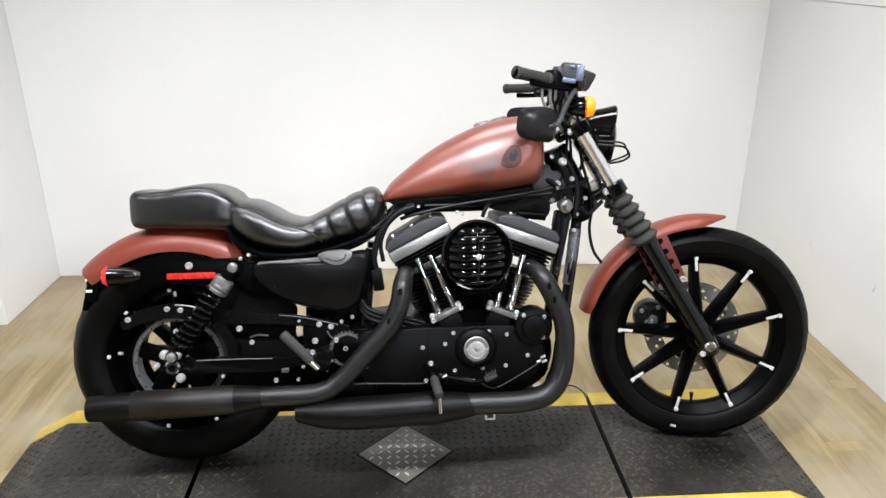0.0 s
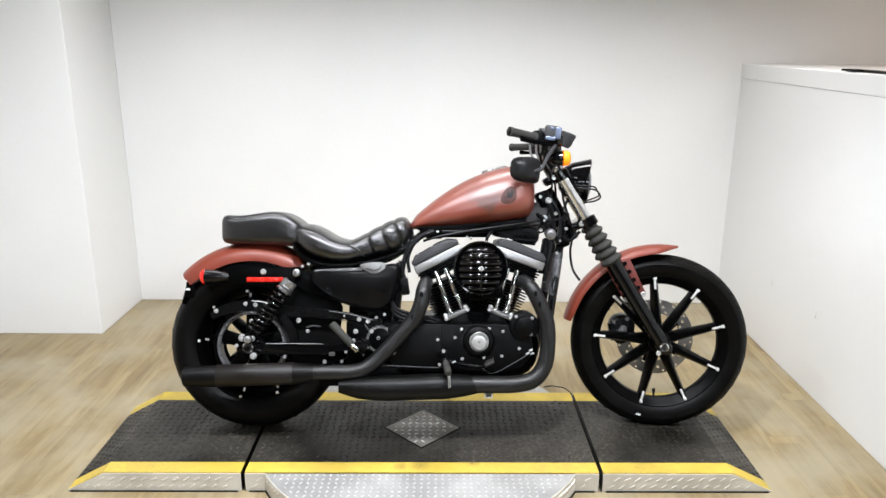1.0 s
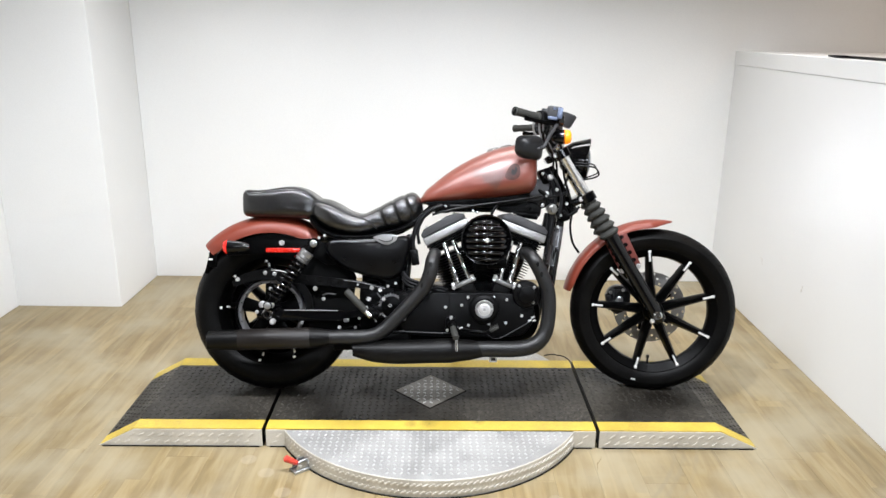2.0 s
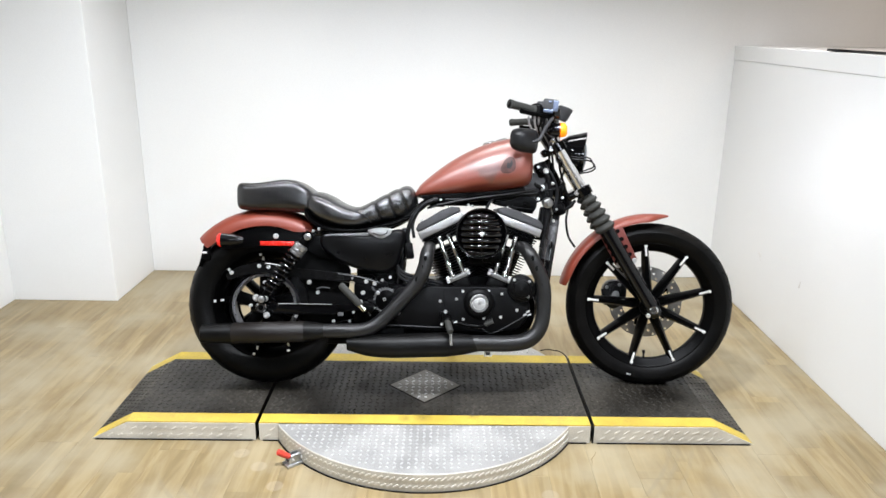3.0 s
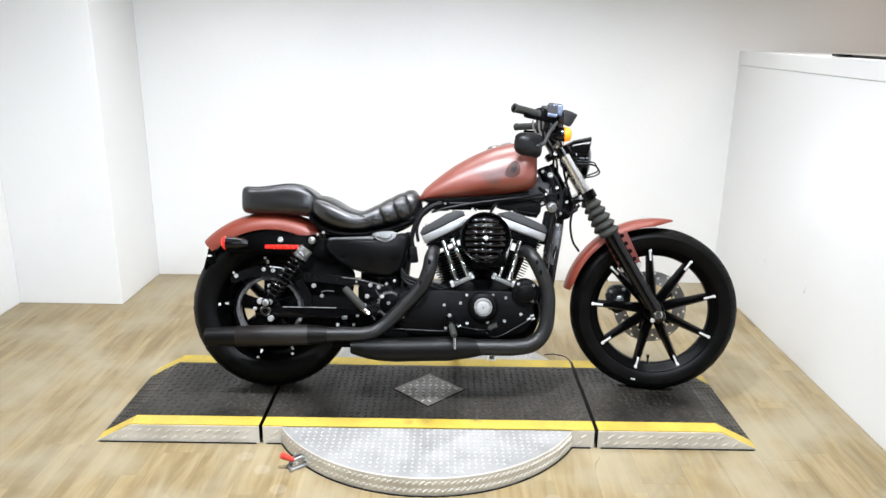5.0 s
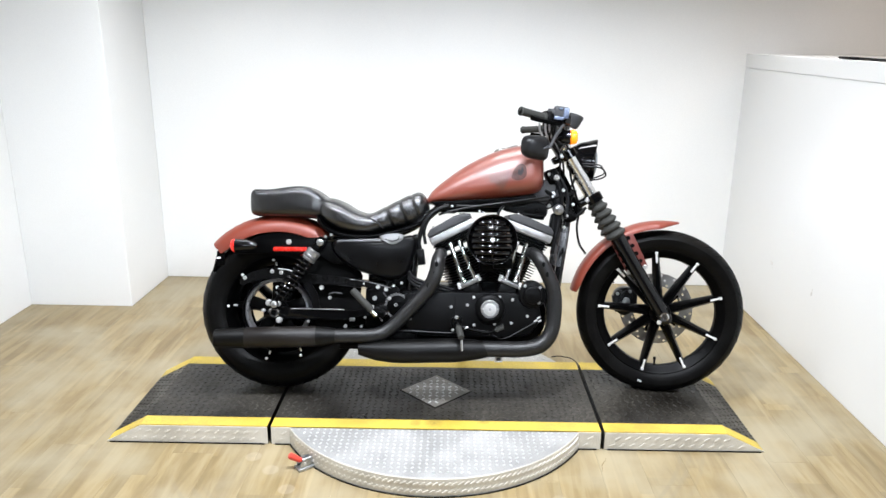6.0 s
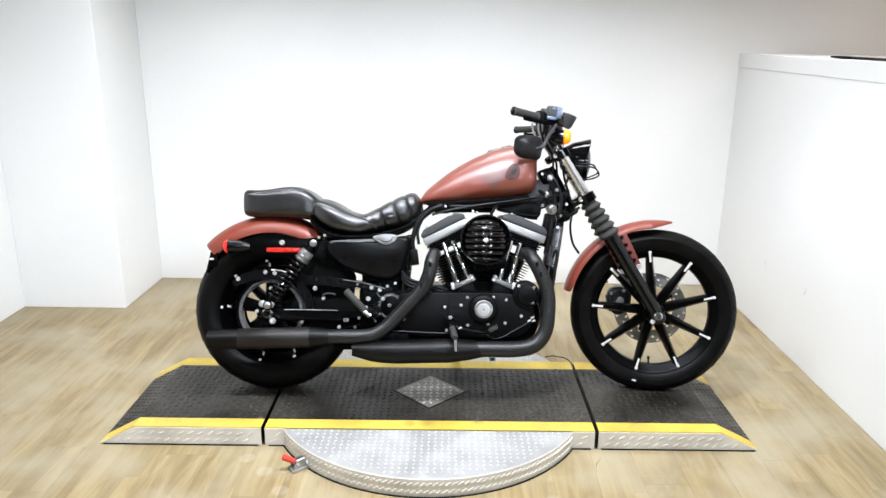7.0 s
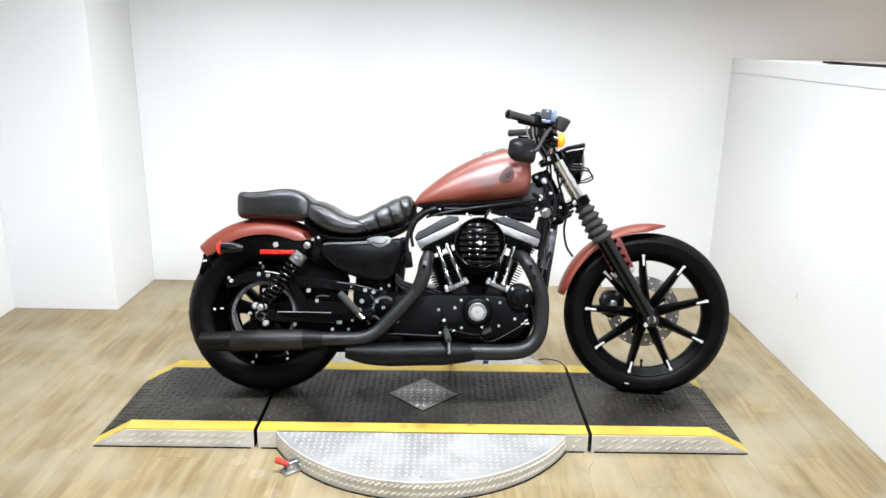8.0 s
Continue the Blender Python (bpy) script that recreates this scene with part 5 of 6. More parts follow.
    bpart("fuel_cap", bm, BAND, "low satin metal fuel cap", tank)


# added black plate makes the shadow strip below the tank
bm = new_bm()
plate(bm, [(-0.165, 0.750), (-0.05, 0.757), (0.10, 0.766), (0.245, 0.786), (0.262, 0.760), (0.20, 0.738), (0.05, 0.728), (-0.12, 0.722)], -0.088, 0.088, 0.006)
bpart("tank_underside", bm, SATIN, "black plate drawing the shadow strip under the tank", tank)


def tank_side(x, z):
    """Near-side y of the tank at (x, z)."""
    rows = np.array(TANK_ROWS)
    zt, zb, w = (float(np.interp(x, rows[:, 0], rows[:, i])) for i in (1, 2, 3))
    cz, e = zb + 0.40 * (zt - zb), 0.8
    q = max(-1.0, min(1.0, (z - cz) / ((zt - cz) if z > cz else (cz - zb))))
    sn = abs(q) ** (1 / (0.92 if q > 0 else e))
    return -w * max(0.0, 1 - sn * sn) ** (e / 2)


def decal(name, outline, material, lift, label):
    bm = new_bm()
    cx, cz = sum(p[0] for p in outline) / len(outline), sum(p[1] for p in outline) / len(outline)
    rings = []
    for k in (1.0, 0.75, 0.5, 0.25):
        rings.append([bm.verts.new((cx + (x - cx) * k, tank_side(cx + (x - cx) * k, cz + (z - cz) * k) - lift, cz + (z - cz) * k)) for x, z in outline])
    mid = bm.verts.new((cx, tank_side(cx, cz) - lift, cz))
    for a, b in zip(rings, rings[1:]):
        for i in range(len(a)):
            bm.faces.new((a[i], b[i], b[(i + 1) % len(a)], a[(i + 1) % len(a)]))
    for i in range(len(outline)):
        bm.faces.new((rings[-1][i], mid, rings[-1][(i + 1) % len(outline)]))
    return bpart(name, bm, material, label, tank)


decal("badge_disc", closed_line([(0.148, 0.848), (0.160, 0.836), (0.184, 0.836), (0.203, 0.848), (0.207, 0.870), (0.200, 0.893), (0.180, 0.897), (0.160, 0.878)], 3), DECAL, 0.0016, "round charcoal badge")
decal("badge_mark", closed_line([(0.172, 0.858), (0.184, 0.854), (0.192, 0.862), (0.195, 0.878), (0.188, 0.886), (0.184, 0.872), (0.176, 0.878)], 3), SEAM, 0.0024, "plain dark badge shape")


# seats
def pad_rings(st, power, seg=48, n=7, groove=None, flat=0.55):
    rings = []
    for x, zt, zb, w in interp(st, n):
        cz = zb + flat * (zt - zb)
        ring = []
        for k in range(seg):
            a = 2 * math.pi * k / seg
            c, s = math.cos(a), math.sin(a)
            y = w * math.copysign(abs(c) ** (2 / power), c)
            z = cz + ((zt - cz) if s > 0 else (cz - zb)) * math.copysign(abs(s) ** (2 / power), s)
            if groove:
                g = groove(x, z)
                y *= 1 - g * 0.9
                z = cz + (z - cz) * (1 - g * 0.7)
            ring.append((x, y, z))
        rings.append(ring)
    return rings


def seat_groove(x, z):
    if x < -0.362:
        return 0.0
    s = x + 0.40 * (z - 0.70)
    d = min(abs(s - q) for q in (-0.3235, -0.2640, -0.2090))
    return 0.060 * math.exp(-(d / 0.0045) ** 2) - 0.020 * math.exp(-((d - 0.028) / 0.016) ** 2)


SEAT = [(-0.606, 0.738, 0.722, 0.06), (-0.600, 0.748, 0.700, 0.098), (-0.578, 0.760, 0.660, 0.132), (-0.540, 0.760, 0.630, 0.150), (-0.498, 0.743, 0.616, 0.156), (-0.452, 0.716, 0.611, 0.156), (-0.405, 0.704, 0.612, 0.150), (-0.368, 0.716, 0.619, 0.142), (-0.307, 0.748, 0.630, 0.130), (-0.259, 0.772, 0.641, 0.121), (-0.212, 0.788, 0.657, 0.112), (-0.188, 0.780, 0.674, 0.100), (-0.172, 0.752, 0.700, 0.078), (-0.166, 0.730, 0.712, 0.04)]
seat = bpart("rider_seat", loft(new_bm(), pad_rings(SEAT, 2.7, seg=112, n=26, groove=seat_groove)), LEATHER, "black leather solo seat with tucked ribs")


def pad_side(st, power, x, z, flat=0.55):
    """Half width of a pad at (x, z)."""
    rows = np.array(interp(st, 8))
    zt, zb, w = (float(np.interp(x, rows[:, 0], rows[:, i])) for i in (1, 2, 3))
    cz = zb + flat * (zt - zb)
    q = min(1.0, abs(z - cz) / ((zt - cz) if z > cz else (cz - zb)))
    return w * max(0.0, 1 - q ** power) ** (1 / power)


for s in (-1, 1):
    edge = [(q.x, q.y) for q in curve([(-0.585, 0.748, 0), (-0.555, 0.745, 0), (-0.521, 0.733, 0), (-0.478, 0.712, 0), (-0.434, 0.693, 0), (-0.390, 0.680, 0), (-0.361, 0.664, 0), (-0.345, 0.645, 0)], 6)]
    bpart("seat_piping", tube(new_bm(), [(x, s * (pad_side(SEAT, 2.7, x, z) + 0.0004), z) for x, z in edge], 0.0028, 8, 1), SEAM, "", seat)
bm = new_bm()
loft(bm, pad_rings([(-0.612, 0.712, 0.690, 0.07), (-0.596, 0.698, 0.655, 0.125), (-0.56, 0.655, 0.627, 0.145), (-0.50, 0.628, 0.606, 0.150), (-0.40, 0.622, 0.603, 0.142), (-0.30, 0.640, 0.620, 0.125), (-0.20, 0.676, 0.650, 0.10), (-0.170, 0.70, 0.685, 0.07)], 4, 32, 5))
bpart("seat_pan", bm, SATIN, "", seat)
pill = bpart("pillion_seat", loft(new_bm(), pad_rings([(-0.868, 0.768, 0.706, 0.066), (-0.863, 0.788, 0.695, 0.088), (-0.848, 0.795, 0.688, 0.100), (-0.81, 0.793, 0.685, 0.108), (-0.775, 0.796, 0.684, 0.113), (-0.73, 0.803, 0.683, 0.118), (-0.682, 0.808, 0.682, 0.122), (-0.64, 0.804, 0.680, 0.124), (-0.610, 0.790, 0.678, 0.124), (-0.588, 0.775, 0.682, 0.118), (-0.572, 0.760, 0.698, 0.102), (-0.566, 0.745, 0.715, 0.07)], 4.6, seg=56, n=8)), LEATHER, "black leather pillion pad with stitched edge")
for s in (-1, 1):
    bpart("seat_piping", tube(new_bm(), [(-0.846, s * 0.094, 0.788), (-0.815, s * 0.103, 0.787), (-0.75, s * 0.112, 0.792), (-0.69, s * 0.118, 0.800), (-0.64, s * 0.120, 0.796), (-0.60, s * 0.116, 0.776), (-0.578, s * 0.104, 0.754)], 0.0024, 8, 6), SEAM, "", pill)

# rear fender and its supports
bpart("rear_fender", loft(new_bm(), fender(RW[0], RW[1] + 0.004, radians(136), radians(42), 0.374, 0.308, 0.092, n=48, drop=lambda f: 1.0 if f > 0.05 else 0.9 + 0.1 * f / 0.05)), TANK, "matte brick-red rear fender")
for s in (-1, 1):
    bm = new_bm()
    arc = smooth_line([(-0.925, 0.583), (-0.874, 0.590), (-0.835, 0.607), (-0.760, 0.622), (-0.690, 0.618), (-0.650, 0.606), (-0.530, 0.606)], 5)
    plate(bm, arc + [(-0.507, 0.590), (-0.497, 0.505), (-0.540, 0.505), (-0.60, 0.540), (-0.64, 0.542), (-0.78, 0.545), (-0.925, 0.538)], *sorted((s * 0.094, s * 0.104)), 0.002)
    strut = bpart("fender_strut", bm, SATIN, "satin black fender strut")
    bm = new_bm()
    box(bm, (-0.706, s * 0.106, 0.560), (0.131, 0.006, 0.017), 0.002)
    bpart("reflector", bm, REFLECTOR, "red side reflector", strut)
    bm = new_bm()
    bolt(bm, (-0.711, s * 0.104, 0.588), 0.0105, 0.007, (0, s, 0), 16)
    bpart("strut_bolt", bm, SCREW, "", strut)
    c = Vector((-0.872, s * 0.165, 0.574))
    bm = new_bm()
    lathe(bm, [(0, 0.055), (0.010, 0.052), (0.017, 0.036), (0.022, 0.012), (0.0245, -0.018), (0.026, -0.030), (0.022, -0.030), (0, -0.028)], c, (1, 0, 0), 26)
    sig = bpart("rear_turn_signal", bm, GLOSS, "gloss black bullet turn signal with red lens")
    bm = new_bm()
    lathe(bm, [(0.0255, 0.029), (0.0255, 0.036), (0.020, 0.044), (0.010, 0.048), (0, 0.049)], c, (-1, 0, 0), 26)
    bpart("signal_lens", bm, REDLENS, "red lens", sig)
    bm = new_bm()
    rod(bm, c + Vector((0.02, 0, 0)), (c.x + 0.03, s * 0.10, c.z - 0.004), 0.011)
    bpart("signal_stem", bm, GLOSS, "", sig)
bm = new_bm()
box(bm, (-1.000, 0, 0.515), (0.012, 0.15, 0.10), 0.004, Matrix.Rotation(radians(14), 3, "Y"))
box(bm, (-0.985, -0.07, 0.52), (0.03, 0.014, 0.06), 0.004)
br = bpart("plate_bracket", bm, SATIN, "black plate bracket below the fender")
bm = new_bm()
for z in (0.553, 0.522):
    box(bm, (-0.992, -0.079, z), (0.016, 0.004, 0.007), 0.001)
bpart("bracket_clip", bm, WHITE, "", br)

# rear axle, pulley, belt and guard
bm = new_bm()
lathe(bm, [(0.113, 0.004), (0.114, 0.010), (0.125, 0.010), (0.129, 0.002), (0.129, -0.030), (0.113, -0.030)], (RW[0], -0.085, RW[1]), NEAR, 72, close=True)
pul = bpart("belt_pulley", bm, STRIPE, "grey belt pulley ring")
dots("pulley_hole", [((RW[0] + 0.117 * math.cos(2 * math.pi * i / 20), -0.095, RW[1] + 0.117 * math.sin(2 * math.pi * i / 20)), 0.0026, NEAR) for i in range(20)], DARK, pul, None, 8)
bm = new_bm()
for i in range(5):
    a = 2 * math.pi * i / 5 + 0.3
    ca, sa = math.cos(a), math.sin(a)
    turn = Matrix(((ca, 0, -sa), (0, 1, 0), (sa, 0, ca)))
    box(bm, (RW[0] + 0.078 * ca, -0.080, RW[1] + 0.078 * sa), (0.075, 0.014, 0.046), 0.004, turn)
lathe(bm, [(0.02, 0.02), (0.045, 0.016), (0.048, -0.02), (0.02, -0.02)], (RW[0], -0.085, RW[1]), NEAR, 32, close=True)
bpart("pulley_spider", bm, SATIN, "", pul)
# added black ring darkens the view through the rear rim
bm = new_bm()
lathe(bm, [(0.128, 0.0), (0.198, 0.0), (0.198, -0.006), (0.128, -0.006)], (RW[0], 0.030, RW[1]), NEAR, 64, close=True)
bpart("rim_backing", bm, SATIN, "", rw)
belt = new_bm()
pts = []
for i in range(30):
    a = radians(80 + 200 * i / 29)
    pts.append((RW[0] + 0.132 * math.cos(a), RW[1] + 0.132 * math.sin(a)))
pts = [(-0.29, 0.395)] + pts + [(-0.29, 0.302)]
vs = [[belt.verts.new((x + (0.0), y, z)) for y in (-0.116, -0.088)] for x, z in pts]
for a, b in zip(vs, vs[1:]):
    belt.faces.new((a[0], a[1], b[1], b[0]))
bmesh.ops.solidify(belt, geom=belt.faces, thickness=0.004)
bpart("drive_belt", belt, RUBBER, "black toothed drive belt")
gear = new_bm()
plate(gear, [(-0.285 + (0.047 + (0.004 if i % 2 else -0.002)) * math.cos(2 * math.pi * i / 56), 0.347 + (0.047 + (0.004 if i % 2 else -0.002)) * math.sin(2 * math.pi * i / 56)) for i in range(56)], -0.150, -0.120, 0)
gear_ob = bpart("front_pulley", gear, LIFTER, "toothed front belt pulley", smooth=False)
bpart("pulley_cap", lathe(new_bm(), [(0, 0.004), (0.030, 0.004), (0.040, 0.001), (0.041, -0.004), (0, -0.004)], (-0.285, -0.151, 0.347), NEAR, 32), SATIN, "", gear_ob)
guard_out = smooth_line([(-0.898, 0.440), (-0.870, 0.460), (-0.835, 0.476), (-0.757, 0.488), (-0.690, 0.478), (-0.640, 0.468), (-0.52, 0.456), (-0.403, 0.442), (-0.278, 0.410)], 5)
guard_in = smooth_line([(-0.285, 0.385), (-0.40, 0.415), (-0.52, 0.424), (-0.62, 0.428), (-0.70, 0.440), (-0.757, 0.448), (-0.825, 0.440), (-0.870, 0.424), (-0.892, 0.420)], 5)
bm = new_bm()
plate(bm, guard_out + guard_in, -0.128, -0.124, 0.001)
GUARD_HOLES = ((-0.607, 0.454), (-0.565, 0.450), (-0.523, 0.444), (-0.481, 0.437), (-0.441, 0.430), (-0.402, 0.423))
guard = bpart("belt_guard", bm, WRINKLE, "black perforated belt guard")
dots("guard_hole", [((x, -0.128, z), 0.0105, NEAR) for x, z in ((-0.845, 0.458), *GUARD_HOLES)], DARK, guard)
for x, z in GUARD_HOLES:
    bpart("hole_rim", lathe(new_bm(), [(0.0082, -0.001), (0.0088, 0.0014), (0.0096, 0.0016), (0.0104, 0.0)], (x, -0.1281, z), NEAR, 20), GLOSS, "", guard)
bolts("guard_bolt", [((x, -0.128, z), 0.008, 0.006, NEAR) for x, z in ((-0.770, 0.474), (-0.735, 0.470), (-0.875, 0.448), (-0.362, 0.417), (-0.33, 0.409))], SCREW, "", guard)
# pale beads draw the highlights along the guard's upper edge
bpart("guard_glint", tube(new_bm(), [(-0.748, -0.129, 0.4845), (-0.715, -0.129, 0.4815), (-0.690, -0.129, 0.4755)], 0.0022, 8, 4), BAND, "pale bead drawing the edge's highlight", guard)
bpart("guard_glint", tube(new_bm(), [(-0.47, -0.129, 0.447), (-0.40, -0.129, 0.437), (-0.31, -0.129, 0.414)], 0.0012, 8, 4), GLINT, "pale bead drawing the edge's highlight", guard)
# added black sheet stands for the darkness between wheel and engine
bm = new_bm()
plate(bm, [(-0.655, 0.462), (-0.60, 0.53), (-0.50, 0.53), (-0.440, 0.490), (-0.425, 0.455), (-0.4285, 0.42), (-0.4385, 0.352), (-0.40, 0.350), (-0.40, 0.235), (-0.58, 0.215), (-0.618, 0.235), (-0.605, 0.30), (-0.615, 0.40)], -0.0835, -0.0795, 0.001)
bpart("dark_backing", bm, DARK, "black backing sheet for the dark gap ahead of the wheel")
# added black sheet darkens the view through the pulley's front half
bm = new_bm()
plate(bm, [(RW[0] + r * math.cos(radians(a)), RW[1] + r * math.sin(radians(a))) for r, angs in ((0.195, range(-80, 86, 10)), (0.045, range(85, -81, -15))) for a in angs], 0.086, 0.092, 0.001)
bpart("rear_dark_backing", bm, DARK, "black backing sheet behind the pulley's dark half")
bolts("frame_bolt", [((x, -0.134, z), r, 0.007, NEAR) for x, z, r in ((-0.578, 0.414, 0.009), (-0.546, 0.375, 0.007), (-0.748, 0.413, 0.007), (-0.321, 0.3395, 0.009), (-0.382, 0.340, 0.008), (-0.227, 0.301, 0.010), (-0.4855, 0.265, 0.007), (-0.424, 0.265, 0.006), (-0.629, 0.283, 0.006))], SCREW)
bm = new_bm()
plate(bm, smooth_line([(-0.655, 0.43), (-0.622, 0.38), (-0.612, 0.325)], 5) + smooth_line([(-0.585, 0.318), (-0.592, 0.385), (-0.625, 0.436)], 5), -0.134, -0.128, 0.001)
bpart("pulley_guard", bm, WRINKLE, "black inner guard")
for s in (-1, 1):
    bm = new_bm()
    rings = []
    for x, z, hh, hy in ((-0.80, 0.318, 0.020, 0.011), (-0.757, 0.318, 0.027, 0.012), (-0.712, 0.316, 0.026, 0.014), (-0.700, 0.313, 0.021, 0.017), (-0.485, 0.311, 0.021, 0.017), (-0.455, 0.312, 0.015, 0.014), (-0.38, 0.325, 0.020, 0.018), (-0.28, 0.35, 0.034, 0.024)):
        y = s * 0.130 if x < -0.5 else s * 0.120
        rings.append([(x, y + hy * u, z + hh * v) for u, v in ((-1, -0.82), (-0.8, -1), (0.8, -1), (1, -0.82), (1, 0.82), (0.8, 1), (-0.8, 1), (-1, 0.82))])
    loft(bm, rings)
    arm = bpart("swingarm", bm, GLOSS, "gloss black box-section swingarm")
    # pale bead draws the highlight along the arm's top edge
    bpart("arm_glint", tube(new_bm(), [(-0.695, s * 0.1475, 0.3325), (-0.59, s * 0.1475, 0.332), (-0.49, s * 0.1475, 0.3305)], 0.0013, 8, 4), BAND, "pale bead drawing the edge's highlight", arm)
    bm = new_bm()
    lathe(bm, [(0, 0), (0.019, 0), (0.021, 0.004), (0.021, 0.012), (0.016, 0.018), (0.010, 0.018), (0.009, 0.010), (0, 0.010)], (RW[0], s * 0.144, RW[1]), (0, s, 0), 24)
    nut = bpart("rear_axle_nut", bm, POLISHED, "bright hollow axle nut")
    dots("axle_bore", [((RW[0], s * 0.155, RW[1]), 0.0085, (0, s, 0))], DARK, nut)
    # shock absorber
    a, b = Vector((-0.752, s * 0.160, 0.352)), Vector((-0.580, s * 0.150, 0.588))
    d = (b - a).normalized()
    ln = (b - a).length
    bm = new_bm()
    lathe(bm, [(0, 0.012), (0.013, 0.012), (0.013, ln - 0.06), (0.0185, ln - 0.05), (0.0185, ln - 0.02), (0.015, ln - 0.008), (0, ln - 0.008)], a, d, 20)
    shock = bpart("shock_absorber", bm, SATIN, "black shock absorber with silver collar")
    bm = new_bm()
    line = []
    for i in range(161):
        f = i / 160
        t = 2 * math.pi * 9.5 * f
        u, v, w = basis(d)
        rr = 0.0285 - 0.003 * (1 - f)
        line.append(a + d * (0.030 + (ln - 0.112) * f) + (u * math.cos(t) + v * math.sin(t)) * rr)
    tube(bm, line, 0.0048, 8, 1)
    bpart("spring", bm, GLOSS, "black coil spring", shock)
    bm = new_bm()
    lathe(bm, [(0.014, ln - 0.084), (0.027, ln - 0.083), (0.028, ln - 0.076), (0.025, ln - 0.073), (0.027, ln - 0.070), (0.027, ln - 0.062), (0.024, ln - 0.058)], a, d, 28)
    bpart("preload_ring", bm, LIFTER, "grey preload ring", shock)
    bm = new_bm()
    lathe(bm, [(0.014, ln - 0.060), (0.026, ln - 0.059), (0.0270, ln - 0.056), (0.0270, ln - 0.042), (0.023, ln - 0.039), (0.016, ln - 0.036), (0, ln - 0.036)], a, d, 28)
    bpart("collar", bm, BAND, "satin silver collar", shock)
    for q, r in ((a, 0.017), (b, 0.021)):
        bm = new_bm()
        lathe(bm, [(r * 0.4, -0.016), (r, -0.016), (r, 0.016), (r * 0.4, 0.016)], q, (0, s, 0), 22, close=True)
        bpart("shock_eye", bm, GLOSS, "", shock)
        bm = new_bm()
        lathe(bm, [(0, 0.014), (0.0125, 0.014), (0.014, 0.018), (0.0125, 0.025), (0.006, 0.028), (0, 0.028)], q, (0, s, 0), 18)
        bpart("shock_bolt", bm, BAND, "bright acorn bolt", shock)
for x, z, r in ((-0.774, 0.356, 0.013), (-0.742, 0.354, 0.013), (-0.795, 0.327, 0.007), (-0.735, 0.290, 0.012)):
    bpart("axle_adjuster", lathe(new_bm(), [(r, 0), (r, 0.010), (r * 0.7, 0.016), (0, 0.017)], (x, -0.158, z), NEAR, 16), SCREW, "bright adjuster cap")
bm = new_bm()
tube(bm, [(-0.545, -0.118, 0.606), (-0.535, -0.125, 0.620), (-0.515, -0.125, 0.616), (-0.49, -0.12, 0.610), (-0.465, -0.118, 0.612)], (0.012, 0.014, 0.010, 0.008, 0.010), 10, 5)
mount = bpart("shock_mount", bm, GLOSS)
bolts("mount_bolt", [((-0.561, -0.152, 0.610), 0.0055, 0.007, NEAR), ((-0.541, -0.140, 0.618), 0.0060, 0.007, NEAR), ((-0.515, -0.136, 0.620), 0.0050, 0.007, NEAR)], SCREW, "", mount)

# side cover with trim and badge
SC = [(-0.519, 0.598), (-0.430, 0.601), (-0.348, 0.604), (-0.280, 0.612), (-0.236, 0.618), (-0.213, 0.608), (-0.214, 0.575), (-0.222, 0.540), (-0.234, 0.498), (-0.250, 0.468), (-0.293, 0.450), (-0.340, 0.453), (-0.380, 0.460), (-0.457, 0.487), (-0.500, 0.515), (-0.530, 0.545), (-0.540, 0.575)]
sc = bpart("side_cover", dome(new_bm(), closed_line(SC, 4), -0.150, -0.118, inset=0.022), COVER_PAINT, "satin black side cover")
# pale wedge draws the cover's top shoulder catching the light
bm = new_bm()
plate(bm, [(-0.522, 0.5905), (-0.350, 0.594), (-0.345, 0.606), (-0.43, 0.6015), (-0.515, 0.597)], -0.1475, -0.135, 0.0015)
bpart("cover_shine", bm, GLINT, "pale wedge drawing the shine of the upper edge", sc)
bm = new_bm()
plate(bm, closed_line([(-0.356, 0.612), (-0.318, 0.624), (-0.268, 0.622), (-0.266, 0.604), (-0.285, 0.590), (-0.304, 0.584), (-0.330, 0.592)], 4), -0.156, -0.140, 0.003)
badge = bpart("cover_badge", bm, BAND, "polished curved badge", sc)
bm = new_bm()
tube(bm, [(-0.335, -0.157, 0.604), (-0.308, -0.158, 0.596), (-0.285, -0.157, 0.602), (-0.280, -0.156, 0.614)], 0.002, 6, 5)
bpart("badge_line", bm, GREYCAST, "", sc)

# engine: crankcase, cover, cylinders
bm = new_bm()
plate(bm, closed_line([(-0.30, 0.26), (-0.29, 0.39), (-0.20, 0.41), (-0.02, 0.43), (0.07, 0.44), (0.19, 0.42), (0.285, 0.36), (0.28, 0.26), (0.20, 0.20), (-0.10, 0.185), (-0.26, 0.20)], 4), -0.118, 0.125, 0.012)
bpart("crankcase", bm, SATIN, "black engine crankcase")
COVER = [(-0.255, 0.272), (-0.262, 0.330), (-0.252, 0.393), (-0.158, 0.401), (-0.080, 0.404), (0.000, 0.405), (0.090, 0.404), (0.182, 0.398), (0.225, 0.375), (0.262, 0.345), (0.266, 0.305), (0.245, 0.262), (0.210, 0.235), (0.100, 0.228), (-0.007, 0.228), (-0.162, 0.234), (-0.22, 0.243)]
cover = bpart("gearcase_cover", dome(new_bm(), closed_line(COVER, 4), -0.154, -0.120, steps=((0.0, 0.0), (0.05, 0.7), (0.30, 0.95), (0.6, 1.0)), inset=0.018), WRINKLE, "satin black gearcase cover")
bm = new_bm()
box(bm, (-0.063, -0.1535, 0.335), (0.003, 0.004, 0.118), 0.001)
bpart("cover_joint", bm, DARK, "", cover)
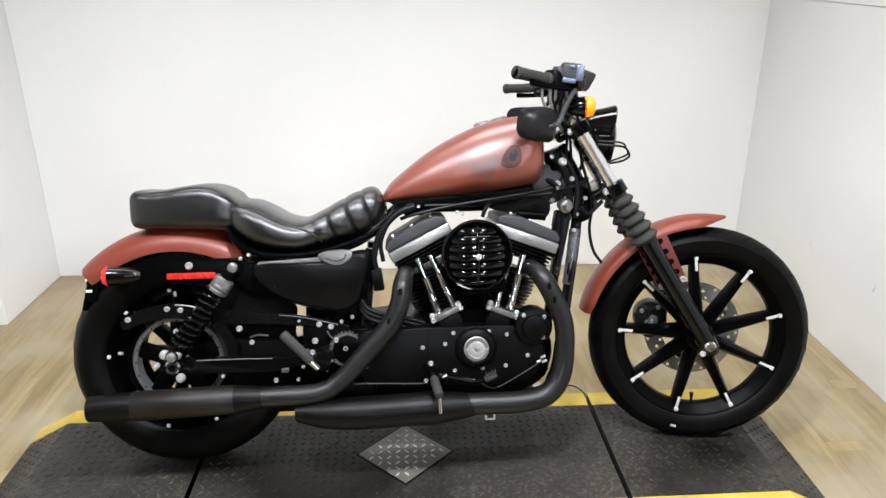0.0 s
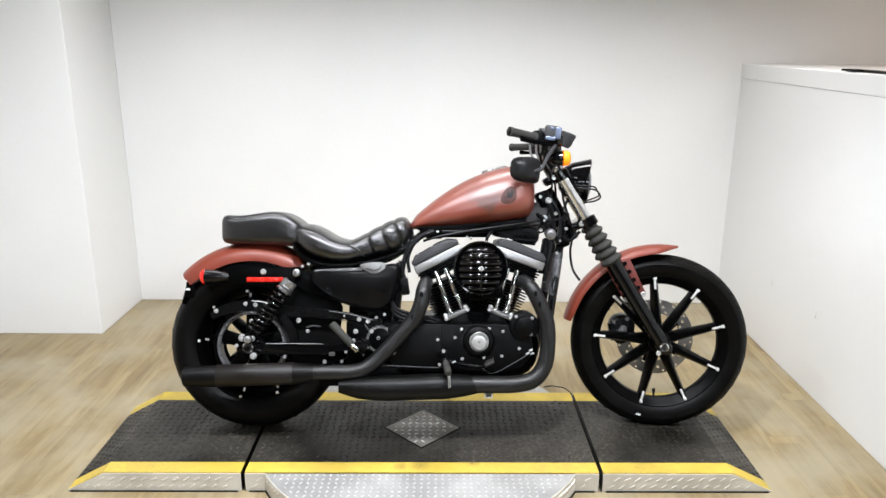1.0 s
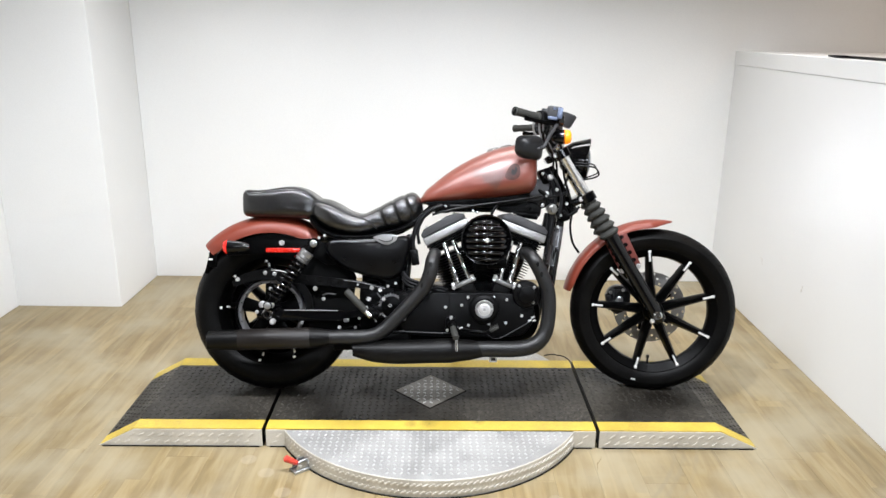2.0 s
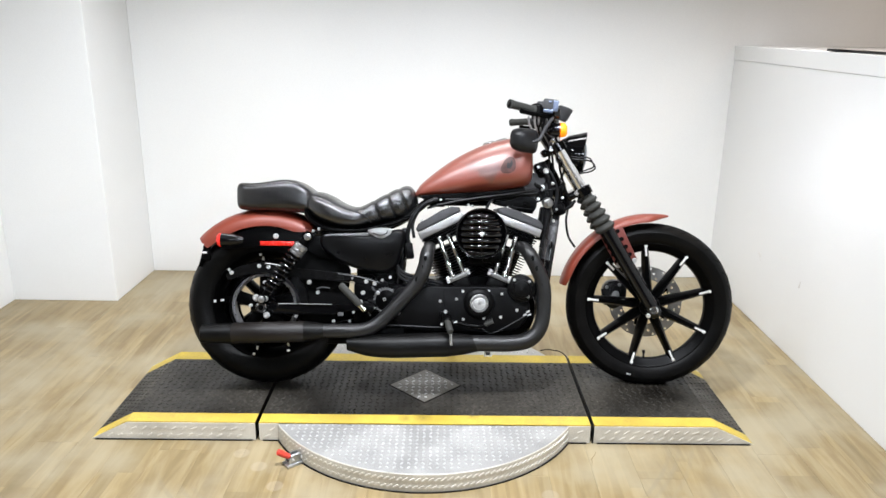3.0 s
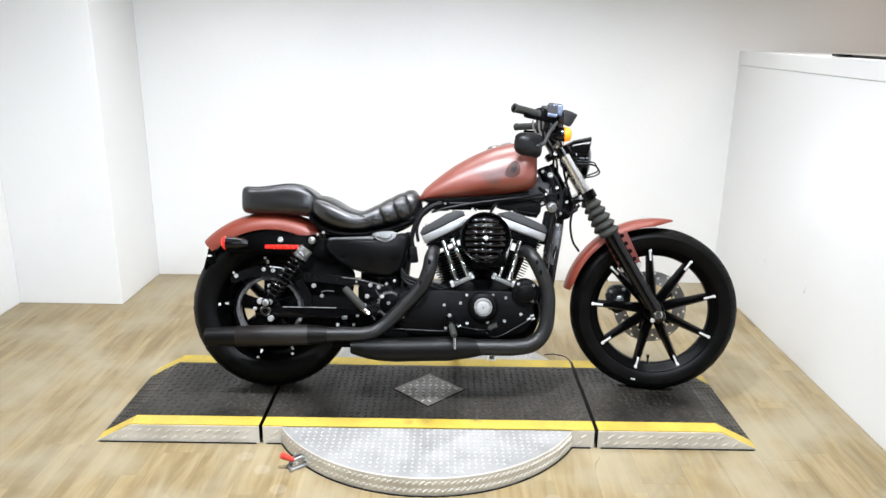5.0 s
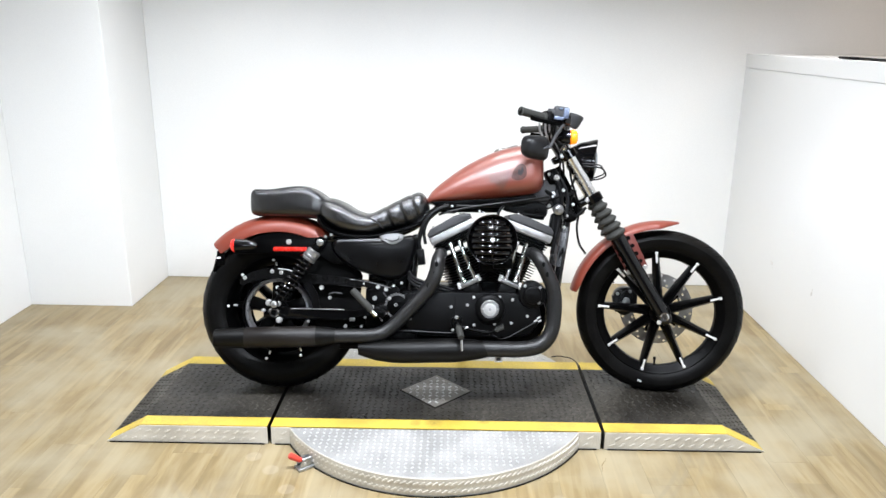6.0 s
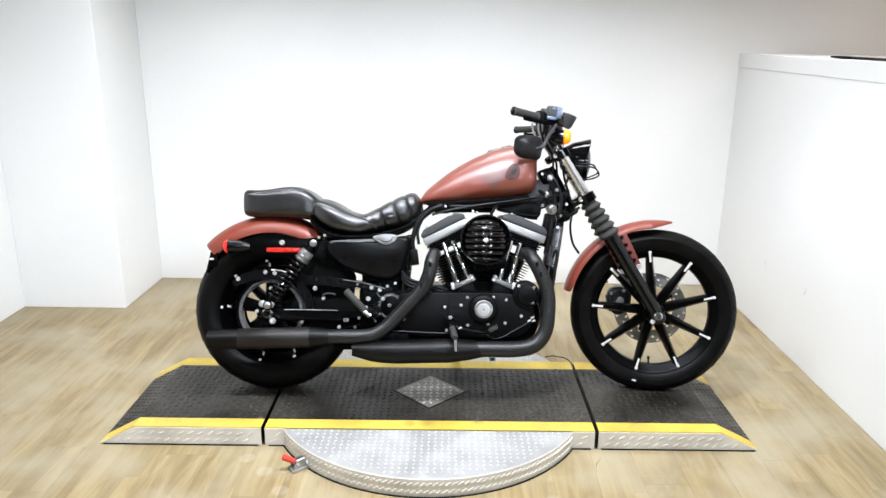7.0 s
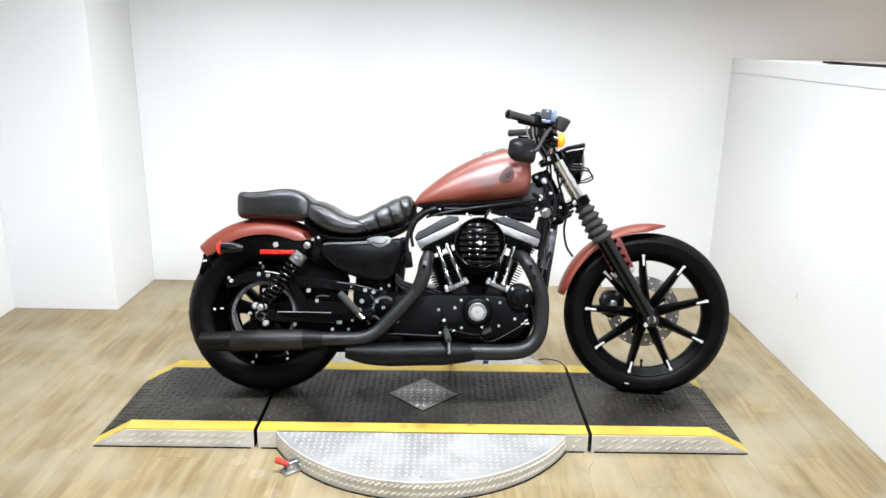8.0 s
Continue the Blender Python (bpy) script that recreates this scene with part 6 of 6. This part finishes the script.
for x, z in ((-0.078, 0.346), (-0.016, 0.354), (0.008, 0.384), (0.107, 0.385), (0.157, 0.375), (0.215, 0.313), (0.153, 0.286), (0.088, 0.282), (0.010, 0.277)):
    bpart("cover_screw", bolt(new_bm(), (x, -0.152, z), 0.0060, 0.005), SCREW, "chrome screw", cover)
bm = new_bm()
lathe(bm, [(0.060, -0.006), (0.058, 0.006), (0.050, 0.014), (0.040, 0.017), (0.036, 0.014), (0, 0.014)], (0.070, -0.152, 0.340), NEAR, 48)
tim = bpart("timer_cover", bm, WRINKLE, "round black timer housing")
bm = new_bm()
lathe(bm, [(0.035, 0.012), (0.0345, 0.018), (0.032, 0.020), (0.0245, 0.020), (0.0235, 0.0185), (0.0215, 0.0185), (0.0205, 0.021), (0.017, 0.022), (0.0095, 0.022), (0.009, 0.0195), (0.0065, 0.0195), (0.006, 0.0215), (0, 0.0215)], (0.070, -0.152, 0.340), NEAR, 40)
plate_ob = bpart("timer_plate", bm, TIMER, "satin silver timer plate", tim)
bpart("timer_ring", lathe(new_bm(), [(0.0250, 0.0195), (0.0258, 0.0212), (0.0325, 0.0212), (0.0335, 0.0195)], (0.070, -0.152, 0.340), NEAR, 40), BAND, "dull turned ring", plate_ob)
bm = new_bm()
box(bm, (0.070, -0.1745, 0.340), (0.009, 0.002, 0.009), 0.001)
bpart("timer_mark", bm, BAND, "small dull square mark", plate_ob)
for dx in (-0.028, 0.028):
    bpart("timer_screw", bolt(new_bm(), (0.070 + dx, -0.171, 0.341), 0.0035, 0.003), SCREW, "", tim)
bm = new_bm()
lathe(bm, [(0.053, -0.035), (0.053, 0.010), (0.050, 0.016), (0.036, 0.020), (0.033, 0.030), (0.030, 0.032), (0, 0.032)], (0.232, -0.150, 0.396), NEAR, 40)
cam_cover = bpart("oil_pump_cover", bm, WRINKLE, "round black cover")
for x, z in ((0.203, 0.430), (0.260, 0.424), (0.256, 0.366)):
    bpart("cover_screw", bolt(new_bm(), (x, -0.166, z), 0.0062, 0.005), SCREW, "chrome screw", cam_cover)

CRANK = Vector((0.065, -0.02, 0.318))
for s in (-1, 1):
    d = Vector((s * math.sin(radians(22.5)), 0, math.cos(radians(22.5))))
    cy = CRANK + Vector((s * 0.008, 0, 0))
    bm = new_bm()
    prof = [(0.070, 0.085)]
    for i in range(14):
        h0 = 0.105 + i * 0.0108
        r = 0.092 + 0.0014 * i if i < 9 else 0.106
        prof += [(0.079, h0), (r, h0 + 0.0012), (r, h0 + 0.0042), (0.079, h0 + 0.0054)]
    prof += [(0.07, 0.262), (0, 0.262)]
    u, v, w = basis(d)
    lathe(bm, prof, cy, d, 40)
    cyl = bpart("cylinder", bm, SATIN, "black finned cylinder")
    bm = new_bm()
    for i in range(13):
        h0 = 0.105 + i * 0.0108
        r = (0.092 + 0.0014 * i if i < 9 else 0.106) + 0.0002
        outer = Vector((s, 0, 0))
        outer = (outer - d * outer.dot(d)).normalized()
        side = d.cross(outer)
        p0 = cy + d * (h0 + 0.0027)
        pts = [p0 + (outer * math.cos(a) + side * math.sin(a)) * r for a in (-0.3 + 0.6 * k / 8 for k in range(9))]
        tube(bm, pts, 0.0013, 6, 1)
    bpart("fin_edge", bm, DULLGREY, "grey lines along the fin edges", cyl)
    # rocker box: bright band below, black cover above
    ang = radians(26.5 if s < 0 else -20.5)
    rot = Matrix.Rotation(-ang, 3, "Y")
    c = Vector((-0.077, 0, 0.636)) if s < 0 else Vector((0.222, 0, 0.640))
    bm = new_bm()
    for i in range(4):
        box(bm, c + rot @ Vector((0, 0, -0.0265 - 0.0105 * i)), (0.186 - 0.006 * i, 0.232 - 0.008 * i, 0.0062), 0.0015, rot, 1)
    box(bm, c + rot @ Vector((0, 0.01, -0.040)), (0.165, 0.18, 0.045), 0.004, rot)
    bpart("head_fin", bm, SATIN, "", cyl)
    bm = new_bm()
    box(bm, c + rot @ Vector((0, 0, -0.003)), (0.188, 0.235, 0.031), 0.004, rot, 3)
    rock = bpart("rocker_box", bm, BAND, "satin silver rocker box with black cover")
    bm = new_bm()
    outline = [(-0.092, 0.0135), (0.092, 0.0135), (0.094, 0.030), (0.070, 0.045), (0.028, 0.050), (-0.02, 0.046), (-0.075, 0.043), (-0.094, 0.028)]
    if s > 0:
        outline = [(-x, z) for x, z in outline][::-1]
    plate(bm, outline, -0.112, 0.112, 0.007, 3)
    bmesh.ops.transform(bm, matrix=Matrix.Translation(c) @ rot.to_4x4(), verts=bm.verts)
    bpart("rocker_cover", bm, GREYCAST, "grey-black rocker cover", rock)
    for x in (-0.06, 0.0, 0.06):
        bpart("rocker_bolt", bolt(new_bm(), c + rot @ Vector((x, -0.085, 0.044)), 0.005, 0.008, rot @ Vector((0, 0, 1))), SCREW, "", rock)
for a, b in (((-0.084, 0.590), (-0.029, 0.432)), ((-0.049, 0.600), (0.017, 0.450)), ((0.212, 0.592), (0.169, 0.440)), ((0.178, 0.600), (0.128, 0.448))):
    bm = new_bm()
    A, B = Vector((a[0], -0.112, a[1])), Vector((b[0], -0.130, b[1]))
    d, ln = (A - B).normalized(), (A - B).length
    lathe(bm, [(0, 0), (0.014, 0), (0.014, 0.010), (0.0115, 0.014), (0.0115, ln * 0.60), (0.0135, ln * 0.60 + 0.004), (0.0135, ln * 0.66), (0.0095, ln * 0.67), (0.0095, ln), (0, ln)], B, d, 20)
    bpart("pushrod_tube", bm, POLISHED, "chrome pushrod tube")
for x0, z0, ang in ((-0.006, 0.432, 24), (0.144, 0.432, -22)):
    rot = Matrix.Rotation(-radians(ang), 3, "Y")
    c = Vector((x0, -0.128, z0))
    bm = new_bm()
    box(bm, c + rot @ Vector((0, 0, 0.006)), (0.088, 0.048, 0.016), 0.004, rot)
    lift = bpart("lifter_cover", bm, LIFTER, "bright tappet cover")
    bm = new_bm()
    box(bm, c + rot @ Vector((0, 0.004, -0.022)), (0.066, 0.042, 0.042), 0.006, rot)
    bpart("tappet_block", bm, WRINKLE, "", lift)
    for dx in (-0.040, 0.040):
        bolts("tappet_bolt", [(c + rot @ Vector((dx, -0.014, 0.013)), 0.008, 0.011, rot @ Vector((0, 0, 1))), (c + rot @ Vector((dx * 1.05, -0.022, 0.006)), 0.007, 0.010, NEAR)], SCREW, "", lift)

# intake and air cleaner
bm = new_bm()
rod(bm, (0.067, 0.02, 0.60), (0.067, -0.14, 0.606), 0.040, seg=24)
box(bm, (0.067, -0.02, 0.60), (0.16, 0.06, 0.06), 0.015, None, 3)
box(bm, (0.067, -0.10, 0.545), (0.075, 0.05, 0.13), 0.012, None, 3)
box(bm, (0.120, -0.135, 0.515), (0.075, 0.03, 0.045), 0.008)
bpart("intake", bm, SATIN, "black intake and bracket")
LOUVRE = shader("deep_gloss_black", (0.0012, 0.0012, 0.0013), 0.075, var=0.1, rvar=0.02, spec=0.30)
TILT = radians(27)
AC = (0.073, -0.150, 0.605)
bm = new_bm()
lathe(bm, [(0.0, -0.020), (0.072, -0.020), (0.082, -0.006), (0.090, 0.010), (0.0945, 0.034), (0.0965, 0.044), (0.0960, 0.050), (0.0935, 0.055), (0.0900, 0.054), (0.0880, 0.048), (0.0870, 0.034), (0.0, 0.030)], AC, NEAR, 64)
ac = bpart("air_cleaner", bm, GLOSS, "round gloss black louvred air cleaner")
for i in range(7):
    z = (i - 3) * 0.0222
    hw = math.sqrt(max(0.0865 ** 2 - z ** 2, 1e-4))
    rings = []
    for k in range(25):
        f = k / 24 * 2 - 1
        x = f * hw
        bulge = 0.036 + 0.040 * (1 - (x / 0.088) ** 2 - (z / 0.088) ** 2 * 0.8)
        ring = []
        for j in range(12):
            a = 2 * math.pi * j / 12
            u, v = 0.0045 * math.cos(a), 0.0112 * math.sin(a)
            k2 = 1.0 if abs(f) < 1 else 0.5
            ring.append((AC[0] + x, AC[1] - bulge + k2 * (-u * math.cos(TILT) + v * math.sin(TILT)), AC[2] + z + k2 * (u * math.sin(TILT) + v * math.cos(TILT))))
        rings.append(ring)
    bpart("louvre", loft(new_bm(), rings), LOUVRE, "", ac)
bm = new_bm()
tube(bm, [(AC[0], AC[1] - 0.036 - 0.040 * (1 - (u * 0.080 / 0.088) ** 2 * 0.8) - 0.003, AC[2] + u * 0.080) for u in (-1, -0.6, -0.2, 0.2, 0.6, 1)], 0.003, 8, 3)
bpart("louvre_spine", bm, GLOSS, "", ac)
bpart("air_cleaner_screw", bolt(new_bm(), (AC[0], AC[1] - 0.083, AC[2]), 0.0085, 0.006), SCREW, "chrome centre screw", ac)

# exhaust
PR = [(-0.116, -0.085, 0.548), (-0.122, -0.130, 0.546), (-0.130, -0.163, 0.520), (-0.139, -0.172, 0.474), (-0.165, -0.172, 0.418), (-0.235, -0.175, 0.340), (-0.305, -0.180, 0.270), (-0.365, -0.188, 0.240), (-0.46, -0.190, 0.236), (-0.53, -0.190, 0.235)]
PF = [(0.228, -0.085, 0.556), (0.242, -0.130, 0.550), (0.262, -0.160, 0.525), (0.288, -0.170, 0.474), (0.312, -0.172, 0.410), (0.316, -0.174, 0.335), (0.302, -0.178, 0.254), (0.260, -0.184, 0.206), (0.190, -0.188, 0.191), (0.10, -0.190, 0.191), (0.04, -0.190, 0.191)]
for pts, slots, nm in ((PR, ((-0.136, 0.512), (-0.142, 0.478), (-0.168, 0.432)), "rear"), (PF, ((0.268, 0.515), (0.283, 0.476), (0.309, 0.418)), "front")):
    rr = [0.022, 0.0245] + [0.0272] * (len(pts) - 2) if nm == "rear" else [0.022, 0.0245] + [0.0272] * 4 + [0.0285, 0.030] + [0.0305] * 3
    pipe = bpart("exhaust_pipe", tube(new_bm(), pts, rr, 22, 8), PIPE, "matte black exhaust pipe with heat shield")
    for i, (x, z) in enumerate(slots):
        bm = new_bm()
        lathe(bm, [(0, 0), (0.007, 0.0), (0.0075, 0.0016), (0, 0.002)], (x, -0.1972, z), (0.12, -1, 0.1), 14)
        bmesh.ops.transform(bm, matrix=Matrix.Translation((x, -0.1972, z)) @ Matrix.Diagonal((0.8, 1, 1.35, 1)) @ Matrix.Translation((-x, 0.1985, -z)), verts=bm.verts)
        bpart("shield_slot", bm, DARK, "", pipe)
bm = new_bm()
lathe(bm, [(0.0, 0.0), (0.029, 0.0), (0.034, 0.03), (0.038, 0.07), (0.038, 0.36), (0.036, 0.42), (0.034, 0.455), (0.030, 0.457), (0.028, 0.44), (0, 0.43)], (-0.515, -0.190, 0.235), (-1, 0, -0.028), 36)
mr = bpart("muffler", bm, MATTE, "long matte black upper muffler")
bm = new_bm()
lathe(bm, [(0.0375, 0.072), (0.0395, 0.075), (0.0395, 0.338), (0.0375, 0.341)], (-0.515, -0.190, 0.235), (-1, 0, -0.028), 36)
bpart("muffler_sleeve", bm, SLEEVE, "warm black muffler sleeve", mr)
bm = new_bm()
rings = []
for r, q in ((0.028, 0.0), (0.038, 0.05), (0.0450, 0.12), (0.0460, 0.13), (0.0450, 0.20), (0.0450, 0.33), (0.043, 0.38), (0.038, 0.43), (0.030, 0.47), (0.023, 0.500), (0.019, 0.500), (0.018, 0.49)):
    c = Vector((0.066, -0.190, 0.189)) + Vector((-1, 0, -0.030)) * q * 0.988 + Vector((0, 0, (0.0465 - r) * 0.55 if q > 0.33 else 0))
    rings.append([(c.x, c.y + r * math.cos(2 * math.pi * k / 32), c.z + r * math.sin(2 * math.pi * k / 32)) for k in range(32)])
loft(bm, rings)
mf = bpart("muffler", bm, MATTE, "matte black lower muffler")
# added black blocks fill the dark underside between muffler and tyre
bm = new_bm()
box(bm, (-0.445, -0.150, 0.203), (0.12, 0.012, 0.046), 0.004)
box(bm, (-0.425, -0.165, 0.222), (0.03, 0.04, 0.018), 0.004)
bpart("dark_filler", bm, SATIN, "black filler for the dark gap beside the muffler", mf)
bm = new_bm()
box(bm, (0.104, -0.175, 0.150), (0.030, 0.006, 0.024), 0.002)
tag = bpart("frame_tag", bm, WHITE, "small pale tag below the pipe")
bm = new_bm()
box(bm, (0.104, -0.1785, 0.150), (0.018, 0.002, 0.012), 0.001)
bpart("tag_mark", bm, GREYCAST, "", tag)
bm = new_bm()
box(bm, (0.0, 0, 0.165), (0.52, 0.19, 0.035), 0.012, None, 3)
box(bm, (-0.25, -0.06, 0.205), (0.14, 0.10, 0.05), 0.012, None, 3)
box(bm, (-0.34, -0.11, 0.218), (0.26, 0.06, 0.064), 0.010, None, 3)
bpart("frame_underside", bm, SATIN)

# foot controls
bm = new_bm()
rod(bm, (-0.058, -0.150, 0.292), (-0.052, -0.215, 0.275), 0.015)
box(bm, (-0.058, -0.165, 0.285), (0.04, 0.04, 0.045), 0.008)
peg = bpart("footpeg", bm, SATIN, "black rider footpeg")
bm = new_bm()
lathe(bm, [(0, 0), (0.009, 0), (0.0115, 0.006), (0.0125, 0.05), (0.0125, 0.068), (0.010, 0.076), (0, 0.078)], (-0.052, -0.208, 0.277), (0.10, -0.72, -0.32), 20)
bpart("peg_rubber", bm, BOOT, "", peg)
bm = new_bm()
rod(bm, (-0.041, -0.268, 0.242), (-0.039, -0.270, 0.196), 0.005, seg=14)
bpart("peg_feeler", bm, CHROME, "chrome peg feeler", peg)
bolts("peg_bolt", [((-0.058, -0.187, 0.310), 0.007, 0.006, NEAR), ((-0.072, -0.187, 0.262), 0.006, 0.006, NEAR)], SCREW, "", peg)
bm = new_bm()
lathe(bm, [(0, 0), (0.011, 0), (0.0135, 0.006), (0.0135, 0.10), (0.011, 0.106), (0, 0.107)], (-0.452, -0.205, 0.412), (0.70, -0.10, -0.71), 20)
pp = bpart("pillion_footpeg", bm, BOOT, "folded grey rubber pillion footpeg")
bpart("peg_clevis", rod(new_bm(), (-0.382, -0.214, 0.338), (-0.358, -0.217, 0.316), 0.0095), POLISHED, "bright peg clevis", pp)
bm = new_bm()
box(bm, (-0.352, -0.165, 0.325), (0.045, 0.11, 0.026), 0.006, Matrix.Rotation(radians(20), 3, "Y"))
bpart("peg_mount", bm, SATIN, "", pp)
bm = new_bm()
box(bm, (0.104, -0.200, 0.270), (0.036, 0.034, 0.012), 0.004, Matrix.Rotation(radians(-25), 3, "Y"))
for i in range(4):
    box(bm, (0.093 + i * 0.008, -0.200, 0.2745 + i * 0.0035), (0.003, 0.032, 0.004), 0.0008)
pedal = bpart("brake_pedal", bm, BOOT, "black rubber brake pedal pad")
bpart("pedal_arm", tube(new_bm(), [(-0.055, -0.168, 0.270), (0.0, -0.175, 0.262), (0.06, -0.185, 0.252), (0.10, -0.196, 0.262)], 0.006, 10, 6), SATIN, "", pedal)
bpart("brake_rod", tube(new_bm(), [(-0.34, -0.165, 0.256), (-0.238, -0.165, 0.254), (-0.07, -0.165, 0.248), (-0.04, -0.165, 0.268)], 0.0022, 8, 5), GREYCAST, "thin steel brake rod")
bpart("brake_line", tube(new_bm(), [(-0.035, -0.172, 0.275), (0.0, -0.172, 0.262), (0.045, -0.172, 0.258), (0.075, -0.170, 0.248), (0.12, -0.165, 0.226), (0.20, -0.165, 0.266), (0.258, -0.160, 0.300)], 0.0018, 8, 6), GREYCAST, "thin steel brake line")
for x, y, z in ((0.246, -0.160, 0.296), (0.258, -0.158, 0.308), (0.262, -0.158, 0.295), (0.072, -0.172, 0.249), (0.058, -0.172, 0.251), (-0.02, -0.174, 0.268)):
    bpart("line_fitting", lathe(new_bm(), [(0, -0.007), (0.004, -0.007), (0.004, 0.007), (0, 0.007)], (x, y, z), (1, 0, 0.5), 8), SCREW)

bm = new_bm()
box(bm, (-0.320, 0.0, 0.40), (0.17, 0.16, 0.36), 0.02, None, 3)
bpart("battery_box", bm, SATIN, "black battery box")

# rear brake, transmission clutter behind the exhaust
bm = new_bm()
box(bm, (-0.345, -0.095, 0.335), (0.13, 0.06, 0.16), 0.014, None, 3)
box(bm, (-0.365, -0.06, 0.40), (0.07, 0.10, 0.08), 0.014, None, 3)
rod(bm, (-0.30, -0.135, 0.345), (-0.30, -0.09, 0.345), 0.030, seg=20)
box(bm, (-0.25, -0.125, 0.380), (0.045, 0.03, 0.05), 0.006)
bpart("gearbox", bm, SATIN, "black gearbox housing")
bolts("gearbox_bolt", [((x, y, z), r * 0.8, 0.007, NEAR) for x, y, z, r in ((-0.372, -0.150, 0.376, 0.011), (-0.315, -0.150, 0.376, 0.009), (-0.290, -0.150, 0.352, 0.009), (-0.330, -0.145, 0.318, 0.006), (-0.350, -0.142, 0.300, 0.005), (-0.345, -0.142, 0.290, 0.005), (-0.270, -0.130, 0.435, 0.007), (-0.300, -0.130, 0.423, 0.007), (-0.255, -0.130, 0.483, 0.008), (-0.415, -0.135, 0.430, 0.005), (-0.410, -0.130, 0.300, 0.007), (-0.235, -0.158, 0.300, 0.008))], SCREW, "bright bolt head")
for at, size in (((-0.40, -0.135, 0.345), (0.018, 0.008, 0.010)), ((-0.46, -0.13, 0.292), (0.02, 0.012, 0.014))):
    bpart("linkage_block", box(new_bm(), at, size, 0.002), ZINC, "small bright linkage piece")
for pts in ([(-0.55, -0.135, 0.388), (-0.53, -0.138, 0.395), (-0.50, -0.136, 0.392)], [(-0.34, -0.142, 0.40), (-0.33, -0.146, 0.385), (-0.32, -0.146, 0.38), (-0.31, -0.142, 0.384)]):
    bpart("linkage_rod", tube(new_bm(), pts, 0.0028, 8, 4), GREYCAST, "small grey linkage rod")
bm = new_bm()
box(bm, (-0.335, -0.14, 0.335), (0.035, 0.025, 0.030), 0.006)
box(bm, (-0.315, -0.138, 0.312), (0.045, 0.022, 0.016), 0.004)
bpart("shift_linkage", bm, WRINKLE)
for i, dz in enumerate((0.0, -0.012, -0.026)):
    bpart("oil_hose", tube(new_bm(), [(-0.245, -0.122, 0.482 + dz), (-0.225, -0.128, 0.455 + dz), (-0.175, -0.13, 0.436 + dz), (-0.118, -0.125, 0.424 + dz), (-0.07, -0.12, 0.408 + dz)], 0.0065, 10, 6), CABLE, "black rubber oil hose")
bm = new_bm()
box(bm, (-0.197, -0.115, 0.535), (0.030, 0.03, 0.062), 0.005, Matrix.Rotation(radians(-8), 3, "Y"))
bpart("relay_box", bm, WRINKLE, "black relay box")
bpart("main_hose", tube(new_bm(), [(-0.09, -0.11, 0.735), (-0.14, -0.115, 0.715), (-0.185, -0.118, 0.665), (-0.205, -0.118, 0.60), (-0.20, -0.115, 0.56)], 0.009, 10, 6), CABLE, "black wiring sleeve")
bpart("vent_tube", tube(new_bm(), [(-0.10, -0.10, 0.74), (-0.155, -0.108, 0.70), (-0.185, -0.112, 0.64), (-0.180, -0.115, 0.585)], 0.006, 10, 6), CABLE, "black vent tube")
for pts in ([(0.30, -0.09, 0.775), (0.22, -0.095, 0.762), (0.12, -0.10, 0.748), (0.006, -0.10, 0.732), (-0.09, -0.10, 0.712), (-0.13, -0.10, 0.70)], [(0.30, -0.085, 0.760), (0.20, -0.09, 0.752), (0.09, -0.09, 0.735), (0.02, -0.09, 0.735), (-0.06, -0.09, 0.735)]):
    bpart("throttle_cable", tube(new_bm(), pts, 0.0048, 8, 6), CABLE)
bpart("vent_tube", tube(new_bm(), [(0.10, -0.10, 0.700), (0.108, -0.10, 0.72), (0.125, -0.09, 0.74)], 0.006, 10, 6), CABLE)
bm = new_bm()
box(bm, (0.02, 0, 0.722), (0.20, 0.08, 0.020), 0.006)
box(bm, (-0.09, -0.02, 0.722), (0.06, 0.12, 0.03), 0.006)
bpart("wiring_tray", bm, SATIN)
bolts("wire_clip", [((x, -0.09, z), 0.005, 0.008, NEAR) for x, z in ((-0.105, 0.726), (-0.092, 0.730), (-0.078, 0.733), (0.03, 0.715), (0.045, 0.71))], SCREW)

# kickstand on the far side
bm = new_bm()
tube(bm, [(-0.02, 0.10, 0.20), (-0.02, 0.20, 0.12), (-0.02, 0.27, 0.27 * math.tan(radians(LEAN)) + 0.012)], 0.012, 12, 4)
bpart("kickstand", bm, GLOSS, "black kickstand")

# ---------------- floor planks ----------------
PW, PL = 0.152, 1.22


PLANKS = {}


def plank_mesh(length):
    if length in PLANKS:
        return PLANKS[length]
    bm = new_bm()
    box(bm, (0, 0, -0.0005), (PW - 0.0003, length - 0.0003, 0.003), 0.0002, None, 1)
    me = bpy.data.meshes.new("plank")
    bm.to_mesh(me)
    bm.free()
    me.materials.append(OAK)
    PLANKS[length] = me
    return me


rng = random.Random(4)
x = X_LEFT - 0.05
col = 0
while x < X_RIGHT + 0.08:
    y = Y_REAR + (col * 0.43 + rng.uniform(-0.08, 0.08)) % PL - PL
    while y < Y_BACK:
        y0, y1 = max(y, Y_REAR + 0.002), min(y + PL, Y_BACK + 0.05)
        if y1 - y0 > 0.03:
            ob = new("plank", plank_mesh(round(y1 - y0, 3)))
            ob.location = (x + PW / 2, (y0 + y1) / 2, 0)
            ob.parent = floor
        y += PL
    x += PW
    col += 1
